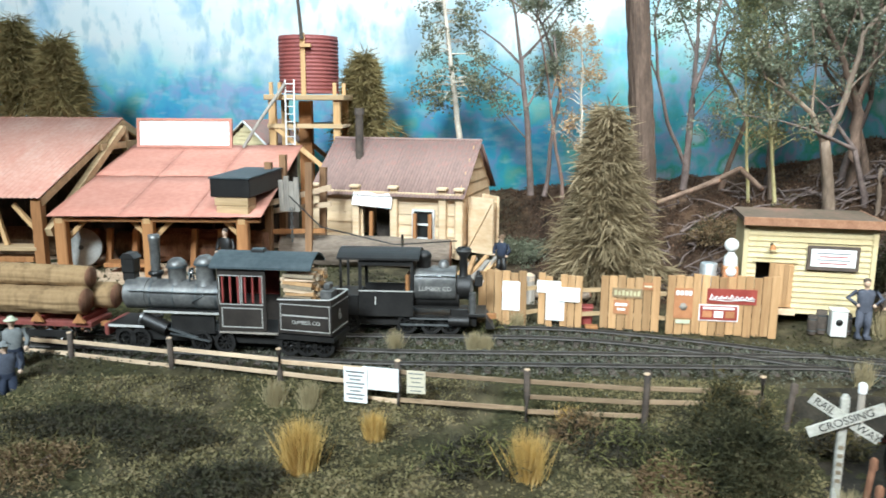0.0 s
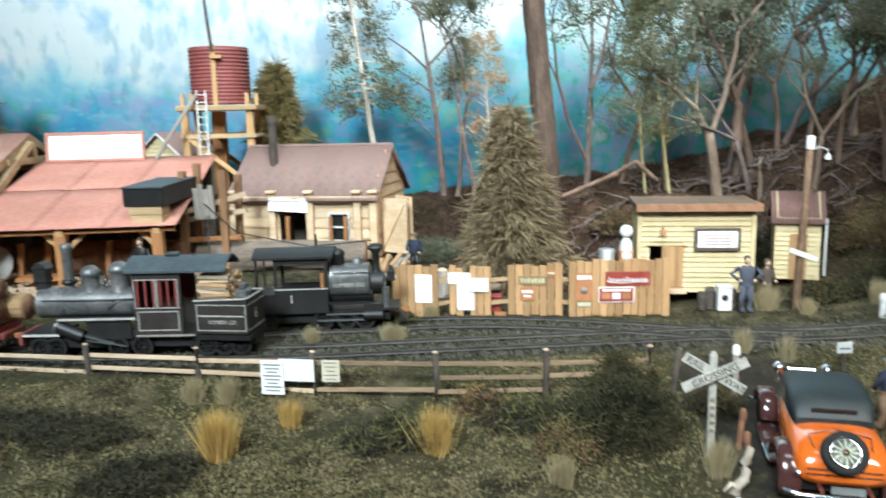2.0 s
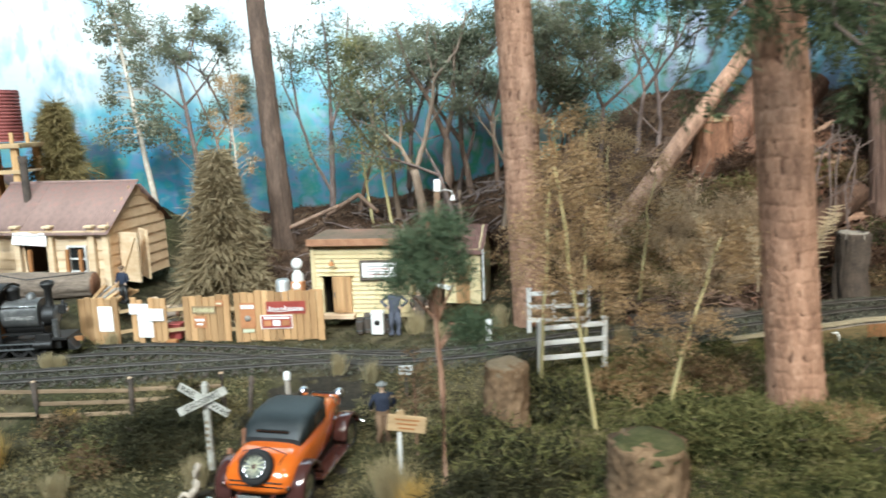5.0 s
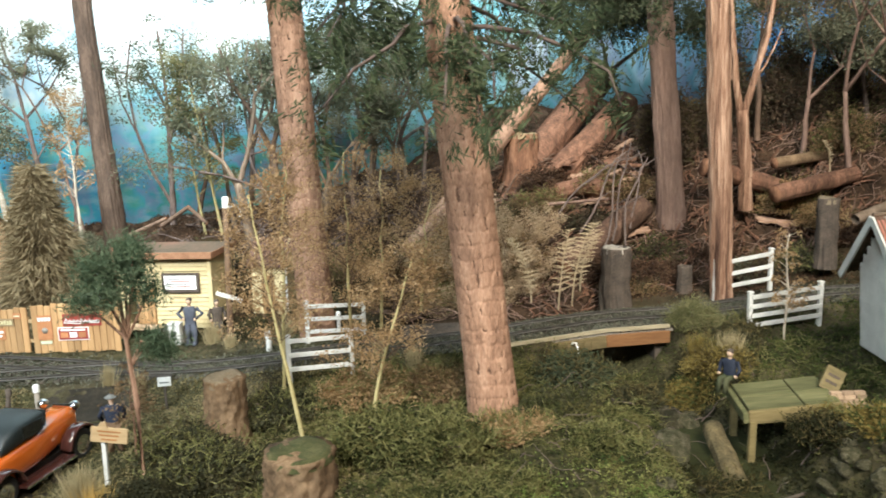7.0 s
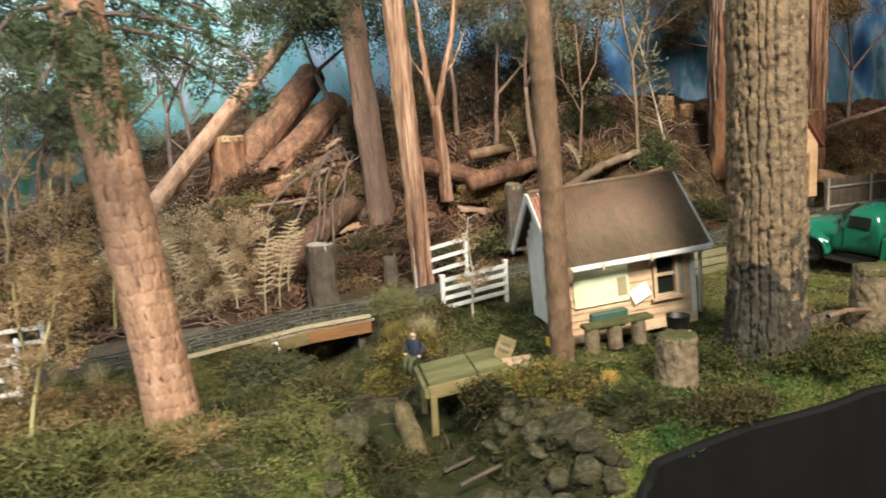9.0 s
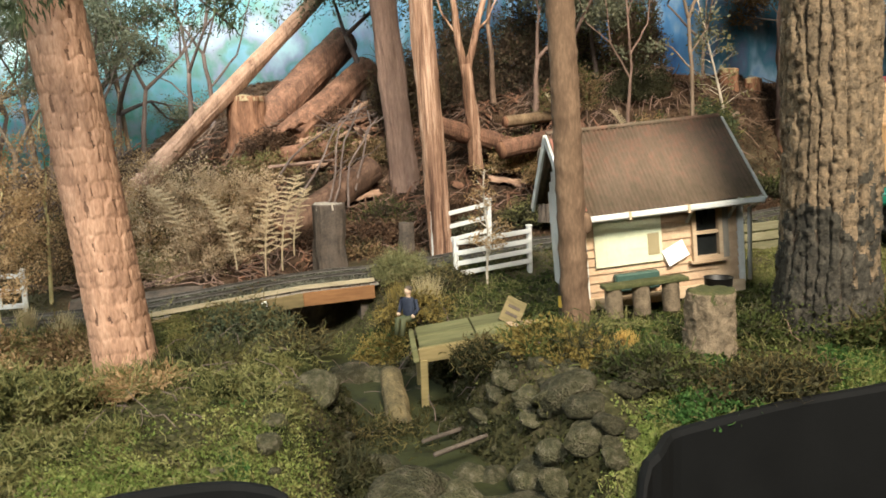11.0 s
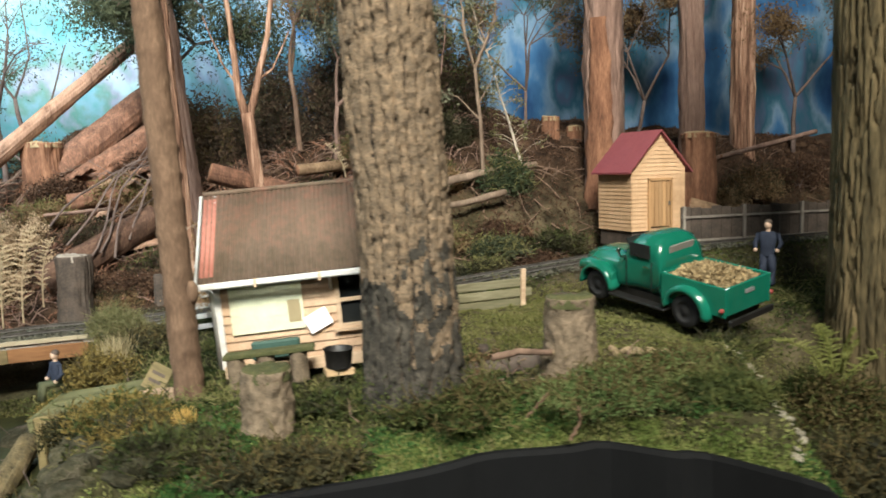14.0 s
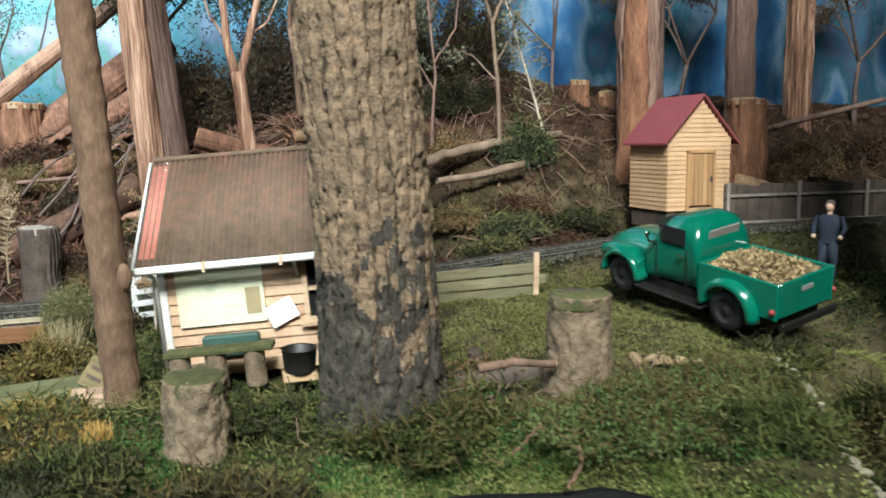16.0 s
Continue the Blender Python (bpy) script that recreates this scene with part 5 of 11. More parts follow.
big_tree("greyish pink trunk standing on the logged slope", (0.6805, 0.492, 0.085), (0.648, 0.492, 0.45), 0.0112, 0.0098, "fibre", BARK_GREYPINK, 7, 18, F_DARK, 0.55, 0.2)
big_tree("stringy red-barked trunk with a charred foot", (0.6745, 0.391, 0.05), (0.650, 0.389, 0.45), 0.0080, 0.0077, "fibre", BARK_RED, 8, flare=0.25)
big_tree("broad red-brown trunk with loose strips of bark", (1.022, 0.415, 0.12), (1.018, 0.42, 0.50), 0.0165, 0.014, "fibre", BARK_GREYPINK, 9, flare=0.15)
big_tree("dark upright trunk at the back of the slope", (1.136, 0.446, 0.13), (1.134, 0.448, 0.50), 0.0115, 0.010, "fibre", BARK_GREYPINK, 10, flare=0.1)
big_tree("straight orange-brown trunk before the mural", (1.214, 0.468, 0.13), (1.214, 0.468, 0.50), 0.0115, 0.010, "fibre", BARK_RED, 11, flare=0.15)
big_tree("thin dark trunk before the mural", (1.075, 0.475, 0.13), (1.072, 0.475, 0.50), 0.005, 0.004, "ring", BARK_DARK, 12, flare=0.1)

# stumps
stump("grey stump with a flat sawn top by the track", 0.598, 0.414, 0.024, 0.073, 0.0115, DARKWOOD, 1, GREYWOOD)
stump("reddish stump high on the logged slope", 0.563, 0.565, 0.105, 0.157, 0.0172, STUMP_ORANGE, 2)
stump("stump with a moss-green sawn top at the front", 0.361, 0.203, -0.012, 0.026, 0.0172, LOGBARK, 3, MOSSTOP, style="crumb")
stump("rough brown stump among the weeds", 0.317, 0.29, -0.004, 0.035, 0.0122, LOGBARK, 4, GREYCUT, style="crumb")
stump("barky stump with an uneven top before the cottage", 0.697, 0.135, 0.02, 0.049, 0.0104, STUMP_GREY, 5, MOSSTOP, style="crumb")
stump("rough-barked stump with a mossy top in the grass", 0.823, 0.119, 0.045, 0.070, 0.0110, STUMP_GREY, 6, MOSSTOP, style="crumb")
stump("tall brown stump at the top of the slope", 1.006, 0.485, 0.13, 0.172, 0.009, STUMP_ORANGE, 7)
stump("small brown stump beside a taller one", 1.028, 0.478, 0.13, 0.162, 0.008, STUMP_ORANGE, 8)
stump("thick dark stump behind the outhouse", 1.088, 0.375, 0.09, 0.15, 0.0145, STUMP_ORANGE, 9)
stump("low rotten stump on the slope", 0.655, 0.415, 0.035, 0.055, 0.006, DARKWOOD, 10, DARKWOOD)
stump("weathered stump behind the cottage", 0.765, 0.40, 0.06, 0.105, 0.008, DARKWOOD, 11, GREYCUT)

# fallen timber
log("long pale fallen trunk leaning up the slope", (0.445, 0.50, 0.06), (0.66, 0.62, 0.27), 0.0085, PALELOG, seed=1, r1=0.006)
log("broad red-brown log lying on the slope", (0.572, 0.568, 0.128), (0.668, 0.632, 0.214), 0.0165, REDLOG, seed=2)
log("second red-brown log beside it on the slope", (0.594, 0.548, 0.118), (0.682, 0.602, 0.184), 0.0145, REDLOG, seed=3)
log("half-buried brown log on the bank", (0.572, 0.462, 0.048), (0.652, 0.490, 0.094), 0.0122, BROWNLOG, seed=4)
log("split orange log behind the trunks", (0.695, 0.465, 0.128), (0.80, 0.47, 0.098), 0.008, REDLOG, seed=5)
log("mossy log lying by the bridge", (0.43, 0.41, 0.012), (0.51, 0.405, 0.015), 0.011, DARKWOOD, seed=6)
log("sawn log behind the outhouse", (1.045, 0.33, 0.092), (1.085, 0.30, 0.078), 0.0065, LOGBARK, seed=9)
log("rotten log lying among the debris", (0.585, 0.525, 0.105), (0.655, 0.535, 0.118), 0.0085, REDLOG, seed=12)
log("broken red log end on the slope", (0.615, 0.515, 0.105), (0.665, 0.56, 0.138), 0.0095, REDLOG, seed=13)
for k, (x, y, z) in enumerate(((0.600, 0.452, 0.060), (0.612, 0.458, 0.070), (0.588, 0.470, 0.076), (0.622, 0.455, 0.066), (0.575, 0.488, 0.090), (0.632, 0.470, 0.078))):
    h = thing("dead_limb", "thin crooked dead limb raking down the log heap", "branch", pose(x, y, z), "raking dead limbs")
    d = V(0.648 + 0.003 * k - x, 0.520 - 0.003 * k - y, 0.150 - 0.003 * k - z)
    bend = [tuple(d * u + V(0.010 * noise.noise((u * 2.2, k, 3)), 0, 0.012 * math.sin(3.1 * u) + 0.007 * noise.noise((u * 3, k, 9)))) for u in (0, 0.14, 0.28, 0.42, 0.56, 0.7, 0.85, 1.0)]
    part("limb", G().tube(bend, 0.0010, 0.0005, 7), BARK_DARK, h, fix=False)
    for u, sx in ((2, 1), (4, -1), (5, 1)):
        q = V(*bend[u])
        part("twig", G().tube([tuple(q), tuple(q + V(0.008 * sx, -0.003, 0.005)), tuple(q + V(0.017 * sx, -0.005, -0.001 + 0.003 * k))], 0.0005, 0.0002, 5), BARK_DARK, h, fix=False)
log("fallen grey pole over the debris", (0.57, 0.50, 0.098), (0.62, 0.487, 0.102), 0.0014, BARK_GREYPINK, seed=16)
log("broken log behind the cottage roof", (0.745, 0.44, 0.105), (0.825, 0.45, 0.118), 0.0075, REDLOG, seed=17)
log("slender log high behind the cottage", (0.765, 0.475, 0.128), (0.86, 0.49, 0.136), 0.005, LOGBARK, seed=18)


SHRED = surface("torn_pink_bark", (0.14, 0.08, 0.055), (0.5, 0.33, 0.24), 0.88, scale=160, stretch=(0.2, 1, 1), bump=0.6, c3=(0.3, 0.185, 0.128))


def bark_slab(label, a, length, width, rz, ry, seed):
    """A curled slab of stripped bark, split at the ends."""
    rnd = random.Random(seed)
    g = G()
    n, m = 14, 8
    for i in range(n + 1):
        for t in (0, 0.0012):
            for j in range(m + 1):
                w = (j / m - 0.5) * width * (1 + 0.25 * noise.noise((i * 0.4, seed, j)))
                cut = 0.006 * noise.noise((j * 1.7, seed, 3)) * (1 if i in (0, n) else 0)
                g.v.append((length * i / n + cut, w, -6 * w * w / width * 0.25 + t + 0.0015 * noise.noise((i * 0.5, j * 0.9, seed))))
    k = 2 * (m + 1)
    for i in range(n):
        for j in range(m):
            p = i * k + j
            g.f += [(p, p + 1, p + k + 1, p + k), (p + m + 1, p + k + m + 1, p + k + m + 2, p + m + 2)]
        for j, (c, d) in ((0, (0, m + 1)), (m, (m, 2 * m + 1))):
            g.f.append((i * k + c, (i + 1) * k + c, (i + 1) * k + d, i * k + d))
    for i in (0, n):
        g.f += [(i * k + j, i * k + j + 1, i * k + m + 2 + j, i * k + m + 1 + j) for j in range(m)]
    g.s, g.k = [False] * len(g.f), [0] * len(g.f)
    solo("bark_slab", g, REDLOG if seed % 2 else SHRED, label, "bark", pose(*a, 0, ry, rz), "stripped bark slabs")


for k, (x, y, l, w, rz, ry) in enumerate(((0.60, 0.53, 0.05, 0.012, 20, -14), (0.615, 0.52, 0.045, 0.010, -12, -8), (0.628, 0.535, 0.05, 0.013, 40, -18), (0.595, 0.51, 0.04, 0.009, 5, -10), (0.64, 0.515, 0.04, 0.011, 70, -12),
                                          (0.575, 0.545, 0.035, 0.010, -30, -20), (0.655, 0.53, 0.04, 0.010, 15, -16), (0.715, 0.475, 0.05, 0.011, 10, 8), (0.745, 0.465, 0.05, 0.010, -14, 10), (0.61, 0.55, 0.04, 0.012, 60, -22))):
    bark_slab("curled slab of red-brown bark on the slope", (x, y, rough_land(x, y) + 0.004), l, w, rz, ry, 60 + k)

rb = random.Random(77)
for k in range(26):
    x, y = rb.gauss(0.628, 0.016), rb.gauss(0.532, 0.012)
    bark_slab("torn slab of pinkish bark heaped below the logs", (x, y, rough_land(x, y) + 0.004 + 0.012 * rb.random()), rb.uniform(0.014, 0.03), rb.uniform(0.004, 0.009), rb.uniform(-60, 70), rb.uniform(-35, 15), 120 + k)
# conifers
conifer("tall dry straw-coloured conifer with drooping needles", 0.125, 0.585, 0.012, 0.135, 0.045, F_CONIFER, 1, 0.75, 19000)
conifer("olive conifer standing before the painted sky", -0.080, 0.80, 0.06, 0.138, 0.044, F_CONGREEN, 2, 0.6, 14000)
conifer("olive conifer behind the sawmill", -0.432, 0.80, 0.06, 0.172, 0.052, F_CONGREEN, 3, 0.6, 14000)
conifer("shorter olive conifer behind the sawmill", -0.385, 0.79, 0.06, 0.150, 0.048, F_CONGREEN, 4, 0.6, 14000)


# ---- buildings ----
def corrugated(w, l, pitch=0.0028, amp=0.0005, per=6, thick=0.0004):
    """A corrugated sheet, w along x and l along y, ridges along y."""
    g = G()
    n = max(2, int(w / pitch * per))
    for i in range(n + 1):
        x = w * i / n
        z = amp * math.sin(6.28319 * x / pitch)
        g.v += [(x, 0, z), (x, l, z), (x, l, z - thick), (x, 0, z - thick)]
    for i in range(n):
        for j in range(4):
            a, b = 4 * i + j, 4 * i + (j + 1) % 4
            g.f.append((a, a + 4, b + 4, b))
    g.f += [(0, 1, 2, 3), (4 * n + 3, 4 * n + 2, 4 * n + 1, 4 * n)]
    g.s, g.k = [True] * len(g.f), [0] * len(g.f)
    return g


def roof_sheets(parent, x0, x1, a, b, mats, n=5, seed=0, pitch=0.0028, amp=0.0005):
    """Sheets side by side from the eave a = (y, z) up to the ridge b."""
    rnd = random.Random(seed)
    w = (x1 - x0) / n
    d = Vector((0, b[0] - a[0], b[1] - a[1]))
    ang = math.degrees(math.atan2(d.z, d.y))
    me = [corrugated(w * 1.02, d.length, pitch, amp).mesh("roof_sheet", m) for m in mats]
    for i in range(n):
        ob = new("roof_sheet", me[rnd.randrange(len(me))])
        ob.parent = parent
        ob.matrix_basis = pose(x0 + i * w, a[0], a[1] + 0.0003 * (i % 2) + rnd.uniform(-0.0002, 0.0002), ang)


def boards(parent, material, x0, x1, z0, z1, h, openings=(), m=Matrix.Identity(4), t=0.0011, gable=None, name="weatherboard"):
    """Lapped weatherboards on the plane y = 0 of m, cut round openings (xa, za, xb, zb); gable: the half width at a height."""
    z = z0
    while z < z1 - 1e-5:
        top = min(z + h, z1)
        a, b = x0, x1
        if gable:
            k = gable((z + top) / 2)
            mid = (x0 + x1) / 2
            a, b = max(x0, mid - k), min(x1, mid + k)
        cuts = sorted((xa, xb) for xa, za, xb, zb in openings if za < top - 1e-4 and zb > z + 1e-4)
        spans, s = [], a
        for xa, xb in cuts:
            spans.append((s, xa))
            s = max(s, xb)
        spans.append((s, b))
        for u, v in spans:
            if v - u > 0.0008:
                g = G().prism([(-t, z), (-0.0001, top), (0.0004, top), (0.0004, z)], u, v, "x", m)
                part(name, g, material, parent)
        z += h
    return parent


def window(parent, x0, z0, x1, z1, frame_mat, m, bars=(1, 1), depth=0.0015, w=0.0016):
    fr = G()
    for b in ((x0 - w, z0 - w, x1 + w, z0), (x0 - w, z1, x1 + w, z1 + w), (x0 - w, z0, x0, z1), (x1, z0, x1 + w, z1)):
        fr.box(b[0], -0.0022, b[1], b[2], 0.0016, b[3], m)
    for i in range(1, bars[0] + 1):
        x = x0 + (x1 - x0) * i / (bars[0] + 1)
        fr.box(x - w * 0.3, -0.0012, z0, x + w * 0.3, 0.0008, z1, m)
    for i in range(1, bars[1] + 1):
        z = z0 + (z1 - z0) * i / (bars[1] + 1)
        fr.box(x0, -0.0014, z - w * 0.4, x1, 0.0008, z + w * 0.4, m)
    win = part("window", fr, frame_mat, parent)
    part("pane", G().box(x0, 0.001, z0, x1, 0.0014, z1, m), DARKGLASS, win)
    part("sill", G().box(x0 - 2 * w, -0.0035, z0 - 1.6 * w, x1 + 2 * w, 0.0005, z0 - w, m), frame_mat, win)
    return win


def wall_ring(parent, x1, y1, z1, openings, material, t=0.0018, roof=None):
    """Four walls with thickness round 0..x1, 0..y1; openings cut the front; roof: ridge height for gable ends."""
    fr = G()
    xs = sorted({0, x1, *[o[0] for o in openings], *[o[2] for o in openings]})
    for a, b in zip(xs, xs[1:]):
        zs = [0.0]
        for o in openings:
            if o[0] <= a + 1e-6 and o[2] >= b - 1e-6:
                zs += [o[1], o[3]]
        zs.append(z1)
        for lo, hi in zip(zs[::2], zs[1::2]):
            if hi - lo > 1e-5:
                fr.box(a, 0, lo, b, t, hi)
    part("front_wall", fr, material, parent)
    part("back_wall", G().box(0, y1 - t, 0, x1, y1, z1), material, parent)
    for nm, a, b in (("left_wall", 0, t), ("right_wall", x1 - t, x1)):
        if roof:
            g = G().prism([(t, 0), (y1 - t, 0), (y1 - t, z1), (y1 / 2, roof - 0.001), (t, z1)], a, b, "x")
        else:
            g = G().box(a, t, 0, b, y1 - t, z1)
        part(nm, g, material, parent)


def engine_shed():
    W, D, E, R = 0.126, 0.10, 0.054, 0.093
    s = thing("plank_workshop", "cream plank workshop with a rusty corrugated gable roof", "shed", pose(-0.105, 0.660, 0.020, rz=-16))
    door, win = (0.041, 0.0, 0.069, 0.041), (0.087, 0.016, 0.103, 0.038)
    wall_ring(s, W, D, E, (door, win), CREAM2, roof=R)
    boards(s, CREAM2, 0.0, W, 0.0, E, 0.0088, (door, win), Matrix.Translation((0, -0.0002, 0)), name="plank")
    boards(s, PEACH, 0.0, D, 0.0, R, 0.01, (), Matrix.Translation((W, 0, 0)) @ pose(0, 0, 0, rz=90), gable=lambda z: D / 2 if z < E else D / 2 * (R - z) / (R - E), name="plank")
    # Dark board set back in the doorway takes the place of interior shade.
    part("door_shadow_board", G().box(door[0], 0.03, 0, door[2], 0.031, door[3]), DARKWOOD, s)
    window(s, *win, WHITE, Matrix.Translation((0, -0.001, 0)), (0, 1))
    for x in (0.0, 0.036, 0.07, 0.112, W):
        part("buttress", G().beam((x, -0.004, 0), (x, -0.003, E + 0.002), 0.0062, 0.005, b=0.0006), CREAM2, s)
        part("post_cap", G().box(x - 0.004, -0.0085, E + 0.002, x + 0.004, -0.001, E + 0.0045, b=0.0005), CREAM2, s)
    for x in (0.052, 0.09, 0.103):
        part("trolley_post", G().beam((x, -0.010, 0.0), (x, -0.009, 0.037), 0.0028, 0.0028), RUSTWOOD, s)
    part("lintel_beam", G().box(-0.003, -0.0062, E - 0.006, W + 0.003, -0.0012, E - 0.0005, b=0.0005), CREAM2, s)
    roof_sheets(s, -0.006, W + 0.005, (-0.009, E - 0.004), (D / 2, R + 0.001), [GREYROOF], 6, 2)
    g = corrugated(W + 0.011, 0.068)
    ob = part("rear_roof", g, GREYROOF, s)
    ob.matrix_basis = Matrix.Translation((W + 0.005, D + 0.008, E - 0.005)) @ pose(0, 0, 0, rz=180) @ pose(0, 0, 0, math.degrees(math.atan2(R - E + 0.006, D / 2 + 0.008)))
    part("ridge_cap", G().cyl((-0.006, D / 2, R + 0.001), (W + 0.005, D / 2, R + 0.001), 0.0014, n=8), GREYROOF, s)
    sign = part("torn_sign", G().prism([(0.034, 0.042), (0.069, 0.040), (0.070, 0.050), (0.066, 0.0525), (0.058, 0.051), (0.048, 0.053), (0.036, 0.0525)], -0.0085, -0.0075), PAPER, s, "torn white sign board over the doorway")
    fl = part("flue", G().cyl((0.026, 0.03, 0.07), (0.026, 0.03, 0.118), 0.0035, n=12), DARKWOOD, s)
    part("cowl", G().cyl((0.026, 0.03, 0.115), (0.026, 0.03, 0.121), 0.0042, n=12), DARKWOOD, fl)
    for k, (x, yy) in enumerate(((W + 0.004, 0.012), (W + 0.010, 0.036))):
        d = part("side_door", G().box(0, -0.001, 0.004, 0.024, 0.001, 0.05, pose(x, yy, 0, rz=-20 - 25 * k)), CREAM2, s, "pale plank door standing open")
        part("brace", G().beam((0.001, -0.0016, 0.008), (0.023, -0.0016, 0.046), 0.002, 0.001), CREAM2, d).matrix_basis = pose(x, yy, 0, rz=-20 - 25 * k)


engine_shed()


def sawmill():
    s = thing("sawmill_shed", "open sawmill shed on rough posts under a faded red iron roof", "shed", pose(0, 0, 0))
    x0, x1, y0, y1, z0, z1 = -0.279, -0.126, 0.545, 0.705, 0.065, 0.106
    slope = math.degrees(math.atan2(z1 - z0, y1 - y0))
    # two courses of flat sheets, the upper lapping the lower
    for nm, a, b in (("lower_sheet", 0.0, 0.53), ("upper_sheet", 0.5, 1.0)):
        for i in range(3):
            xa, xb = x0 + (x1 - x0) * i / 3, x0 + (x1 - x0) * (i + 1) / 3
            g = G()
            n = 10
            for j in range(n + 1):
                for k in range(5):
                    u = a + (b - a) * k / 4
                    x = xa + (xb - xa) * j / n
                    zz = z0 + (z1 - z0) * u + (0.0008 if nm == "upper_sheet" else 0) + 0.0007 * noise.noise((x * 60, u * 6, 2))
                    g.v.append((x, y0 + (y1 - y0) * u, zz))
            for j in range(n):
                for k in range(4):
                    q = j * 5 + k
                    g.f.append((q, q + 5, q + 6, q + 1))
            g.s, g.k = [True] * len(g.f), [0] * len(g.f)
            ob = part(nm, g, PINKROOF, s)
            md = ob.modifiers.new("thickness", "SOLIDIFY")
            md.thickness = 0.0006
    for x in (-0.272, -0.209, -0.141):
        part("post", G().beam((x, 0.552, 0.015), (x, 0.552, 0.0625), 0.0082, 0.0075, b=0.0007), RUSTWOOD, s)
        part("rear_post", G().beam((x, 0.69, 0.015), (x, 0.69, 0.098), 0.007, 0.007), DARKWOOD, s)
        part("rafter", G().beam((x, 0.548, 0.0605), (x, 0.70, 0.0995), 0.005, 0.006), WOOD, s)
    part("front_plate", G().box(-0.277, 0.5495, 0.0605, -0.128, 0.5525, 0.0632, b=0.0004), RUSTWOOD, s)
    for x, d in ((-0.272, 1), (-0.209, 1), (-0.209, -1), (-0.141, -1)):
        part("knee_brace", G().beam((x, 0.5575, 0.046), (x + d * 0.014, 0.5575, 0.060), 0.003, 0.003), WOOD, s)
    # Added back wall: its dark boards stand in for the shaded mill interior.
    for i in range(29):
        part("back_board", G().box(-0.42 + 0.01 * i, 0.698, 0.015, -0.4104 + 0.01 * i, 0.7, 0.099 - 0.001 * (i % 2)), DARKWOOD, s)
    part("log_deck", G().box(-0.42, 0.535, 0.010, -0.10, 0.70, 0.019), GREYWOODX, s)
    for i, x in enumerate((-0.255, -0.235, -0.19, -0.17, -0.155)):
        part("saw_frame_post", G().beam((x, 0.585, 0.02), (x + 0.003, 0.585, 0.05), 0.004, 0.004), RUSTWOOD, s)
    part("saw_bench", G().box(-0.25, 0.565, 0.024, -0.215, 0.58, 0.027), RUSTWOOD, s)
    sg = thing("roof_sign", "blank white signboard in a faded pink frame on the mill roof", "sign", pose(-0.230, 0.697, 0.105, -6))
    part("board", G().box(-0.040, -0.001, 0.0015, 0.040, 0.001, 0.0245), PAPER, sg)
    fr = ((-0.0425, 0, 0.0425, 0.0022), (-0.0425, 0.0238, 0.0425, 0.026), (-0.0425, 0.0022, -0.0402, 0.0238), (0.0402, 0.0022, 0.0425, 0.0238))
    for b in fr:
        part("frame_strip", G().box(b[0], -0.002, b[1], b[2], 0.0015, b[3]), PINKROOF, sg)
    tr = thing("feed_trough", "black metal feed tank on timber blocks over the mill eave", "tank", pose(-0.1485, 0.553, 0.0, rz=-9))
    part("tank", G().box(-0.0150, 0, 0.0785, 0.0150, 0.062, 0.0920, pose(0, 0, 0, 2), b=0.0006), BLACK, tr)
    part("lid", G().box(-0.0155, -0.001, 0.0920, 0.0155, 0.063, 0.0930, pose(0, 0, 0, 2)), CABROOF, tr)
    part("upper_block", G().box(-0.0125, -0.002, 0.0725, 0.0130, 0.012, 0.0782, b=0.0004), WOODX, tr)
    part("lower_block", G().box(-0.0110, -0.0025, 0.0662, 0.0130, 0.012, 0.0723, b=0.0004), WOODX, tr)
    bl = thing("saw_blade", "large pale circular saw blade leaning in the mill", "saw blade", pose(-0.270, 0.574, 0.037, 78, 0, 8))
    part("disc", G().lathe([(1e-5, 0.0006), (0.0145, 0.0006), (0.0148, 0), (0.0145, -0.0006), (1e-5, -0.0006)], 36), PALESTEEL, bl)
    part("arbor", G().cyl((0, 0, -0.001), (0, 0, 0.0016), 0.0018), STEEL, bl)
    log("thick debarked log on the saw carriage", (-0.238, 0.605, 0.034), (-0.135, 0.60, 0.034), 0.0135, STUMP_ORANGE, "mill logs", 21)
    log("short log beside the saw carriage", (-0.262, 0.625, 0.03), (-0.235, 0.62, 0.03), 0.011, LOGBARK, "mill logs", 22)
    log("log lying at the back of the mill", (-0.36, 0.63, 0.031), (-0.28, 0.63, 0.031), 0.012, LOGBARK, "mill logs", 23)
    log("rust-brown log end beside the mill", (-0.118, 0.61, 0.031), (-0.105, 0.66, 0.031), 0.0085, LOGBARK, "mill logs", 24)
    # gabled shed alongside
    g = thing("gabled_mill_shed", "open timber shed with a gable truss and pale rusted roof", "shed", pose(0, 0, 0))
    roof_sheets(g, -0.52, -0.284, (0.545, 0.078), (0.695, 0.131), [PALEROOF, PINKROOF, PALEROOF], 5, 3, 0.004, 0.00035)
    rear = corrugated(0.236, 0.155, 0.004, 0.00035)
    ob = part("rear_roof", rear, PALEROOF, g)
    ob.matrix_basis = Matrix.Translation((-0.284, 0.84, 0.081)) @ pose(0, 0, 0, rz=180) @ pose(0, 0, 0, 19)
    part("barge_board", G().beam((-0.285, 0.55, 0.0745), (-0.285, 0.695, 0.1265), 0.003, 0.006), WOODX, g)
    part("rear_barge_board", G().beam((-0.285, 0.84, 0.0775), (-0.285, 0.695, 0.1265), 0.003, 0.006), WOODX, g)
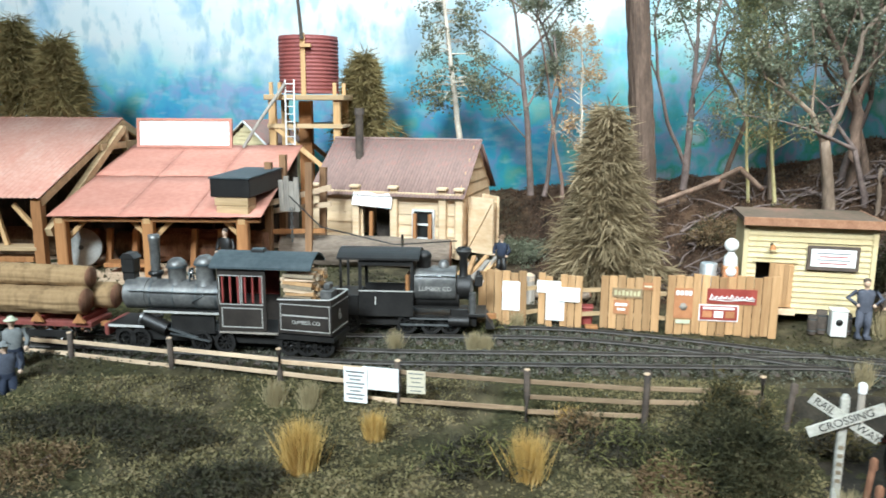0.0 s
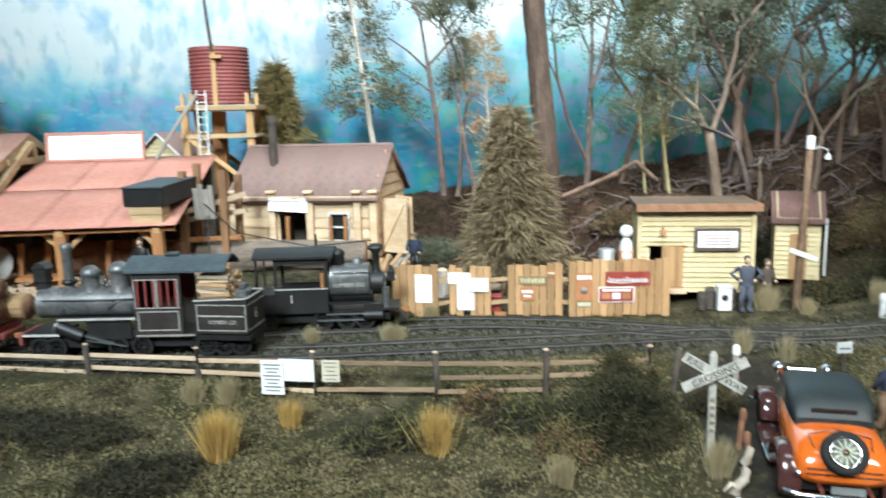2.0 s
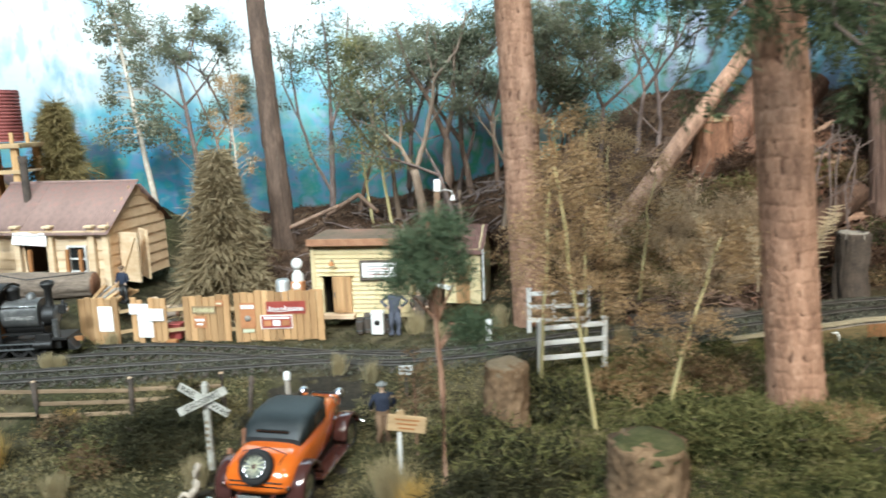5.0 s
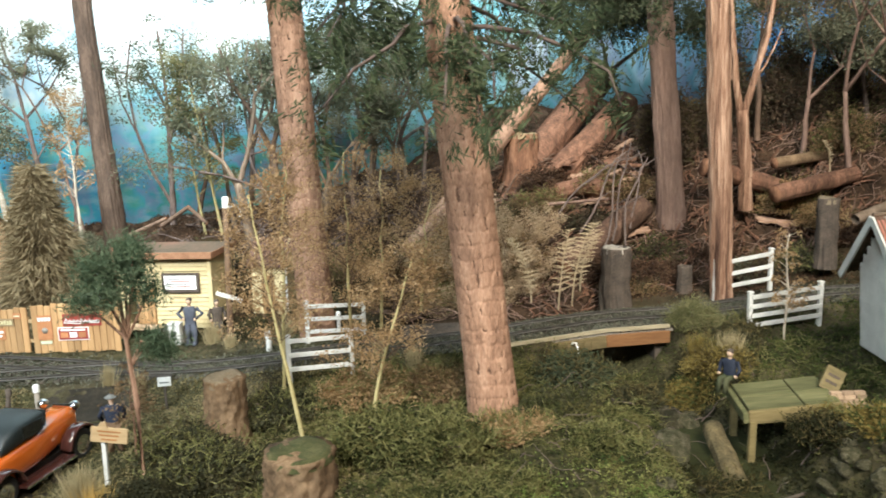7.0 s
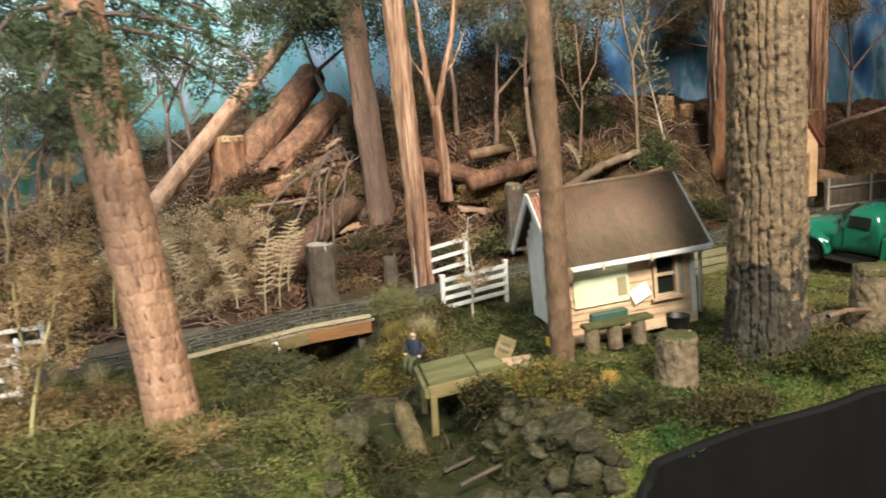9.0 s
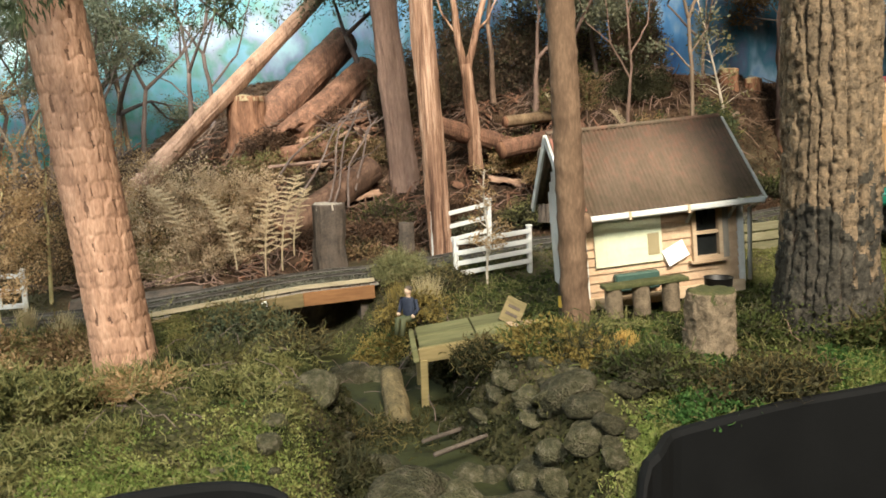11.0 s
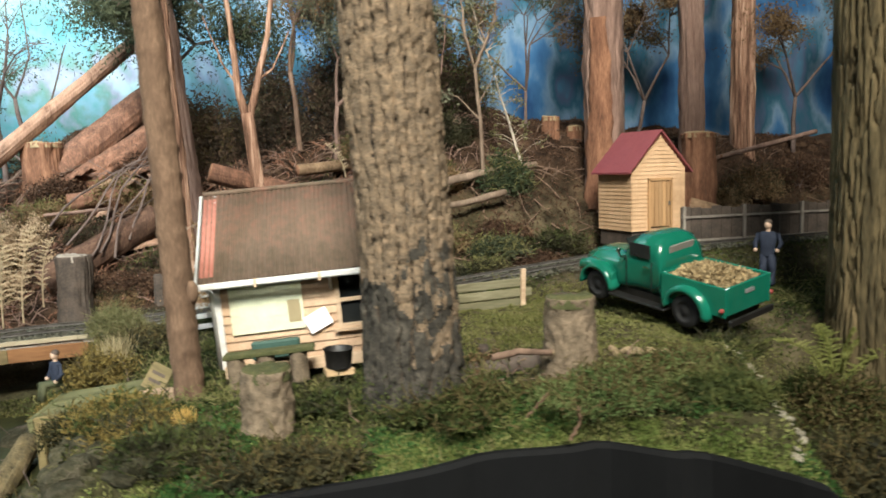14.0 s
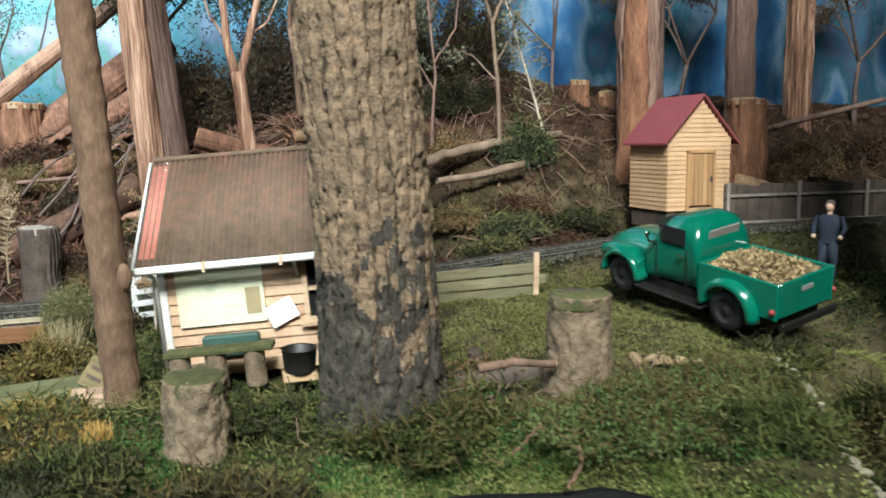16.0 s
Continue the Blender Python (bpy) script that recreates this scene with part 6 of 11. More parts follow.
    part("principal_rafter", G().beam((-0.282, 0.552, 0.052), (-0.282, 0.688, 0.122), 0.005, 0.006), WOODX, g)
    part("collar_tie", G().beam((-0.283, 0.645, 0.108), (-0.283, 0.76, 0.108), 0.004, 0.0055), WOODX, g)
    part("king_post", G().beam((-0.283, 0.695, 0.08), (-0.283, 0.695, 0.124), 0.005, 0.005), WOODX, g)
    for x in (-0.288, -0.36, -0.44):
        part("post", G().beam((x, 0.552, 0.015), (x, 0.552, 0.076), 0.0072, 0.007), RUSTWOOD, g)
        part("brace", G().beam((x - 0.002, 0.556, 0.05), (x - 0.02, 0.556, 0.072), 0.003, 0.003), WOOD, g)
    part("bench_plank", G().box(-0.42, 0.548, 0.039, -0.29, 0.563, 0.042, b=0.0004), WOODX, g)
    part("lower_plank", G().box(-0.42, 0.552, 0.03, -0.295, 0.562, 0.034, b=0.0004), RUSTWOOD, g)
    part("trestle_leg", G().beam((-0.33, 0.556, 0.042), (-0.325, 0.556, 0.072), 0.003, 0.003), WOOD, g)
    part("trestle_leg", G().beam((-0.315, 0.556, 0.042), (-0.322, 0.556, 0.072), 0.003, 0.003), WOOD, g)
    # a small far house
    h = thing("distant_cottage", "small cream weatherboard cottage with a brown gable roof", "house", pose(-0.222, 0.80, 0.06, rz=-24))
    part("wall", G().prism([(0, 0), (0.05, 0), (0.05, 0.045), (0.025, 0.064), (0, 0.045)], 0.0, 0.07, "y"), CREAM, h)
    boards(h, CREAM, 0, 0.05, 0.0, 0.064, 0.004, (), Matrix.Translation((0, -0.0004, 0)), gable=lambda z: 0.025 if z < 0.045 else 0.025 * (0.064 - z) / 0.019)
    for sx, x in ((1, -0.003), (-1, 0.053)):
        part("roof", G().beam((x, -0.004, 0.043), (x, 0.074, 0.043), 0.001, 0.001).prism([(x, 0.0435), (0.025, 0.0665), (0.025, 0.068), (x, 0.045)], -0.004, 0.074), GREYROOF, h)
    part("barge_board", G().beam((-0.003, -0.005, 0.0435), (0.025, -0.005, 0.0668), 0.0025, 0.001), WHITE, h)
    part("barge_board", G().beam((0.053, -0.005, 0.0435), (0.025, -0.005, 0.0668), 0.0025, 0.001), WHITE, h)


sawmill()


def water_tower():
    t = thing("water_tower", "red corrugated water tank on a tall timber stand", "water tower", pose(-0.128, 0.757, 0.03))
    p = [(0.0282, 0.124)]
    for i in range(60):
        z = 0.124 + 0.052 * i / 59
        p.append((0.028 + 0.0006 * math.sin(i * 1.6), z))
    p += [(0.0275, 0.1765), (0.0268, 0.176), (1e-4, 0.1745)]
    part("tank", G().lathe([(1e-4, 0.1235)] + p, 40), TANKRED, t)
    part("stand_deck", G().box(-0.0365, -0.034, 0.1175, 0.0375, 0.034, 0.1225, b=0.0006), WOODX, t)
    for x, y in ((-0.030, -0.027), (0.030, -0.027), (0.030, 0.027), (-0.030, 0.027)):
        part("leg", G().beam((x, y, -0.025), (x, y, 0.118), 0.0068, 0.0068, b=0.0006), WOOD, t)
    for y in (-0.0305, 0.0305):
        part("cross_beam", G().box(-0.034, y - 0.002, 0.092, 0.035, y + 0.002, 0.096), WOODX, t)
        part("brace", G().beam((-0.030, y, 0.095), (0.030, y, 0.045), 0.004, 0.002, (0, 1, 0)), WOOD, t)
    part("lower_deck", G().box(-0.005, -0.03, 0.0925, 0.036, 0.03, 0.0945), GREYWOODX, t)
    part("core_post", G().beam((-0.004, 0, -0.02), (-0.004, 0, 0.117), 0.012, 0.012), RUSTWOOD, t)
    part("gauge_board", G().beam((0.0, -0.0295, 0.122), (0.0, -0.0295, 0.178), 0.0045, 0.0018, b=0.0004), WOOD, t)
    part("gauge_bracket", G().box(-0.002, -0.033, 0.165, 0.008, -0.0285, 0.168), WOOD, t)
    part("mast", G().tube([(0.0, -0.0315, 0.172), (-0.004, -0.031, 0.22), (-0.014, -0.03, 0.32)], 0.0017, 0.0012, 8), DARKWOOD, t)
    for x, y in ((-0.03, -0.03), (-0.022, -0.03), (0.028, -0.026), (0.033, 0.0)):
        part("deck_stub", G().beam((x, y, 0.122), (x, y, 0.1335), 0.0032, 0.0032), WOOD, t)
    ld = part("ladder", G().beam((-0.016, -0.038, 0.06), (-0.016, -0.034, 0.136), 0.0012, 0.0012).beam((-0.008, -0.038, 0.06), (-0.008, -0.034, 0.136), 0.0012, 0.0012), WHITE, t)
    for i in range(11):
        part("rung", G().cyl((-0.016, -0.0378 + 0.00036 * i, 0.064 + 0.0068 * i), (-0.008, -0.0378 + 0.00036 * i, 0.064 + 0.0068 * i), 0.0005, n=6), WHITE, ld)
    part("spout_pipe", G().tube([(-0.05, -0.06, 0.075), (-0.036, -0.05, 0.1), (-0.016, -0.036, 0.132)], 0.0016, 0.0016, 8), GREYWOOD, t)


water_tower()


OLDPOST = surface("old_brown_post", (0.1, 0.055, 0.03), (0.3, 0.165, 0.085), 0.85, scale=110, stretch=(1, 1, 0.12), bump=0.5)


def gantry():
    g = thing("log_crane", "weathered grey timber hoist frame with chains beside the mill", "hoist", pose(-0.115, 0.60, 0.015, rz=-5))
    for x, y, h in ((-0.02, 0, 0.085), (-0.012, 0.012, 0.09), (0.012, 0.0, 0.085), (0.018, 0.02, 0.08)):
        part("post", G().beam((x, y, 0), (x + 0.002, y, h), 0.0052, 0.0052), OLDPOST, g)
    for i, (x, z) in enumerate(((-0.006, 0.058), (-0.002, 0.061), (0.002, 0.057), (0.006, 0.06))):
        part("slab", G().beam((x, -0.006, 0.048), (x, -0.008, z + 0.014), 0.0038, 0.003), GREYWOOD, g)
    part("arm", G().beam((-0.03, -0.004, 0.05), (0.03, 0.004, 0.066), 0.004, 0.004), GREYWOODX, g)
    part("arm", G().beam((-0.03, 0.01, 0.044), (0.028, 0.01, 0.052), 0.004, 0.004), GREYWOODX, g)
    part("cross_rail", G().beam((-0.025, 0.002, 0.03), (0.025, 0.002, 0.032), 0.0035, 0.0035), RUSTWOOD, g)
    part("cable", G().tube([(0.0, -0.008, 0.06), (0.03, -0.03, 0.04), (0.085, -0.03, 0.028), (0.13, -0.02, 0.03)], 0.0005, 0.0005, 5), BLACK, g)
    for k in range(8):
        u = k / 7
        part("chain_link", G().lathe([(0.0012, -0.0004), (0.0016, 0), (0.0012, 0.0004), (0.0009, 0), (0.0012, -0.0004)], 8, pose(0.002, -0.0095, 0.05 - 0.0035 * k, 90, 0, 90 * (k % 2))), STEEL, g)


gantry()


COTTAGEROOF = surface("brown_weathered_iron", (0.085, 0.07, 0.045), (0.25, 0.125, 0.09), 0.75, 0.0, scale=26, bump=0.2, c3=(0.15, 0.105, 0.075), fine=9, vary=0.05, contrast=0.55)


def store_shed():
    """The cream weatherboard store with a skillion roof."""
    W, D, H = 0.0885, 0.05, 0.060
    s = thing("store_shed", "cream weatherboard store with a sliding timber door and rusty flat roof", "shed", pose(0.2062, 0.5165, 0.0085, rz=-13) @ Matrix.Diagonal((0.88, 1, 1, 1)))
    door = (0.008, 0.003, 0.034, 0.034)
    wall_ring(s, W, D, H, (door,), CREAM)
    boards(s, CREAM, 0, W, 0.0, H, 0.0037, (door, (0.043, 0.030, 0.079, 0.047)), Matrix.Translation((0, -0.0002, 0)))
    boards(s, CREAM, 0, D, 0.0, H, 0.0037, (), Matrix.Translation((W, 0, 0)) @ pose(0, 0, 0, rz=90))
    for x in (-0.001, W - 0.0005):
        part("corner_board", G().box(x - 0.0012, -0.002, 0, x + 0.0024, 0.0015, H, b=0.0003), CREAM, s)
    # Black sheet behind the doorway stands for the shade inside.
    part("dark_interior", G().box(0.004, 0.02, 0.0, 0.05, 0.0205, 0.05), BLACK, s)
    d = part("sliding_door", G().box(0.0175, -0.003, 0.004, 0.0345, -0.0016, 0.0335), PALING, s, "plain timber sliding door, half open")
    for i in range(5):
        part("door_plank", G().box(0.0176 + i * 0.0034, -0.0037, 0.0042, 0.0176 + i * 0.0034 + 0.0031, -0.003, 0.0333), PALING, d)
    part("door_handle", G().box(0.0186, -0.0048, 0.017, 0.0194, -0.0037, 0.021), STEEL, d)
    part("door_rail", G().box(0.006, -0.0032, 0.0342, 0.037, -0.0014, 0.0355), CREAM, s)
    part("door_step", G().box(0.006, -0.008, 0.0, 0.037, -0.0005, 0.0032), GREYWOODX, s)
    part("roof", G().prism([(-0.006, 0.0602), (-0.006, 0.0642), (D + 0.004, 0.0635), (D + 0.004, 0.0602)], -0.0035, W + 0.004, "x"), COTTAGEROOF, s)
    part("roof_fascia", G().box(-0.0038, -0.0072, 0.0590, W + 0.0052, -0.0062, 0.0646, b=0.0002), RUSTEDGE, s)
    part("side_fascia", G().box(W + 0.0042, -0.0062, 0.0590, W + 0.0052, D + 0.004, 0.0640, b=0.0002), RUSTEDGE, s)
    lf = part("lamp_bracket", G().tube([(0.0175, -0.0005, 0.0455), (0.0175, -0.004, 0.047), (0.018, -0.0055, 0.0455)], 0.0008, 0.0008, 6), BLACK, s)
    part("lamp_shade", G().lathe([(0.0005, 0.002), (0.0015, 0.0014), (0.0026, -0.0012)], 12, Matrix.Translation((0.018, -0.0058, 0.0445))), RUSTWOOD, lf)
    b = part("notice_board", G().box(0.043, -0.0032, 0.0305, 0.0785, -0.0014, 0.0465), DARKWOOD, s, "dark framed notice board with a white sheet")
    part("sheet", G().box(0.0455, -0.0036, 0.0330, 0.076, -0.0032, 0.0445), PAPER, b)
    for i in range(4):
        part("print_line", G().box(0.049 + 0.002 * (i % 2), -0.00375, 0.0415 - i * 0.0022, 0.0725 - 0.002 * (i % 2), -0.0036, 0.0423 - i * 0.0022), SIGNRED if i % 2 else GREYCLOTH, b)


store_shed()


def small_hut():
    h = thing("trackside_hut", "narrow cream hut with a brown-red corrugated roof among the brush", "hut", pose(0.3125, 0.525, 0.012, rz=-24))
    W, D, E, R = 0.031, 0.032, 0.046, 0.064
    wall_ring(h, W, D, E, (), CREAM)
    boards(h, CREAM, 0, W, 0, E, 0.0036, (), Matrix.Translation((0, -0.0002, 0)))
    part("left_gable", G().prism([(0, E), (D, E), (D / 2, R)], 0, 0.0018, "x"), CREAM, h)
    part("right_gable", G().prism([(0, E), (D, E), (D / 2, R)], W - 0.0018, W, "x"), CREAM, h)
    ang = math.degrees(math.atan2(R - E + 0.004, D / 2 + 0.004))
    sl = math.hypot(R - E + 0.004, D / 2 + 0.004)
    part("front_roof", corrugated(W + 0.006, sl, 0.0026, 0.0004), HUTROOF, h).matrix_basis = pose(-0.003, -0.004, E - 0.004, ang)
    part("rear_roof", corrugated(W + 0.006, sl, 0.0026, 0.0004), HUTROOF, h).matrix_basis = Matrix.Translation((W + 0.003, D + 0.004, E - 0.004)) @ pose(0, 0, 0, rz=180) @ pose(0, 0, 0, ang)
    part("door", G().box(0.01, -0.0016, 0, 0.022, -0.0012, 0.034), PALING, h)
    part("gutter_pipe", G().cyl((W + 0.003, -0.003, 0.004), (W + 0.003, -0.003, E), 0.0009, n=8), WHITE, h)


small_hut()


def cottage():
    W, D, E, R = 0.083, 0.058, 0.050, 0.084
    c = thing("cottage", "small cream weatherboard cottage with a rusty corrugated roof and white trim", "cottage", pose(0.686, 0.214, 0.031, 0, -4.0, -13))
    win = (0.0585, 0.016, 0.0705, 0.040)
    wall_ring(c, W, D, E, (win,), PINKCREAM, roof=R)
    boards(c, PINKCREAM, 0, W, 0.0, E, 0.0044, (win,), Matrix.Translation((0, -0.0002, 0)))
    boards(c, WHITE, 0, D, 0.0, R, 0.0058, (), Matrix.Translation((0, D, 0)) @ pose(0, 0, 0, rz=-90), gable=lambda z: D / 2 if z < E else D / 2 * (R - z) / (R - E), t=0.0003)
    boards(c, PINKCREAM, 0, D, 0.0, R, 0.0044, (), Matrix.Translation((W, 0, 0)) @ pose(0, 0, 0, rz=90), gable=lambda z: D / 2 if z < E else D / 2 * (R - z) / (R - E))
    for x in (0.0, W):
        part("corner_board", G().box(x - 0.0016, -0.002, 0, x + 0.0016, 0.0012, E, b=0.0003), WHITE, c)
    roof_sheets(c, -0.006, W + 0.007, (-0.011, E - 0.0055), (D / 2, R + 0.001), [COTTAGEROOF], 4, 6, 0.0023, 0.00048)
    part("red_roof_patch", corrugated(0.007, 0.05, 0.0023, 0.0003), RUSTROOF, c).matrix_basis = pose(-0.0055, -0.009, E - 0.003, math.degrees(math.atan2(R - E + 0.0065, D / 2 + 0.011)))
    ob = part("rear_roof", corrugated(W + 0.013, 0.0525), COTTAGEROOF, c)
    ob.matrix_basis = Matrix.Translation((W + 0.007, D + 0.011, E - 0.0055)) @ pose(0, 0, 0, rz=180) @ pose(0, 0, 0, math.degrees(math.atan2(R - E + 0.0065, D / 2 + 0.011)))
    part("ridge_cap", G().cyl((-0.006, D / 2, R + 0.0012), (W + 0.007, D / 2, R + 0.0012), 0.0013, n=8), COTTAGEROOF, c)
    gt = part("gutter", G().box(-0.0065, -0.0135, E - 0.0088, W + 0.0075, -0.0105, E - 0.0058, b=0.0006), WHITE, c, "white painted eaves gutter")
    for x in (0.02, 0.05):
        part("gutter_bracket", G().box(x, -0.0142, E - 0.0095, x + 0.0012, -0.0098, E - 0.0055), GREYWOODX, gt)
    part("downpipe", G().tube([(W + 0.005, -0.011, E - 0.008), (W + 0.004, -0.004, E - 0.012), (W + 0.003, -0.003, 0.001)], 0.0011, 0.0011, 8), WHITE, c)
    part("downpipe", G().tube([(-0.003, -0.011, E - 0.008), (-0.002, -0.004, E - 0.012), (-0.002, -0.003, 0.001)], 0.0010, 0.0010, 8), WHITE, c)
    for y0, y1 in ((-0.012, D / 2), (D + 0.012, D / 2)):
        part("barge_board", G().beam((-0.0068, y0, E - 0.008), (-0.0068, y1, R - 0.001), 0.0045, 0.0012, (1, 0, 0)), WHITE, c)
        part("barge_board", G().beam((W + 0.0078, y0, E - 0.008), (W + 0.0078, y1, R - 0.001), 0.0045, 0.0012, (1, 0, 0)), WHITE, c)
    window(c, *win, GREYWOODX, Matrix.Translation((0, -0.001, 0)), (0, 1), w=0.002)
    part("shutter", G().box(win[2] + 0.0025, -0.0025, 0.014, win[2] + 0.0055, -0.0012, 0.041), GREYWOOD, c)
    hood = part("window_hood", G().prism([(-0.010, 0.0415), (-0.0005, 0.0455), (-0.0005, 0.0468), (-0.010, 0.0428)], 0.0535, 0.0785, "x"), COTTAGEROOF, c)
    for x in (0.0548, 0.0772):
        part("hood_bracket", G().beam((x, -0.0085, 0.0415), (x, -0.0008, 0.034), 0.0012, 0.0012), WHITE, hood)
    mp = part("map_sheet", G().box(0.0055, -0.0023, 0.0165, 0.0405, -0.0016, 0.0402), YPAPER, c, "pale printed map sheet on the wall")
    for b in ((0.0115, 0.019, 0.019, 0.036), (0.021, 0.024, 0.031, 0.035), (0.033, 0.02, 0.039, 0.031)):
        part("map_field", G().box(b[0], -0.0025, b[1], b[2], -0.0023, b[3]), F_PALE if b[0] > 0.03 else YPAPER, mp)
    part("loose_note", G().box(-0.006, -0.0004, -0.0045, 0.006, 0, 0.0045, pose(0.047, -0.0028, 0.0195, 0, -24, 0)), PAPER, c, "white note pinned askew")
    part("green_box", G().box(0.014, -0.006, 0.0035, 0.037, -0.0012, 0.0125, b=0.0008), surface("dark_green_paint", (0.02, 0.06, 0.045), (0.05, 0.1, 0.08), 0.5), c, "dark green trough on the wall")
    part("base_board", G().box(0.0, -0.004, -0.004, W, 0.0, 0.0015), GREYWOODX, c)


cottage()


def outhouse():
    W, D, E, R = 0.0475, 0.045, 0.047, 0.073
    o = thing("outhouse", "tall peach weatherboard outhouse with a maroon gable roof", "outhouse", pose(0.9875, 0.322, 0.075, rz=1))
    for nm, m0, w in (("front_wall", Matrix.Identity(4), W), ("back_wall", Matrix.Translation((0, D - 0.0018, 0)), W)):
        part(nm, G().prism([(0, 0), (w, 0), (w, E), (w / 2, R), (0, E)], 0, 0.0018, "y", m0), PEACH, o)
    for x in (0, W - 0.0018):
        part("side_wall", G().box(x, 0.0018, 0, x + 0.0018, D - 0.0018, E), PINKCREAM, o)
    door = (0.0145, 0.0, 0.034, 0.038)
    boards(o, PEACH, 0, W, 0, R, 0.0030, (door,), Matrix.Translation((0, -0.0002, 0)), t=0.0006, gable=lambda z: W / 2 if z < E else W / 2 * (R - z) / (R - E))
    boards(o, PEACH, 0, D, 0, E, 0.0030, (), Matrix.Translation((0, D, 0)) @ pose(0, 0, 0, rz=-90), t=0.0005)
    d = part("door", G().box(0.0155, -0.0012, 0.003, 0.033, -0.0002, 0.037), PALING, o, "narrow plank door with a gap under it")
    for i in range(5):
        part("door_plank", G().box(0.0157 + i * 0.0035, -0.0018, 0.0032, 0.0157 + i * 0.0035 + 0.0031, -0.0012, 0.0368), PALING, d)
    part("latch", G().box(0.0315, -0.0026, 0.019, 0.0328, -0.0018, 0.022), STEEL, d)
    for b in ((0.0135, 0, 0.0152, 0.0395), (0.0333, 0, 0.035, 0.0395), (0.0135, 0.0375, 0.035, 0.0395)):
        part("door_trim", G().box(b[0], -0.0025, b[1], b[2], -0.0008, b[3]), PALING, o)
    part("foundation", G().box(0.001, 0.001, -0.012, W - 0.001, D - 0.001, 0.0), DARKWOOD, o)
    for a, b in (((-0.0045, E - 0.004), (W / 2, R + 0.0012)), ((W + 0.0045, E - 0.004), (W / 2, R + 0.0012))):
        part("roof_slope", G().prism([a, b, (b[0], b[1] + 0.0014), (a[0], a[1] + 0.0014)], -0.004, D + 0.004), MAROON, o)


outhouse()


# ---- engines and wagons ----
def loft(g, stations, n=24, e=3.0, m=None):
    """Rounded box sections along y: (y, half width, bottom, top)."""
    p = []
    for y, w, zb, zt in stations:
        for i in range(n):
            a = 6.283185 * i / n
            ca, sa = math.cos(a), math.sin(a)
            p.append((w * math.copysign(abs(ca) ** (2 / e), ca), y, (zb + zt) / 2 + (zt - zb) / 2 * math.copysign(abs(sa) ** (2 / e), sa)))
    f = [(j * n + i, j * n + (i + 1) % n, j * n + n + (i + 1) % n, j * n + n + i) for j in range(len(stations) - 1) for i in range(n)]
    g.add(p, f, True, m)
    k = len(stations) - 1
    g.add(p[:n], [tuple(range(n))], False, m)
    g.add(p[k * n:], [tuple(range(n))], False, m)
    return g


def arch(g, cx, cy, cz, R, a0, a1, w, t, n=18, tail=0.0):
    """A rounded mudguard: a strip w wide swept about a wheel's axle from angle a0 to a1 (degrees, 0 is forward)."""
    p = []
    prof = [(-0.5, 0.0), (-0.42, 0.7), (-0.2, 1.0), (0.2, 1.0), (0.42, 0.7), (0.5, 0.0), (0.3, -0.2), (-0.3, -0.2)]
    for j in range(n + 1):
        a = math.radians(a0 + (a1 - a0) * j / n)
        k = 1.0 + tail * (j / n) ** 3
        for u, v in prof:
            r = R * k + t * v
            p.append((cx + u * w, cy + r * math.cos(a), cz + r * math.sin(a)))
    m8 = len(prof)
    f = [(j * m8 + i, j * m8 + (i + 1) % m8, j * m8 + m8 + (i + 1) % m8, j * m8 + m8 + i) for j in range(n) for i in range(m8)]
    f += [tuple(range(m8)), tuple(n * m8 + i for i in range(m8))]
    return g.add(p, f, True)


def wheel(parent, x, y, z, r, w, hub=CHROME, side=1, m=None):
    """A tyre with its rim; the axle lies along x."""
    rot = Matrix.Translation((x, y, z)) @ pose(0, 0, 0, 0, 90, 0) if m is None else m
    ty = part("tyre", G().lathe([(r * 0.62, -w / 2), (r * 0.9, -w / 2), (r, -w * 0.3), (r, w * 0.3), (r * 0.9, w / 2), (r * 0.62, w / 2), (r * 0.62, -w / 2)], 24, rot), RUBBER, parent)
    part("rim", G().lathe([(1e-5, side * w * 0.42), (r * 0.2, side * w * 0.42), (r * 0.28, side * w * 0.3), (r * 0.5, side * w * 0.28), (r * 0.62, side * w * 0.48)], 20, rot), hub, ty)
    return ty


def iron_wheel(parent, x, y, z, r, material=BLACK):
    """A spoked iron wheel: rim with a flange, hub and ten spokes."""
    m = Matrix.Translation((x, y, z)) @ pose(0, 0, 0, -90 if y > 0 else 90)
    w = part("wheel", G().lathe([(r * 0.8, -0.0012), (r, -0.0012), (r, 0.0008), (r * 1.12, 0.001), (r * 1.12, 0.0015), (r * 0.8, 0.0015), (r * 0.8, -0.0012)], 22, m, smooth=False), material, parent)
    part("hub", G().lathe([(r * 0.28, 0.001), (r * 0.28, -0.0014), (r * 0.15, -0.0017), (1e-5, -0.0017)], 12, m, smooth=False), material, w)
    sp = G()
    for k in range(10):
        sp.box(-0.0004, r * 0.2, -0.0006, 0.0004, r * 0.84, 0.0004, m @ pose(0, 0, 0, 0, 0, 36 * k))
    part("spokes", sp, material, w)
    return w


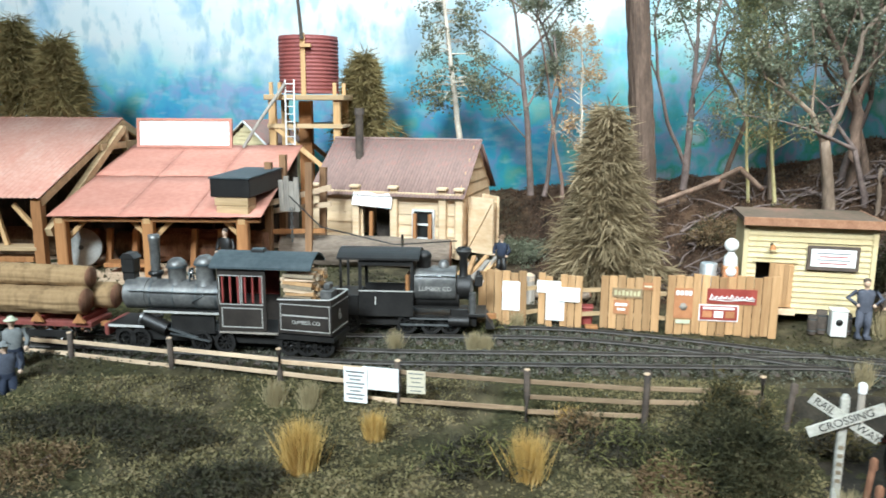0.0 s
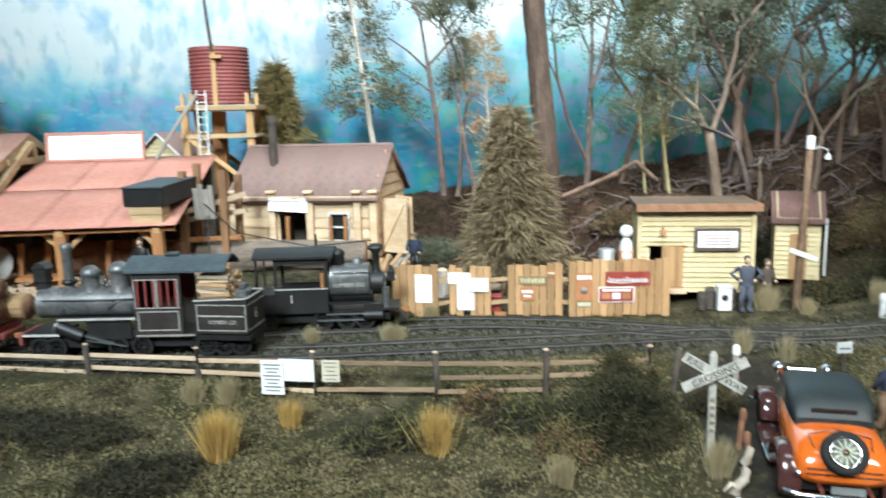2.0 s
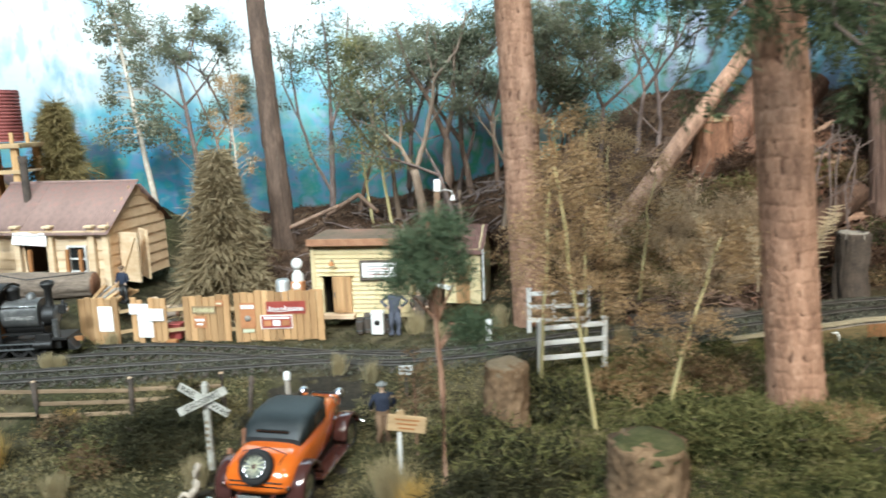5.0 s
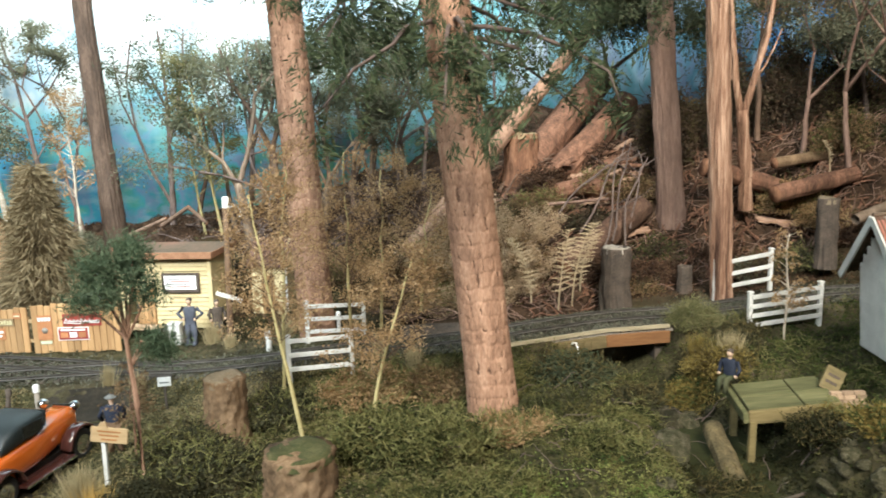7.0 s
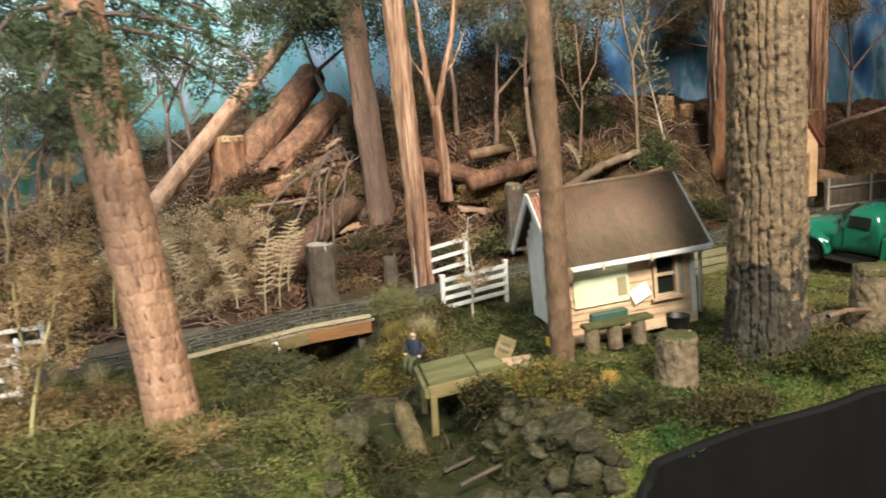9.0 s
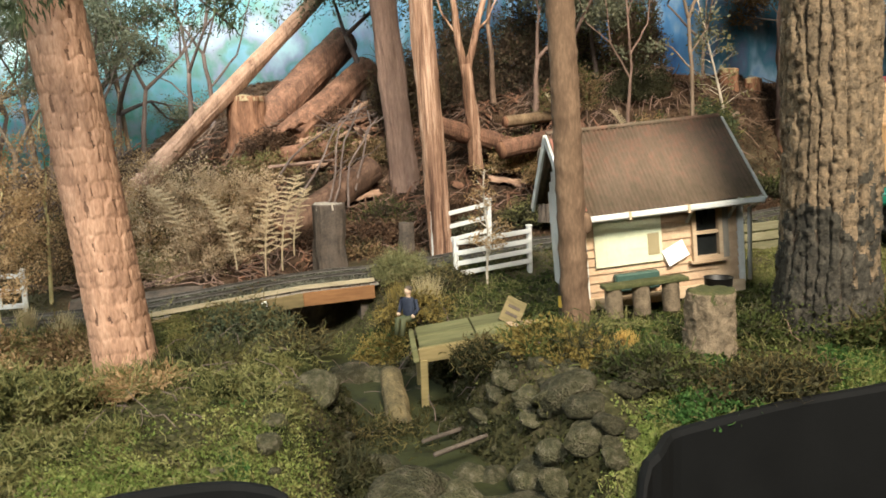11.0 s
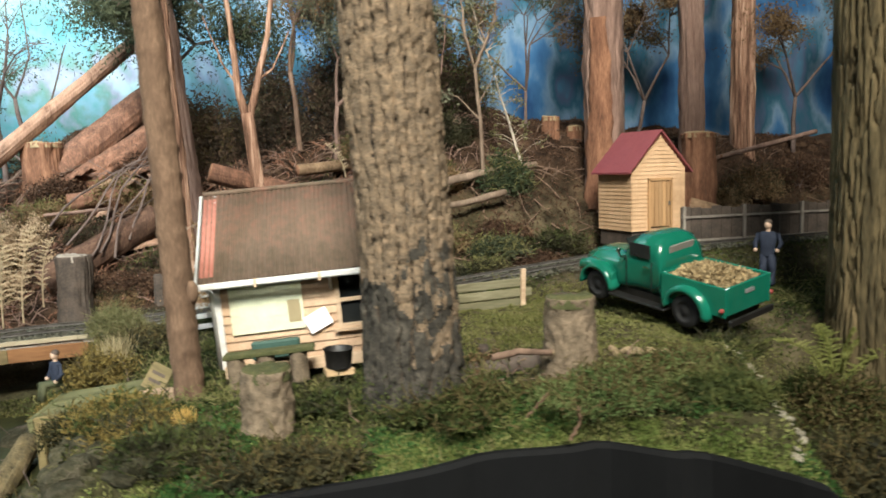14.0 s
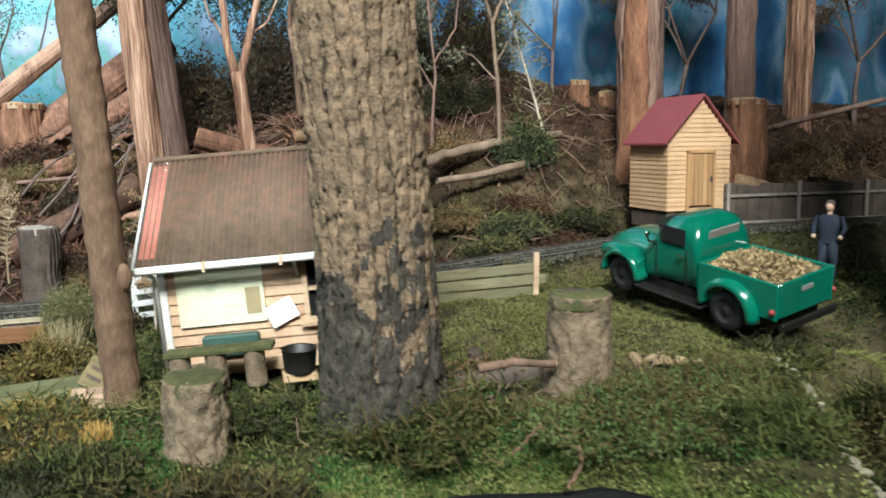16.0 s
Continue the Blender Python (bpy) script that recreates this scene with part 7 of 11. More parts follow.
def tender_engine():
    e = thing("tender_locomotive", "black logging locomotive with a wood-stacked tender, lined in white", "locomotive", pose(-0.1215, 0.4425, 0.004, rz=-6))
    part("frame", G().box(-0.066, -0.0085, 0.005, 0.068, 0.0085, 0.0105), BLACK, e)
    part("boiler", G().cyl((-0.056, 0, 0.0305), (0.0, 0, 0.0305), 0.0088, n=30), BOILER, e)
    part("smokebox", G().cyl((-0.060, 0, 0.0305), (-0.047, 0, 0.0305), 0.0092, n=30), BOILER, e)
    part("smokebox_door", G().lathe([(0.0082, 0), (0.007, 0.0012), (0.003, 0.0022), (1e-5, 0.0024)], 26, Matrix.Translation((-0.060, 0, 0.0305)) @ pose(0, 0, 0, 0, -90)), BLACK, e)
    for x in (-0.044, -0.03, -0.016, -0.004):
        part("boiler_band", G().cyl((x - 0.0006, 0, 0.0305), (x + 0.0006, 0, 0.0305), 0.0091, n=30), STEEL, e)
    st = part("chimney", G().lathe([(0.0032, 0.036), (0.0028, 0.04), (0.0029, 0.061), (0.0034, 0.0625), (0.0034, 0.0655), (0.0024, 0.0655), (0.0024, 0.05)], 20, Matrix.Translation((-0.043, 0, 0))), BOILER, e)
    part("spark_collar", G().lathe([(0.003, 0.041), (0.0044, 0.042), (0.0044, 0.0435), (0.003, 0.0445)], 20, Matrix.Translation((-0.043, 0, 0))), BLACK, st)
    hl = part("headlamp", G().box(-0.0625, -0.004, 0.043, -0.0545, 0.004, 0.0515, b=0.0006), BLACK, e, "square black headlamp")
    part("lamp_roof", G().prism([(-0.0635, 0.0515), (-0.0535, 0.0515), (-0.0565, 0.0545), (-0.0605, 0.0545)], -0.0044, 0.0044), BLACK, hl)
    part("lamp_bracket", G().box(-0.062, -0.003, 0.0385, -0.055, 0.003, 0.043), BLACK, hl)
    for x, r, h in ((-0.030, 0.0052, 0.0525), (-0.0125, 0.0058, 0.0545)):
        d = part("dome", G().lathe([(r * 1.15, 0.037), (r, 0.0395), (r, h - 0.006), (r * 1.12, h - 0.0055), (r * 1.12, h - 0.004), (r * 0.9, h - 0.002), (r * 0.5, h - 0.0004), (1e-5, h)], 24, Matrix.Translation((x, 0, 0))), BOILER, e)
        part("dome_cap", G().lathe([(r * 1.16, h - 0.0056), (r * 1.16, h - 0.0046)], 24, Matrix.Translation((x, 0, 0))), CABROOF, d)
    bell = part("bell_frame", G().tube([(-0.0215, -0.003, 0.0385), (-0.0215, -0.003, 0.046), (-0.0215, 0.003, 0.046), (-0.0215, 0.003, 0.0385)], 0.0006, 0.0006, 6), STEEL, e)
    part("bell", G().lathe([(0.0022, 0.0405), (0.0015, 0.0425), (0.0012, 0.0445), (1e-5, 0.0455)], 14, Matrix.Translation((-0.0215, 0, 0))), CHROME, bell)
    part("whistle_pipe", G().tube([(-0.006, -0.004, 0.036), (-0.010, -0.0085, 0.033), (-0.018, -0.009, 0.028)], 0.0006, 0.0006, 6), STEEL, e)
    part("hand_rail", G().tube([(-0.056, -0.0098, 0.034), (-0.03, -0.0101, 0.034), (0.0, -0.0099, 0.034)], 0.0004, 0.0004, 6), STEEL, e)
    part("running_board", G().box(-0.045, -0.0135, 0.0225, 0.0, -0.0075, 0.0235), BLACK, e)
    part("board_edge", G().box(-0.045, -0.0138, 0.0225, 0.0, -0.0135, 0.0238), CREAMLINE, e)
    part("front_deck", G().box(-0.068, -0.012, 0.0125, -0.046, 0.012, 0.0145, b=0.0004), BLACK, e)
    part("deck_edge", G().box(-0.068, -0.0123, 0.0128, -0.046, -0.012, 0.0142), CREAMLINE, e)
    part("pilot_beam", G().box(-0.0705, -0.0125, 0.0075, -0.068, 0.0125, 0.0145, b=0.0004), DULLRED, e)
    part("steam_cylinder", G().cyl((-0.046, -0.0118, 0.0185), (-0.032, -0.0118, 0.0125), 0.0038, n=18), BLACK, e)
    part("cylinder_cover", G().cyl((-0.0472, -0.0118, 0.019), (-0.046, -0.0118, 0.0185), 0.0042, n=18), BOILER, e)
    part("slide_bar", G().beam((-0.033, -0.0122, 0.0135), (-0.014, -0.0122, 0.008), 0.0012, 0.0012), STEEL, e)
    part("connecting_rod", G().beam((-0.03, -0.0132, 0.0105), (-0.006, -0.0132, 0.0065), 0.0014, 0.0007), STEEL, e)
    part("side_tank", G().box(-0.03, -0.0112, 0.0105, -0.004, -0.0095, 0.021), BLACK, e)
    for x in (-0.058, -0.049, -0.012, 0.002, 0.04, 0.05, 0.06):
        for y in (-0.0102, 0.0102):
            iron_wheel(e, x, y, 0.0058, 0.0056)
    # cab
    cab = part("cab", G().box(-0.0005, -0.012, 0.0135, 0.0005, 0.012, 0.049), TENDER, e, "black cab with cream-lined panels and red sashes")
    for y0, y1 in ((-0.0128, -0.012), (0.012, 0.0128)):
        part("side_panel", G().box(-0.0005, y0, 0.0135, 0.0275, y1, 0.029), TENDER, cab)
        part("cant_panel", G().box(-0.0005, y0, 0.0455, 0.0275, y1, 0.0495), TENDER, cab)
        for x0, x1 in ((-0.0005, 0.0008), (0.0125, 0.0140), (0.0255, 0.0275)):
            part("window_pillar", G().box(x0, y0, 0.029, x1, y1, 0.0455), TENDER, cab)
    part("cab_floor", G().box(-0.0005, -0.012, 0.0125, 0.036, 0.012, 0.0135), BLACK, cab)
    for x0, x1 in ((0.0008, 0.0125), (0.0140, 0.0255)):
        part("window_lining", G().box(x0 - 0.0004, -0.0132, 0.0288, x0, -0.0128, 0.0458).box(x1, -0.0132, 0.0288, x1 + 0.0004, -0.0128, 0.0458).box(x0, -0.0132, 0.0454, x1, -0.0128, 0.0458).box(x0, -0.0132, 0.0288, x1, -0.0128, 0.0292), CREAMLINE, cab)
        part("red_sash", G().box(x0 + 0.0008, -0.0122, 0.0296, x0 + 0.0018, -0.0115, 0.045).box(x1 - 0.0018, -0.0122, 0.0296, x1 - 0.0008, -0.0115, 0.045).box((x0 + x1) / 2 - 0.0005, -0.0122, 0.0296, (x0 + x1) / 2 + 0.0005, -0.0115, 0.045), REDPAINT, cab)
    part("panel_lining", G().box(0.0015, -0.0132, 0.0155, 0.0255, -0.0128, 0.016).box(0.0015, -0.0132, 0.0265, 0.0255, -0.0128, 0.027).box(0.0015, -0.0132, 0.016, 0.002, -0.0128, 0.0265).box(0.025, -0.0132, 0.016, 0.0255, -0.0128, 0.0265), CREAMLINE, cab)
    part("red_interior", G().box(0.0, 0.0114, 0.0292, 0.027, 0.0119, 0.0452), REDPAINT, cab)
    rf = G()
    n = 12
    for k in range(n + 1):
        a = -1 + 2 * k / n
        for x in (-0.004, 0.0545):
            for dz in (0.0, 0.0012):
                rf.v.append((x, a * 0.0150, 0.0490 + 0.0065 * (1 - a * a) + dz + 0.0008))
    for k in range(n):
        q = 4 * k
        rf.f += [(q, q + 2, q + 6, q + 4), (q + 1, q + 5, q + 7, q + 3), (q, q + 4, q + 5, q + 1), (q + 2, q + 3, q + 7, q + 6)]
    rf.f += [(0, 1, 3, 2), (4 * n, 4 * n + 2, 4 * n + 3, 4 * n + 1)]
    rf.s, rf.k = [False] * len(rf.f), [0] * len(rf.f)
    roof = part("cab_roof", rf, CABROOF, e, "blue-grey curved cab roof")
    part("roof_hatch", G().box(0.016, -0.003, 0.0565, 0.024, 0.003, 0.0585, b=0.0004), BLACK, roof)
    part("hatch_lid", G().box(0.0165, -0.0025, 0.0585, 0.0235, 0.0025, 0.0592), CABROOF, roof)
    # tender
    t = part("tender", G().box(0.036, -0.0132, 0.0135, 0.068, -0.0122, 0.034).box(0.036, 0.0122, 0.0135, 0.068, 0.0132, 0.034).box(0.0665, -0.0122, 0.0135, 0.068, 0.0122, 0.034)
             .box(0.036, -0.0122, 0.0135, 0.0375, 0.0122, 0.030).box(0.0375, -0.0122, 0.026, 0.0665, 0.0122, 0.028), TENDER, e, "brown-black tender with cream lining")
    part("top_rail", G().tube([(0.036, -0.0136, 0.0328), (0.0665, -0.0136, 0.0342), (0.0685, -0.012, 0.0345), (0.0685, 0.012, 0.0345), (0.0665, 0.0136, 0.0342), (0.036, 0.0136, 0.0328)], 0.0005, 0.0005, 6), CREAMLINE, t)
    part("panel_lining", G().box(0.0375, -0.0135, 0.0152, 0.0672, -0.0132, 0.0156).box(0.0375, -0.0135, 0.0302, 0.0672, -0.0132, 0.0306).box(0.0375, -0.0135, 0.0156, 0.0379, -0.0132, 0.0302).box(0.0668, -0.0135, 0.0156, 0.0672, -0.0132, 0.0302).box(0.0385, -0.0135, 0.0236, 0.066, -0.0132, 0.0243), CREAMLINE, t)
    part("rear_lining", G().box(0.068, -0.0118, 0.0152, 0.0683, 0.0118, 0.0156).box(0.068, -0.0118, 0.0302, 0.0683, 0.0118, 0.0306), CREAMLINE, t)
    part("step_rail", G().box(0.0, -0.0142, 0.0122, 0.034, -0.0125, 0.0130), GREYWOOD, e)
    part("under_frame", G().box(0.034, -0.0125, 0.0095, 0.069, 0.0125, 0.0125), BLACK, t)
    part("water_hatch", G().box(0.058, -0.005, 0.028, 0.065, 0.004, 0.0375, b=0.0006).box(0.0595, -0.0035, 0.0375, 0.0635, 0.0025, 0.041, b=0.0006), BOILER, t)
    lettering("LUMBER CO", 0.0031, 0.00005, CREAMLINE, t, pose(0.053, -0.01365, 0.0203, 90))
    lettering("6", 0.0085, 0.00005, CREAMLINE, t, pose(0.0684, -0.001, 0.0232, 90, 0, 90))
    rnd = random.Random(3)
    for lvl in range(9):
        for k in range(7):
            w = rnd.uniform(0.0009, 0.0015)
            g = G().prism([(-w, 0), (w, 0.0002), (w * 0.6, 0.0021), (-w * 0.7, 0.0018)], -0.009, 0.009 + rnd.uniform(-0.001, 0.001), "x")
            ob = part("split_log", g, (PALING, GREYWOODX, GREYCUT)[(k + lvl) % 3], t)
            ob.matrix_basis = pose(0.0475 + rnd.uniform(-0.0015, 0.0015), -0.0098 + 0.0032 * k + rnd.uniform(-0.0006, 0.0006), 0.0282 + 0.0021 * lvl + rnd.uniform(0, 0.0004), rnd.uniform(-15, 15), rnd.uniform(-3, 3), rnd.uniform(-5, 5))
    t.matrix_basis = Matrix.Translation((0.036, 0, 0)) @ pose(0, 0, 0, rz=-7) @ Matrix.Translation((-0.036, 0, 0))


tender_engine()


def tank_engine():
    e = thing("saddle_tank_locomotive", "small black saddle-tank locomotive with an open cab", "locomotive", pose(-0.020, 0.482, 0.004, rz=-3))
    part("frame", G().box(-0.048, -0.0085, 0.0045, 0.045, 0.0085, 0.011), BLACK, e)
    part("bunker", G().box(-0.048, -0.0125, 0.011, -0.028, 0.0125, 0.024, b=0.0005), BLACK, e)
    cab = part("cab", G().box(0.004, -0.0128, 0.0265, 0.006, 0.0128, 0.0470), BLACK, e)
    for y0, y1 in ((-0.0128, -0.012), (0.012, 0.0128)):
        part("side_panel", G().box(-0.028, y0, 0.011, 0.006, y1, 0.0265), BLACK, cab)
        part("cab_pillar", G().box(-0.028, y0, 0.0265, -0.026, y1, 0.0472), BLACK, cab)
    part("cant_rail", G().box(-0.026, -0.0128, 0.043, 0.004, -0.012, 0.0472), BLACK, cab)
    part("belt_line", G().box(-0.028, -0.0132, 0.0268, 0.006, -0.0128, 0.0274), CREAMLINE, cab)
    part("backhead", G().box(0.0005, -0.007, 0.012, 0.003, 0.007, 0.036, b=0.0008), RUSTWOOD, cab)
    lettering("1", 0.0075, 0.00005, CREAMLINE, cab, pose(-0.0175, -0.01295, 0.0205, 90))
    rf = G()
    n = 12
    for k in range(n + 1):
        a = -1 + 2 * k / n
        for x in (-0.041, 0.010):
            for dz in (0.0, 0.0013):
                rf.v.append((x, a * 0.0150, 0.0468 + 0.0042 * (1 - a * a) + dz))
    for k in range(n):
        q = 4 * k
        rf.f += [(q, q + 2, q + 6, q + 4), (q + 1, q + 5, q + 7, q + 3), (q, q + 4, q + 5, q + 1), (q + 2, q + 3, q + 7, q + 6)]
    rf.f += [(0, 1, 3, 2), (4 * n, 4 * n + 2, 4 * n + 3, 4 * n + 1)]
    rf.s, rf.k = [False] * len(rf.f), [0] * len(rf.f)
    roof = part("cab_roof", rf, BLACK, e)
    part("roof_whistle", G().cyl((-0.002, 0, 0.053), (-0.002, 0, 0.0605), 0.0009, n=8), CHROME, roof)
    for y in (-0.0125, 0.0125):
        part("roof_post", G().beam((-0.039, y, 0.024), (-0.039, y, 0.0472), 0.0014, 0.0014), BLACK, cab)
    tank = G()
    loft(tank, [(-0.0132, 0.0112, 0.0195, 0.0405), (0.0125, 0.0112, 0.0195, 0.0405)], 30, 2.8, pose(0.0195, 0, 0, 0, 0, -90))
    tk = part("saddle_tank", tank, BOILER, e, "polished dark saddle tank")
    lettering("LUMBER CO", 0.0037, 0.00005, CREAMLINE, tk, pose(0.0195, -0.01138, 0.0285, 90))
    part("smokebox", G().cyl((0.0325, 0, 0.0275), (0.041, 0, 0.0275), 0.0078, n=26), BLACK, e)
    part("smokebox_door", G().lathe([(0.007, 0), (0.0055, 0.0012), (1e-5, 0.0018)], 22, Matrix.Translation((0.041, 0, 0.0275)) @ pose(0, 0, 0, 0, 90)), BOILER, e)
    part("boiler", G().cyl((0.006, 0, 0.0215), (0.034, 0, 0.0215), 0.0075, n=24), BLACK, e)
    st = part("chimney", G().lathe([(0.0034, 0.034), (0.0026, 0.0365), (0.0026, 0.047), (0.0046, 0.0495), (0.0049, 0.0515), (0.0036, 0.053), (0.0022, 0.053)], 20, Matrix.Translation((0.0365, 0, 0))), BLACK, e)
    part("chimney_rim", G().lathe([(0.005, 0.0508), (0.005, 0.0518)], 20, Matrix.Translation((0.0365, 0, 0))), BOILER, st)
    part("dome", G().lathe([(0.005, 0.039), (0.0046, 0.0415), (0.0046, 0.046), (0.0052, 0.0466), (0.0048, 0.0485), (0.003, 0.0502), (1e-5, 0.051)], 22, Matrix.Translation((0.0115, 0, 0))), BLACK, e)
    part("sand_dome", G().lathe([(0.0036, 0.0395), (0.0034, 0.0425), (0.002, 0.0445), (1e-5, 0.045)], 18, Matrix.Translation((0.024, 0, 0))), BOILER, e)
    hl = part("headlamp", G().box(0.0435, -0.003, 0.0285, 0.0485, 0.003, 0.0355, b=0.0006).cyl((0.046, 0, 0.0355), (0.046, 0, 0.0385), 0.0018, 0.001), BLACK, e)
    part("lens", G().lathe([(0.0024, 0), (0.0018, 0.0006), (1e-5, 0.0008)], 16, Matrix.Translation((0.0485, 0, 0.032)) @ pose(0, 0, 0, 0, 90)), CHROME, hl)
    part("front_deck", G().box(0.034, -0.0115, 0.011, 0.051, 0.0115, 0.013, b=0.0003), BLACK, e)
    part("air_pump", G().cyl((0.0425, -0.008, 0.013), (0.0425, -0.008, 0.026), 0.0022, n=12), BOILER, e)
    part("valve_chest", G().box(0.029, -0.0125, 0.0105, 0.04, -0.0085, 0.0165, b=0.0005), BLACK, e)
    part("steam_cylinder", G().cyl((0.028, -0.0118, 0.0085), (0.0405, -0.0118, 0.0085), 0.0032, n=16), BLACK, e)
    part("side_rod", G().box(-0.002, -0.0128, 0.0052, 0.03, -0.012, 0.0064), STEEL, e)
    part("running_board", G().box(0.006, -0.0125, 0.0165, 0.034, -0.0085, 0.0173), BLACK, e)
    part("spring_rod", G().box(0.004, -0.0135, 0.0095, 0.028, -0.0128, 0.0104), STEEL, e)
    part("pilot", G().prism([(0.051, 0.0035), (0.0565, 0.0035), (0.051, 0.011)], -0.011, 0.011), BLACK, e)
    part("coupler", G().box(0.0515, -0.0015, 0.0075, 0.0575, 0.0015, 0.0105), RUSTWOOD, e)
    for x in (-0.034, 0.002, 0.017, 0.029):
        for y in (-0.0102, 0.0102):
            iron_wheel(e, x, y, 0.006, 0.0058)
    part("hand_rail", G().tube([(0.007, -0.0115, 0.0365), (0.02, -0.0118, 0.037), (0.032, -0.0115, 0.0365)], 0.0004, 0.0004, 6), CHROME, e)


tank_engine()


def log_wagon():
    w = thing("log_wagon", "dull red flat wagon on shiny wheels carrying long logs", "wagon", pose(-0.262, 0.4575, 0.004, rz=-6))
    part("bed", G().box(-0.1, -0.0115, 0.011, 0.062, 0.0115, 0.0145, b=0.0005), DULLRED, w)
    for x in (-0.07, -0.02, 0.03, 0.056):
        part("bolster", G().box(x - 0.0025, -0.013, 0.0145, x + 0.0025, 0.013, 0.0175), REDPAINT, w)
        part("stake_pocket", G().prism([(x - 0.004, 0.0145), (x + 0.004, 0.0145), (x, 0.020)], -0.0145, -0.0125), RUSTWOOD, w)
    for x in (0.022, 0.046):
        for y in (-0.0102, 0.0102):
            iron_wheel(w, x, y, 0.0056, 0.0054, CHROME)
    part("truck_frame", G().box(0.018, -0.0128, 0.005, 0.05, -0.0112, 0.009), BLACK, w)
    part("coupling_bar", G().box(0.062, -0.0016, 0.0095, 0.078, 0.0016, 0.012), RUSTWOOD, w)
    for a, y, z, r, lb in ((-0.16, -0.0085, 0.0265, 0.0088, "thick peeled log on the red wagon"), (-0.16, 0.0075, 0.0262, 0.0085, "peeled log on the wagon"), (-0.16, -0.002, 0.0395, 0.0072, "slimmer log on top of the load")):
        m = Matrix.Translation((-0.262, 0.4575, 0.004)) @ pose(0, 0, 0, rz=-6)
        log(lb, m @ Vector((a, y, z)), m @ Vector((0.068 if y > 0 else 0.058, y, z)), r, PEELED, "logs on the wagon", int(1e4 * r))


log_wagon()


# ---- road vehicles ----
def roadster():
    c = thing("orange_roadster", "shiny orange vintage roadster with a black hood and rear spare wheel", "car", pose(0.2045, 0.2827, -0.0132, rz=-19.5) @ Matrix.Scale(1.06, 4))
    body = G()
    loft(body, [(-0.0405, 0.0115, 0.0115, 0.0150), (-0.0395, 0.0145, 0.0095, 0.0190), (-0.036, 0.0160, 0.0085, 0.0222), (-0.028, 0.0165, 0.008, 0.0250), (-0.018, 0.0165, 0.0080, 0.0262),
                (-0.002, 0.0158, 0.0080, 0.0268), (0.010, 0.0142, 0.0085, 0.0270), (0.024, 0.0114, 0.0090, 0.0268), (0.038, 0.0090, 0.0095, 0.0260), (0.0395, 0.0082, 0.010, 0.0252)], 28, 3.4)
    b = part("body", body, ORANGE, c)
    part("deck_lid_line", G().tube([(-0.0095, -0.0365, 0.0221), (-0.0105, -0.030, 0.0244), (0, -0.0265, 0.0254), (0.0105, -0.030, 0.0244), (0.0095, -0.0365, 0.0221)], 0.00025, 0.00025, 5), FENDER, b)
    for z in (0.0135, 0.0155):
        part("body_moulding", G().box(-0.0125, -0.0408, z, 0.0125, -0.0398, z + 0.0006), CHROME, b)
    part("radiator", G().box(-0.0065, 0.0392, 0.0105, 0.0065, 0.0408, 0.0265, b=0.0008), CHROME, c)
    hood = G()
    loft(hood, [(-0.0215, 0.0135, 0.0235, 0.0275), (-0.0180, 0.0146, 0.0235, 0.0335), (-0.010, 0.0150, 0.0240, 0.0362), (0.004, 0.0148, 0.0245, 0.0370), (0.0095, 0.0136, 0.027, 0.0360)], 24, 4.5)
    h = part("folding_top", hood, CANVAS, c, "black canvas folding top")
    part("rear_window", G().box(-0.0078, -0.0004, -0.0016, 0.0078, 0.0004, 0.0016, pose(0, -0.0203, 0.0296, 30)), DARKGLASS, h)
    for x in (-0.0143, 0.0143):
        part("side_opening", G().box(x - 0.0003 + 0.0005 * (1 if x > 0 else -1), -0.008, 0.0275, x + 0.0003 + 0.0005 * (1 if x > 0 else -1), 0.006, 0.0335), DARKGLASS, h)
    part("windscreen", G().box(-0.0125, -0.0003, 0, 0.0125, 0.0003, 0.0085, pose(0, 0.0105, 0.0268, -12)), DARKGLASS, c)
    for s in (-1, 1):
        rf = G()
        arch(rf, s * 0.0172, -0.0265, 0.0085, 0.0102, 8, 200, 0.0088, 0.0016, tail=0.12)
        part("rear_fender", rf, FENDER, c, "dark maroon rear mudguard")
        ff = G()
        arch(ff, s * 0.0158, 0.0300, 0.0085, 0.0100, 178, 12, 0.0080, 0.0016, tail=0.06)
        part("front_fender", ff, FENDER, c, "dark maroon front mudguard")
        part("running_board", G().box(s * 0.0170 - 0.0042, -0.0165, 0.0058, s * 0.0170 + 0.0042, 0.0205, 0.0072, b=0.0004), FENDER, c)
        part("side_trim", G().box(s * 0.0212 - 0.0003, -0.0165, 0.0060, s * 0.0212 + 0.0003, 0.0205, 0.0070), CHROME, c)
        for y in (-0.0265, 0.0300):
            wheel(c, s * 0.0165, y, 0.0085, 0.0085, 0.0040, CHROME, s)
        hl = part("headlamp", G().ball((s * 0.0098, 0.0375, 0.0272), 0.0028, 12, (1, 1.2, 1)), CHROME, c)
        part("lamp_stalk", G().cyl((s * 0.0098, 0.0375, 0.021), (s * 0.0098, 0.0375, 0.0255), 0.0006, n=6), CHROME, hl)
        part("tail_lamp", G().ball((s * 0.0150, -0.0400, 0.0135), 0.0011, 8), CHROME, c)
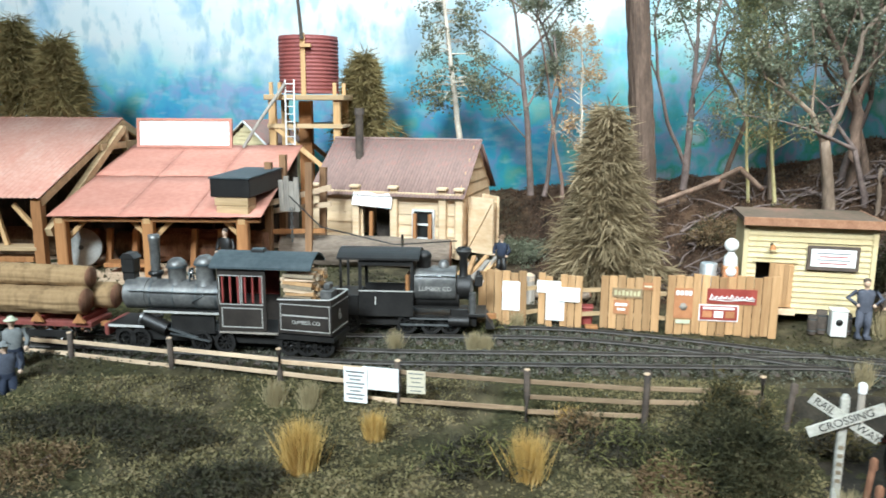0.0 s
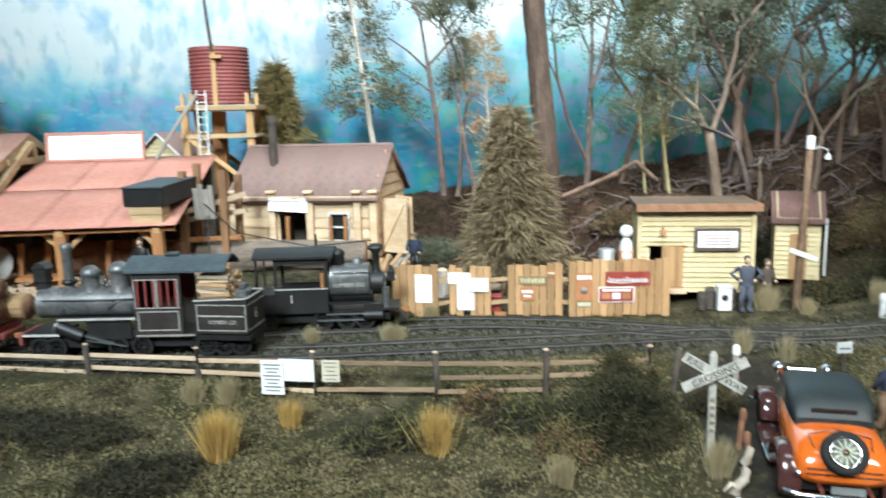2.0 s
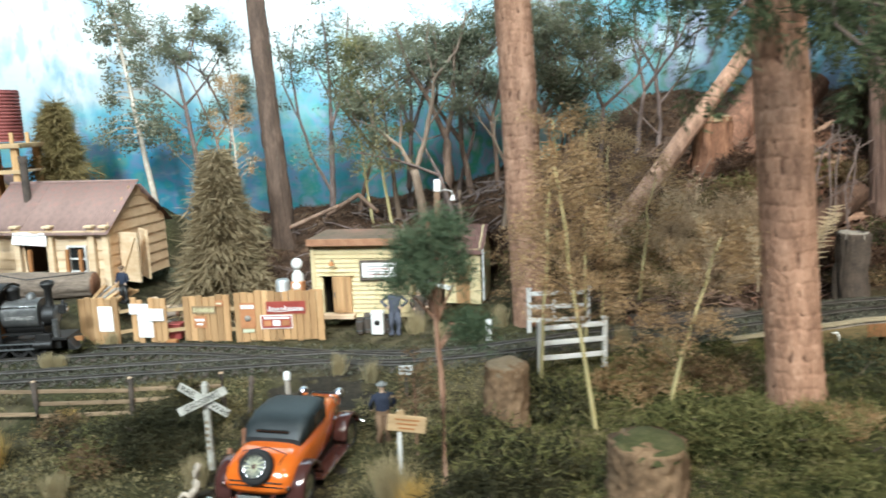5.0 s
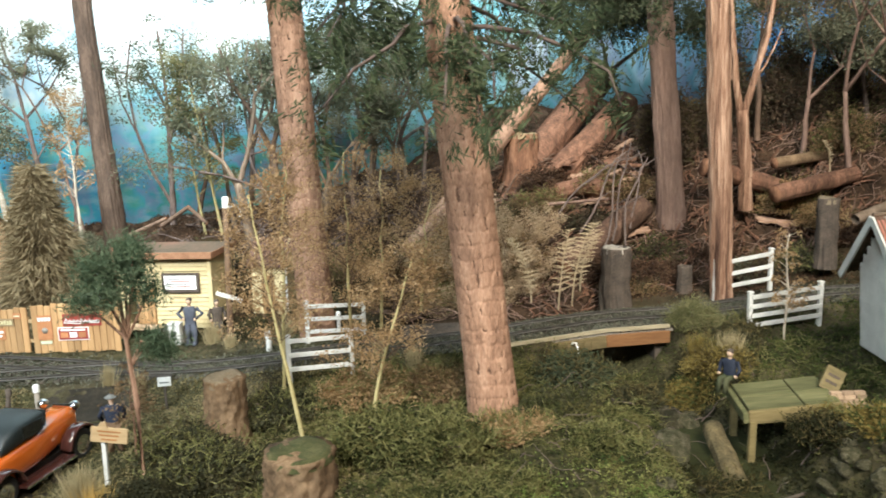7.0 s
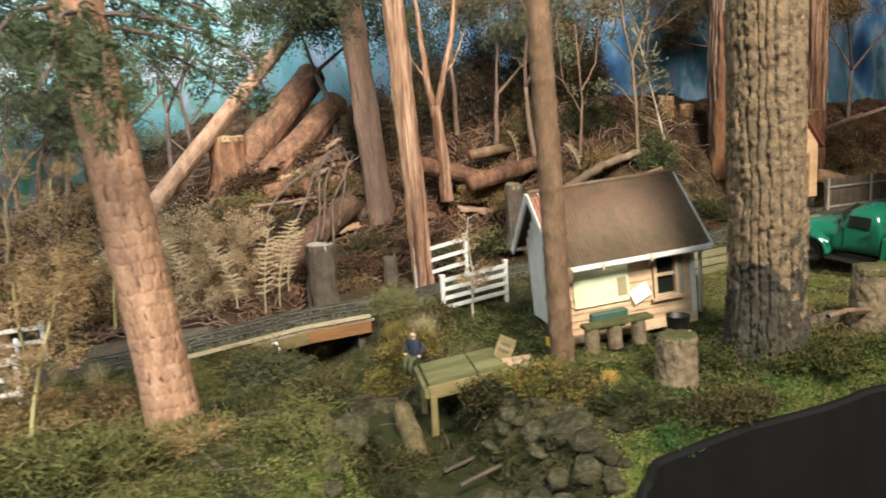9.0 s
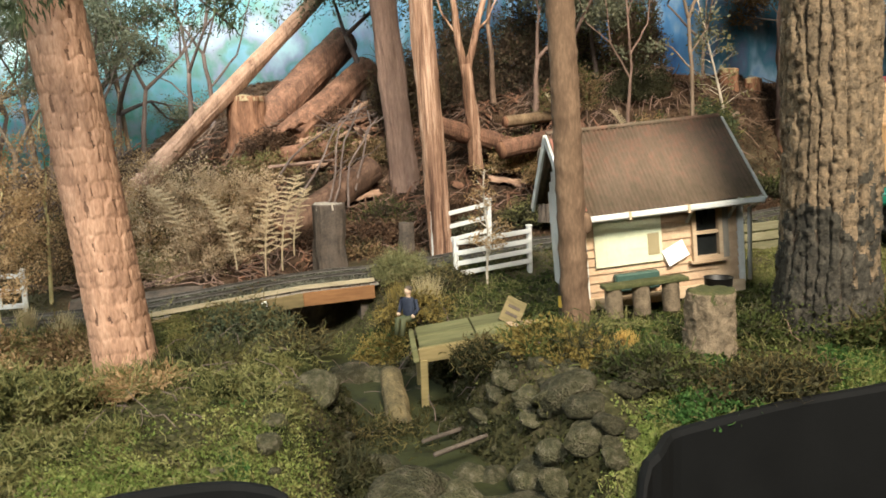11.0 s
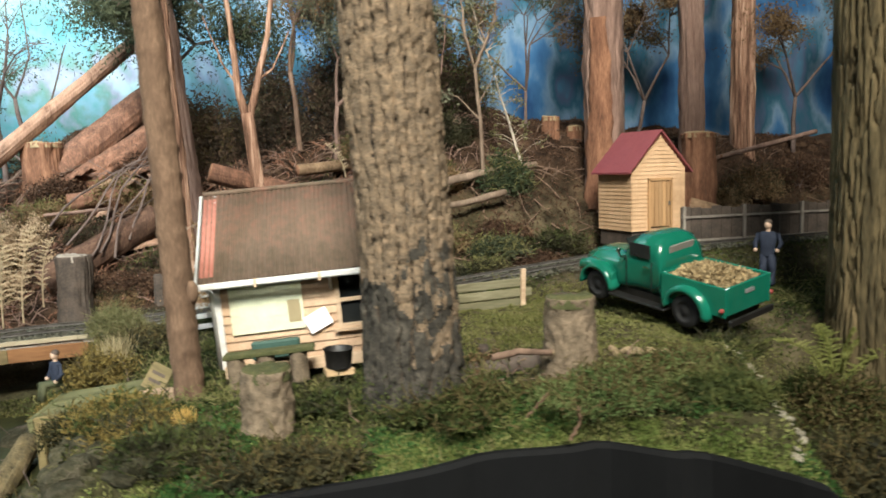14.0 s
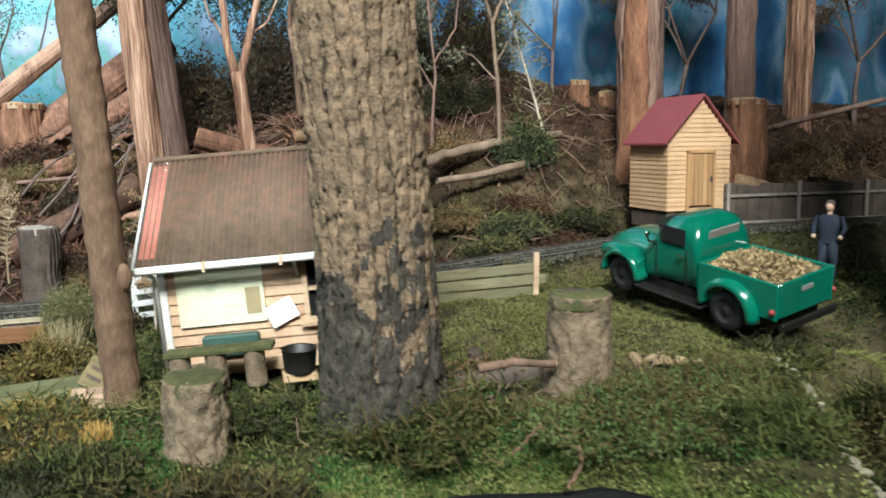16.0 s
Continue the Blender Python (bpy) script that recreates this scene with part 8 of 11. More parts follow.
    for y, k in ((-0.0475, -1), (0.0475, 1)):
        bp = part("bumper", G().tube([(-0.0205, y - 0.002 * k, 0.0088), (-0.015, y, 0.0088), (0, y + 0.001 * k, 0.0088), (0.015, y, 0.0088), (0.0205, y - 0.002 * k, 0.0088)], 0.0011, 0.0011, 8), CHROME, c)
        for x in (-0.008, 0.008):
            part("bumper_iron", G().beam((x, y, 0.0088), (x, y - 0.008 * k, 0.0095), 0.0016, 0.0008), FENDER, bp)
    part("number_plate", G().box(-0.0055, -0.0470, 0.0098, 0.0055, -0.0466, 0.0125), GREYCLOTH, c)
    tilt = Matrix.Translation((0.0, -0.0385, 0.0215)) @ pose(0, 0, 0, 58, 0, 0)
    sp = wheel(c, 0, 0, 0, 0.0078, 0.0042, STEEL, 1, tilt)
    part("rim", G().lathe([(0.0046, 0.0021), (0.0052, 0.0026), (0.0050, 0.0021)], 26, tilt), CHROME, sp)
    for k in range(12):
        a = k * math.pi / 6
        part("spoke", G().cyl(tilt @ Vector((0.0012 * math.cos(a), 0.0012 * math.sin(a), 0.0024)), tilt @ Vector((0.0047 * math.cos(a), 0.0047 * math.sin(a), 0.0023)), 0.0003, n=5), YPAPER, sp)
    part("hub", G().ball(tuple(tilt @ Vector((0, 0, 0.0016))), 0.0014, 10), FENDER, sp)
    part("chassis", G().box(-0.0125, -0.036, 0.0055, 0.0125, 0.036, 0.0095), BLACK, c)


roadster()


def pickup():
    c = thing("green_pickup", "glossy dark green vintage pickup loaded with gravel", "pickup truck", pose(0.9235, 0.1905, 0.0466, 7.0, -8.0, 13.5))
    part("chassis", G().box(-0.014, -0.048, 0.006, 0.014, 0.046, 0.010), BLACK, c)
    nose = G()
    loft(nose, [(0.0515, 0.0100, 0.0105, 0.0215), (0.0495, 0.0122, 0.0095, 0.0245), (0.042, 0.0138, 0.0085, 0.0272), (0.030, 0.0152, 0.0085, 0.0288), (0.018, 0.0165, 0.0085, 0.0292)], 26, 2.8)
    part("bonnet", nose, GREEN, c)
    cab = G()
    loft(cab, [(0.0205, 0.0172, 0.0085, 0.0285), (0.0165, 0.0180, 0.0085, 0.0300), (0.0135, 0.0176, 0.0085, 0.0385), (0.0085, 0.0170, 0.0085, 0.0422), (0.000, 0.0168, 0.0085, 0.0432), (-0.0065, 0.0170, 0.0085, 0.0418), (-0.0095, 0.0178, 0.0085, 0.0375), (-0.0105, 0.0180, 0.0085, 0.0300)], 30, 3.6)
    cb = part("cab", cab, GREEN, c)
    part("rear_window", G().box(-0.0095, -0.0003, -0.0030, 0.0095, 0.0004, 0.0030, pose(0, -0.00985, 0.0350, 14)), surface("dusty_glass", (0.2, 0.19, 0.17), (0.3, 0.29, 0.26), 0.12, scale=40, bump=0), cb)
    part("windscreen", G().box(-0.0130, -0.0003, -0.0038, 0.0130, 0.0003, 0.0038, pose(0, 0.0158, 0.0348, -24)), DARKGLASS, cb)
    for s in (-1, 1):
        part("side_window", G().box(s * 0.01755 - 0.0003, -0.0035, 0.0310, s * 0.01755 + 0.0003, 0.0105, 0.0385), DARKGLASS, cb)
        part("door_line", G().box(s * 0.0181 - 0.0002, -0.0052, 0.011, s * 0.0181 + 0.0002, -0.0049, 0.030).box(s * 0.0181 - 0.0002, 0.0125, 0.011, s * 0.0181 + 0.0002, 0.0128, 0.030), BLACK, cb)
        part("door_handle", G().box(s * 0.0184 - 0.0005, -0.0035, 0.0262, s * 0.0184 + 0.0005, 0.0, 0.0268), CHROME, cb)
        ff = G()
        arch(ff, s * 0.0178, 0.0335, 0.0090, 0.0108, 182, -2, 0.0098, 0.0024, tail=0.05)
        part("front_fender", ff, GREEN, c)
        loft_f = G()
        loft(loft_f, [(0.0215, 0.0038, 0.0115, 0.0185), (0.028, 0.0046, 0.0165, 0.0228), (0.040, 0.0046, 0.0175, 0.0238), (0.0475, 0.0034, 0.0150, 0.0215)], 16, 2.4, Matrix.Translation((s * 0.0172, 0, 0)))
        part("fender_crown", loft_f, GREEN, c)
        part("headlamp", G().lathe([(1e-5, 0.0008), (0.002, 0.0006), (0.0026, 0)], 16, Matrix.Translation((s * 0.0168, 0.0478, 0.0185)) @ pose(0, 0, 0, -90)), CHROME, c)
        rf = G()
        arch(rf, s * 0.0190, -0.0285, 0.0090, 0.0112, 2, 186, 0.0078, 0.0030, tail=0.1)
        part("rear_fender", rf, GREEN, c)
        part("running_board", G().box(s * 0.0195 - 0.0032, -0.017, 0.0062, s * 0.0195 + 0.0032, 0.0225, 0.0076, b=0.0004), BLACK, c)
        for y in (-0.0285, 0.0335):
            wheel(c, s * 0.0180, y, 0.0088, 0.0088, 0.0046, RUBBER, s)
        part("tail_lamp", G().ball((s * 0.0198, -0.0505, 0.0150), 0.0013, 8), REDPAINT, c)
        part("mirror_stem", G().tube([(s * 0.0178, 0.0135, 0.0295), (s * 0.0215, 0.0145, 0.0305), (s * 0.022, 0.0145, 0.0330)], 0.0007, 0.0006, 6), CHROME, c)
        part("mirror", G().ball((s * 0.022, 0.0147, 0.0338), 0.0016, 10, (1, 0.6, 1)), CHROME, c)
    tray = part("tray", G().box(-0.0172, -0.0505, 0.0105, 0.0172, -0.0115, 0.0118).box(-0.0182, -0.0515, 0.0105, -0.0168, -0.0115, 0.0262, b=0.0004).box(0.0168, -0.0515, 0.0105, 0.0182, -0.0115, 0.0262, b=0.0004)
                .box(-0.0168, -0.0130, 0.0118, 0.0168, -0.0115, 0.0262, b=0.0003), GREEN, c)
    tg = part("tailgate", G().box(-0.0166, -0.0518, 0.0115, 0.0166, -0.0504, 0.0265, b=0.0004), GREEN, tray)
    part("maker_badge", G().box(-0.0035, -0.0522, 0.0205, 0.0035, -0.0518, 0.0225), GREYCLOTH, tg)
    part("rear_bumper", G().box(-0.0175, -0.0545, 0.0065, 0.0175, -0.0528, 0.0100, b=0.0004), BLACK, c)
    rng = np.random.default_rng(8)
    n = 2600
    p = np.stack([rng.uniform(-0.0160, 0.0160, n), rng.uniform(-0.0495, -0.0135, n), np.zeros(n)], 1)
    p[:, 2] = 0.0235 + 0.004 * np.clip(1 - (np.abs(p[:, 0]) / 0.016) ** 2, 0, 1) * (0.4 + 0.6 * np.sin((p[:, 1] + 0.0495) / 0.036 * 3.1416)) + rng.normal(size=n) * 0.0004
    tagged(part("gravel_load", quads("gravel_load", leaves(p, 0.0022, 0.0019, rng, up=0.6), GRAVELLOAD), GRAVELLOAD, c, "heaped brown gravel"), kind="stuff")
    part("load_bed", G().box(-0.0166, -0.0503, 0.0118, 0.0166, -0.0131, 0.0232), GRAVELLOAD, c)


pickup()


# ---- fences, gates and signs ----
OLDRAIL = surface("old_grey_rail", (0.17, 0.115, 0.07), (0.42, 0.3, 0.19), 0.85, scale=110, stretch=(0.1, 1, 1), bump=0.5, vary=0.3)


def yard_fence():
    f = thing("rail_fence", "weathered three-rail timber fence along the railway", "fence", Matrix.Identity(4))
    xs = [-0.338, -0.274, -0.210, -0.146, -0.082, -0.018, 0.046, 0.103, 0.157]
    pts = [(x, line(x, (-0.34, 0.462), (-0.21, 0.430), (-0.146, 0.413), (-0.018, 0.379), (0.046, 0.368), (0.103, 0.362), (0.16, 0.358))) for x in xs]
    rnd = random.Random(2)
    for x, y in pts:
        z = 0.0178 + rnd.uniform(-0.001, 0.0006) - (0.003 if x < -0.18 else 0)
        part("post", G().tube([(x, y, -0.014), (x + 0.0002, y, 0.004), (x + rnd.uniform(-0.0005, 0.0005), y, z)], 0.0018, 0.0015, 9, 0.08), DARKWOOD, f, fix=False)
        part("post_cap", G().ball((x, y, z), 0.0016, 8, (1, 1, 0.45)), GREYWOODX, f)
    for (xa, ya), (xb, yb) in zip(pts, pts[1:]):
        for h in (0.0105, 0.0033, -0.0042):
            if rnd.random() < 0.08:
                continue
            d = 0.002 if xa < -0.18 else 0.0
            part("rail", G().beam((xa, ya + 0.0018, h - d + rnd.uniform(-0.0008, 0.0008)), (xb, yb + 0.0018, h - d + rnd.uniform(-0.0012, 0.0008)), 0.0012, 0.0023, b=0.0002), GREYWOODX if xa < -0.03 and rnd.random() < 0.85 else OLDRAIL, f)


yard_fence()


CREAMPAPER = surface("cream_paper", (0.56, 0.5, 0.36), (0.7, 0.64, 0.5), 0.7, scale=110, bump=0.08)


def hung_notice(label, x, y, z, w, h, material, lines=0, rz=0, ry=0):
    n = thing("notice", label, "notice", pose(x, y, z, 0, ry, rz), "notices on the fences")
    part("sheet", G().box(-w / 2, -0.0005, -h / 2, w / 2, 0, h / 2), material, n)
    for i in range(lines):
        u = h * (0.38 - 0.76 * i / max(1, lines - 1))
        k = 0.40 - 0.08 * (i % 3)
        part("print_line", G().box(-w * k, -0.0007, u - h * 0.022, w * k, -0.0005, u + h * 0.022), GREYCLOTH, n)


hung_notice("white printed notice hung on the rail fence", -0.0395, 0.3795, 0.0045, 0.0125, 0.0185, PAPER, 8, -14)
hung_notice("blank white board on the rail fence", -0.0265, 0.3775, 0.0085, 0.019, 0.0120, PAPER, 0, -14)
hung_notice("yellowed notice on the rail fence", -0.0085, 0.3735, 0.0085, 0.0095, 0.0118, CREAMPAPER, 5, -11)


def paling(x0, y0, x1, y1, h, label, seed, gaps=(), z=0.001):
    """A run of upright boards nailed to two rails."""
    f = thing("paling_fence", label, "fence", pose(x0, y0, z, rz=math.degrees(math.atan2(y1 - y0, x1 - x0))), "paling panels")
    L = math.hypot(x1 - x0, y1 - y0)
    rnd = random.Random(seed)
    for u in (0.25, 0.75):
        part("back_rail", G().box(0, 0.0002, h * u - 0.0014, L, 0.0018, h * u + 0.0014), WOODX, f)
    w = 0.0051
    n = max(2, round(L / w))
    for i in range(n):
        if i in gaps:
            continue
        a = L * i / n
        top = h + rnd.uniform(-0.0012, 0.0010)
        g = G().box(a + 0.0002, -0.0014, rnd.uniform(-0.001, 0.0005), a + L / n - 0.0002, 0, top, b=0.0002)
        part("plank", g, PALING, f)
    return f


P1 = paling(0.0270, 0.5060, 0.0585, 0.4985, 0.0365, "weathered paling fence panel with a white notice", 1, (6,))
P2 = paling(0.0665, 0.5030, 0.0945, 0.4955, 0.0345, "short paling panel beside the letter box", 2, (2,))
P3 = paling(0.1065, 0.4975, 0.1430, 0.4885, 0.0355, "paling fence panel with enamel advertising signs", 3, (7,))
P4 = paling(0.1465, 0.4865, 0.2140, 0.4775, 0.0385, "tall paling fence panel with red enamel signs", 4)
for p, (xa, ya), (xb, yb) in ((P1, (0.0585, 0.4985), (0.0665, 0.503)), (P3, (0.0945, 0.4955), (0.1065, 0.4975)), (P4, (0.143, 0.4885), (0.1465, 0.4865))):
    bar = thing("gap_rail", "bare fence rails bridging two panels", "fence", Matrix.Identity(4), "fence rails")
    for z in (0.01, 0.026):
        part("rail", G().beam((xa, ya + 0.001, z), (xb, yb + 0.001, z), 0.0012, 0.0026), WOODX, bar)


def on_panel(panel, name, label, x0, z0, x1, z1, material, y=-0.0021):
    """A flat sheet or plate fixed to a fence panel: a thing of its own."""
    t = thing(name, label, name.replace("_", " "), panel.matrix_basis.copy(), "signs on the palings")
    part("plate", G().box(x0, y, z0, x1, y + 0.0006, z1), material, t)
    return t


def strip(t, x0, z0, x1, z1, material, y=-0.0023):
    part("print_bar", G().box(x0, y, z0, x1, y + 0.0003, z1), material, t)


on_panel(P1, "notice", "blank white notice nailed to the palings", 0.0165, 0.0105, 0.0280, 0.0300, PAPER)
on_panel(P2, "notice", "long white paper stuck across the panel", -0.0005, 0.0225, 0.0150, 0.0305, PAPER, -0.0026)
on_panel(P2, "notice", "tall white paper on the panel", 0.0055, 0.0040, 0.0175, 0.0228, PAPER)
on_panel(P2, "notice", "white paper overlapping the panel's end", 0.0140, 0.0175, 0.0275, 0.0270, PAPER, -0.0031)
t = on_panel(P3, "enamel_sign", "small tan enamel sign with olive lettering", 0.0075, 0.0215, 0.0265, 0.0275, CUTWOOD)
for k in range(7):
    strip(t, 0.0090 + k * 0.0024, 0.0229, 0.0106 + k * 0.0024, 0.0262 - 0.0006 * (k % 2), surface("sign_green", (0.45, 0.42, 0.24), (0.55, 0.5, 0.3), 0.6) if k == 0 else bpy.data.materials["sign_green"])
t = on_panel(P3, "enamel_sign", "small faded red enamel sign", 0.0085, 0.0105, 0.0185, 0.0195, ORANGESIGN)
strip(t, 0.0098, 0.0158, 0.0172, 0.0176, PAPER)
strip(t, 0.0112, 0.0128, 0.0160, 0.0142, PAPER)
t = on_panel(P3, "enamel_sign", "little orange enamel plate on palings", 0.0265, 0.0275, 0.0330, 0.0320, ORANGESIGN)
strip(t, 0.0275, 0.0292, 0.0320, 0.0302, YPAPER)
t = on_panel(P4, "enamel_sign", "orange enamel sign with a white heading", 0.0045, 0.0105, 0.0160, 0.0300, ORANGESIGN)
for k in range(4):
    strip(t, 0.0055 + k * 0.0026, 0.0255, 0.0074 + k * 0.0026, 0.0285, PAPER)
part("star_motif", G().lathe([(1e-5, 0.0003), (0.0026, 0.0003), (0.0026, 0)], 6, pose(0.0102, -0.0021, 0.0180, 90)), GREYWOOD, t)
strip(t, 0.0060, 0.0070, 0.0148, 0.0095, YPAPER)
t = on_panel(P4, "enamel_sign", "red enamel drink sign with flowing white script", 0.0245, 0.0208, 0.0545, 0.0305, SIGNRED)
wave = G()
for k in range(9):
    x = 0.0265 + k * 0.0030
    h = 0.0030 if k in (0, 4) else 0.0019
    wave.tube([(x, -0.0025, 0.0240), (x + 0.0009, -0.0025, 0.0240 + h), (x + 0.0019, -0.0025, 0.0243 + 0.4 * h), (x + 0.0013, -0.0025, 0.0240), (x + 0.0028, -0.0025, 0.0246)], 0.00042, 0.00035, 5)
wave.tube([(0.0258, -0.0025, 0.0236), (0.036, -0.0025, 0.0228), (0.046, -0.0025, 0.0236), (0.053, -0.0025, 0.0232)], 0.0003, 0.0003, 5)
part("script_flourish", wave, PAPER, t, fix=False)
t = on_panel(P4, "enamel_sign", "lower red enamel sign with a white border", 0.0200, 0.0095, 0.0440, 0.0200, PAPER)
strip(t, 0.0206, 0.0101, 0.0434, 0.0194, SIGNRED)
for k in range(3):
    strip(t, 0.0222 + k * 0.007, 0.0118, 0.0278 + k * 0.007, 0.0160, PAPER if k == 1 else ORANGESIGN, -0.0025)
strip(t, 0.0225, 0.0172, 0.0415, 0.0186, PAPER, -0.0025)


def white_gate(label, a, b, h, rails=4, dz=0.0):
    g = thing("white_gate", label, "gate", Matrix.Identity(4), "white cattle gates")
    for p in (a, b):
        part("post", G().beam((p[0], p[1], p[2] - 0.006), (p[0], p[1], p[2] + h), 0.0030, 0.0030, b=0.0004), WHITE, g)
        part("post_top", G().box(p[0] - 0.0019, p[1] - 0.0019, p[2] + h, p[0] + 0.0019, p[1] + 0.0019, p[2] + h + 0.0012, b=0.0004), WHITE, g)
    for k in range(rails):
        u = 0.16 + 0.74 * k / (rails - 1)
        part("rail", G().beam((a[0], a[1] - 0.0022, a[2] + h * u), (b[0], b[1] - 0.0022, b[2] + h * u), 0.0011, 0.0030, b=0.0002), WHITE, g)


white_gate("white railed gate standing beyond the track", (0.3605, 0.424, 0.0165), (0.4025, 0.421, 0.0165), 0.026, 3)
white_gate("white railed gate standing before the track", (0.3500, 0.350, 0.013), (0.3905, 0.348, 0.0145), 0.0255, 3)
white_gate("white railed gate on the rise beyond the track", (0.667, 0.390, 0.038), (0.706, 0.380, 0.046), 0.0255, 3)
white_gate("white railed gate on the rise before the track", (0.6605, 0.330, 0.026), (0.7125, 0.330, 0.030), 0.0265, 4)


def crossing_sign():
    s = thing("crossing_sign", "dirty white wooden railway crossing sign on a flaking post", "sign", pose(0.1605, 0.291, -0.0105, rz=-14))
    dirty = surface("dirty_white_paint", (0.2, 0.19, 0.16), (0.56, 0.55, 0.5), 0.75, scale=160, bump=0.3, vary=0.05, c3=(0.43, 0.42, 0.37))
    part("post", G().beam((0, 0.0020, -0.01), (0, 0.0020, 0.0448), 0.0032, 0.0026, b=0.0004), dirty, s)
    for ang, words in ((-30, (("RAIL", -0.0090), ("WAY", 0.0098))), (26, (("CROSSING", 0.0),))):
        m = pose(0, -0.0004 if ang > 0 else 0.0, 0.0372, 0, -ang, 0)
        y = -0.0014 if ang > 0 else 0.0
        arm = part("arm", G().box(-0.0146, y - 0.001, -0.0022, 0.0146, y, 0.0022, m, b=0.0002), dirty, s)
        for w, x in words:
            lettering(w, 0.0043, 0.00006, BLACK, arm, m @ pose(x, y - 0.0011, 0, 90))
    part("spike", G().cyl((0, 0.0020, 0.0446), (0, 0.0020, 0.0462), 0.0018, 0.0009, 8), dirty, s)
    for k in range(5):
        part("print_bar", G().box(-0.0010, 0.0002, 0.010 + k * 0.0035, 0.0009, 0.0006, 0.0115 + k * 0.0035), GREYCUT, s)


crossing_sign()


def gnarled_root():
    t = thing("gnarled_root", "pale gnarled root standing beside the crossing sign", "root", pose(0.1572, 0.2595, -0.0125))
    rnd = random.Random(8)
    q = [(0.0006 * i + rnd.uniform(-0.0011, 0.0011), rnd.uniform(-0.001, 0.001), 0.0021 * i) for i in range(10)]
    part("stem", G().tube(q, 0.0021, 0.0015, 9, 0.3), BARK_WHITE, t, fix=False)
    part("side_root", G().tube([(0.0, 0, 0.003), (-0.003, -0.001, 0.005), (-0.006, -0.001, 0.002)], 0.0013, 0.0007, 7, 0.25), BARK_WHITE, t, fix=False)


gnarled_root()


def small_post(label, x, y, z1, r=0.0022, lean=0.0, cap=PAPER, body=GREYWOOD):
    z0 = land(x, y) - 0.006
    p = thing("marker_post", label, "post", pose(x, y, z0), "marker posts")
    part("shaft", G().tube([(0, 0, 0), (lean * 0.5, 0, (z1 - z0) * 0.5), (lean, 0, z1 - z0)], r, r * 0.9, 10), body, p, fix=False)
    part("cap", G().lathe([(r * 1.15, -0.004), (r * 1.15, 0), (r * 0.6, 0.0009), (1e-5, 0.001)], 12, Matrix.Translation((lean, 0, z1 - z0))), cap, p)


small_post("short white-capped post beside the crossing", 0.197, 0.345, 0.020, 0.0017)
small_post("low white-capped post by the road", 0.150, 0.243, -0.006, 0.0017)
small_post("white-topped post by the shed", 0.3315, 0.426, 0.0215, 0.0022, 0, WHITE, WHITE)
small_post("leaning weathered post by the fence", 0.171, 0.362, 0.013, 0.0016, 0.003, DARKWOOD, DARKWOOD)
small_post("split timber post by the road", 0.176, 0.298, 0.006, 0.0014, 0.002, STUMP_ORANGE, STUMP_ORANGE)
small_post("splintered timber post near the car", 0.1745, 0.283, 0.002, 0.0014, -0.002, STUMP_ORANGE, STUMP_ORANGE)
small_post("white post by the grass", 0.384, 0.445, 0.028, 0.0016, 0, WHITE, WHITE)


def wood_sign():
    s = thing("wooden_sign", "small wooden signboard on a white stake", "sign", pose(0.2575, 0.262, -0.012, 0, 0, -6))
    part("stake", G().beam((0, 0.001, 0), (0.0005, 0.001, 0.036), 0.0024, 0.002), WHITE, s)
    b = part("board", G().box(-0.0095, -0.0012, 0.026, 0.0095, 0, 0.0345, pose(0, 0, 0, 0, 8), b=0.0003), WOODX, s)
    part("broken_top", G().prism([(-0.006, 0.0343), (-0.001, 0.0343), (-0.0025, 0.0375), (-0.0052, 0.0365)], -0.0012, 0, "y", pose(0, 0, 0, 0, 8)), WOODX, s)
    for k in range(3):
        part("print_bar", G().box(-0.006 + 0.001 * k, -0.0014, 0.0320 - k * 0.0022, 0.006 - 0.001 * k, -0.0012, 0.0328 - k * 0.0022, pose(0, 0, 0, 0, 8)), RUSTWOOD, b)


wood_sign()
t = thing("speed_board", "little white trackside board on a dark stake", "sign", pose(0.268, 0.366, -0.01))
part("stake", G().beam((0, 0, 0), (0, 0, 0.018), 0.0014, 0.0014), DARKWOOD, t)
part("plate", G().box(-0.0042, -0.001, 0.0165, 0.0042, 0, 0.0225), WHITE, t)
part("print_bar", G().box(-0.003, -0.0012, 0.0185, 0.003, -0.001, 0.0195), GREYCLOTH, t)


def utility_pole():
    p = thing("lamp_pole", "brown timber pole with a white cap and a small bracket lamp", "pole", pose(0.2985, 0.468, 0.0, 0, 2))
    part("pole", G().tube([(0, 0, -0.006), (0, 0, 0.06), (0, 0, 0.113)], 0.0026, 0.0022, 12), BARK_TAN, p, fix=False)
    part("white_cap", G().lathe([(0.0026, 0.111), (0.0026, 0.1185), (0.002, 0.1195), (1e-5, 0.1198)], 14), PAPER, p)
    arm = part("lamp_arm", G().tube([(0.001, 0, 0.1105), (0.006, -0.001, 0.1125), (0.0105, -0.002, 0.111), (0.0115, -0.002, 0.1085)], 0.0004, 0.0004, 6), WHITE, p)
    part("shade", G().lathe([(0.0006, 0.1085), (0.0012, 0.1075), (0.0021, 0.1045)], 14, Matrix.Translation((0.0115, -0.002, 0))), WHITE, arm)
    part("warning_arm", G().beam((-0.0095, -0.003, 0.0445), (0.0105, -0.003, 0.0375), 0.0012, 0.0034, b=0.0003), WHITE, p)


utility_pole()


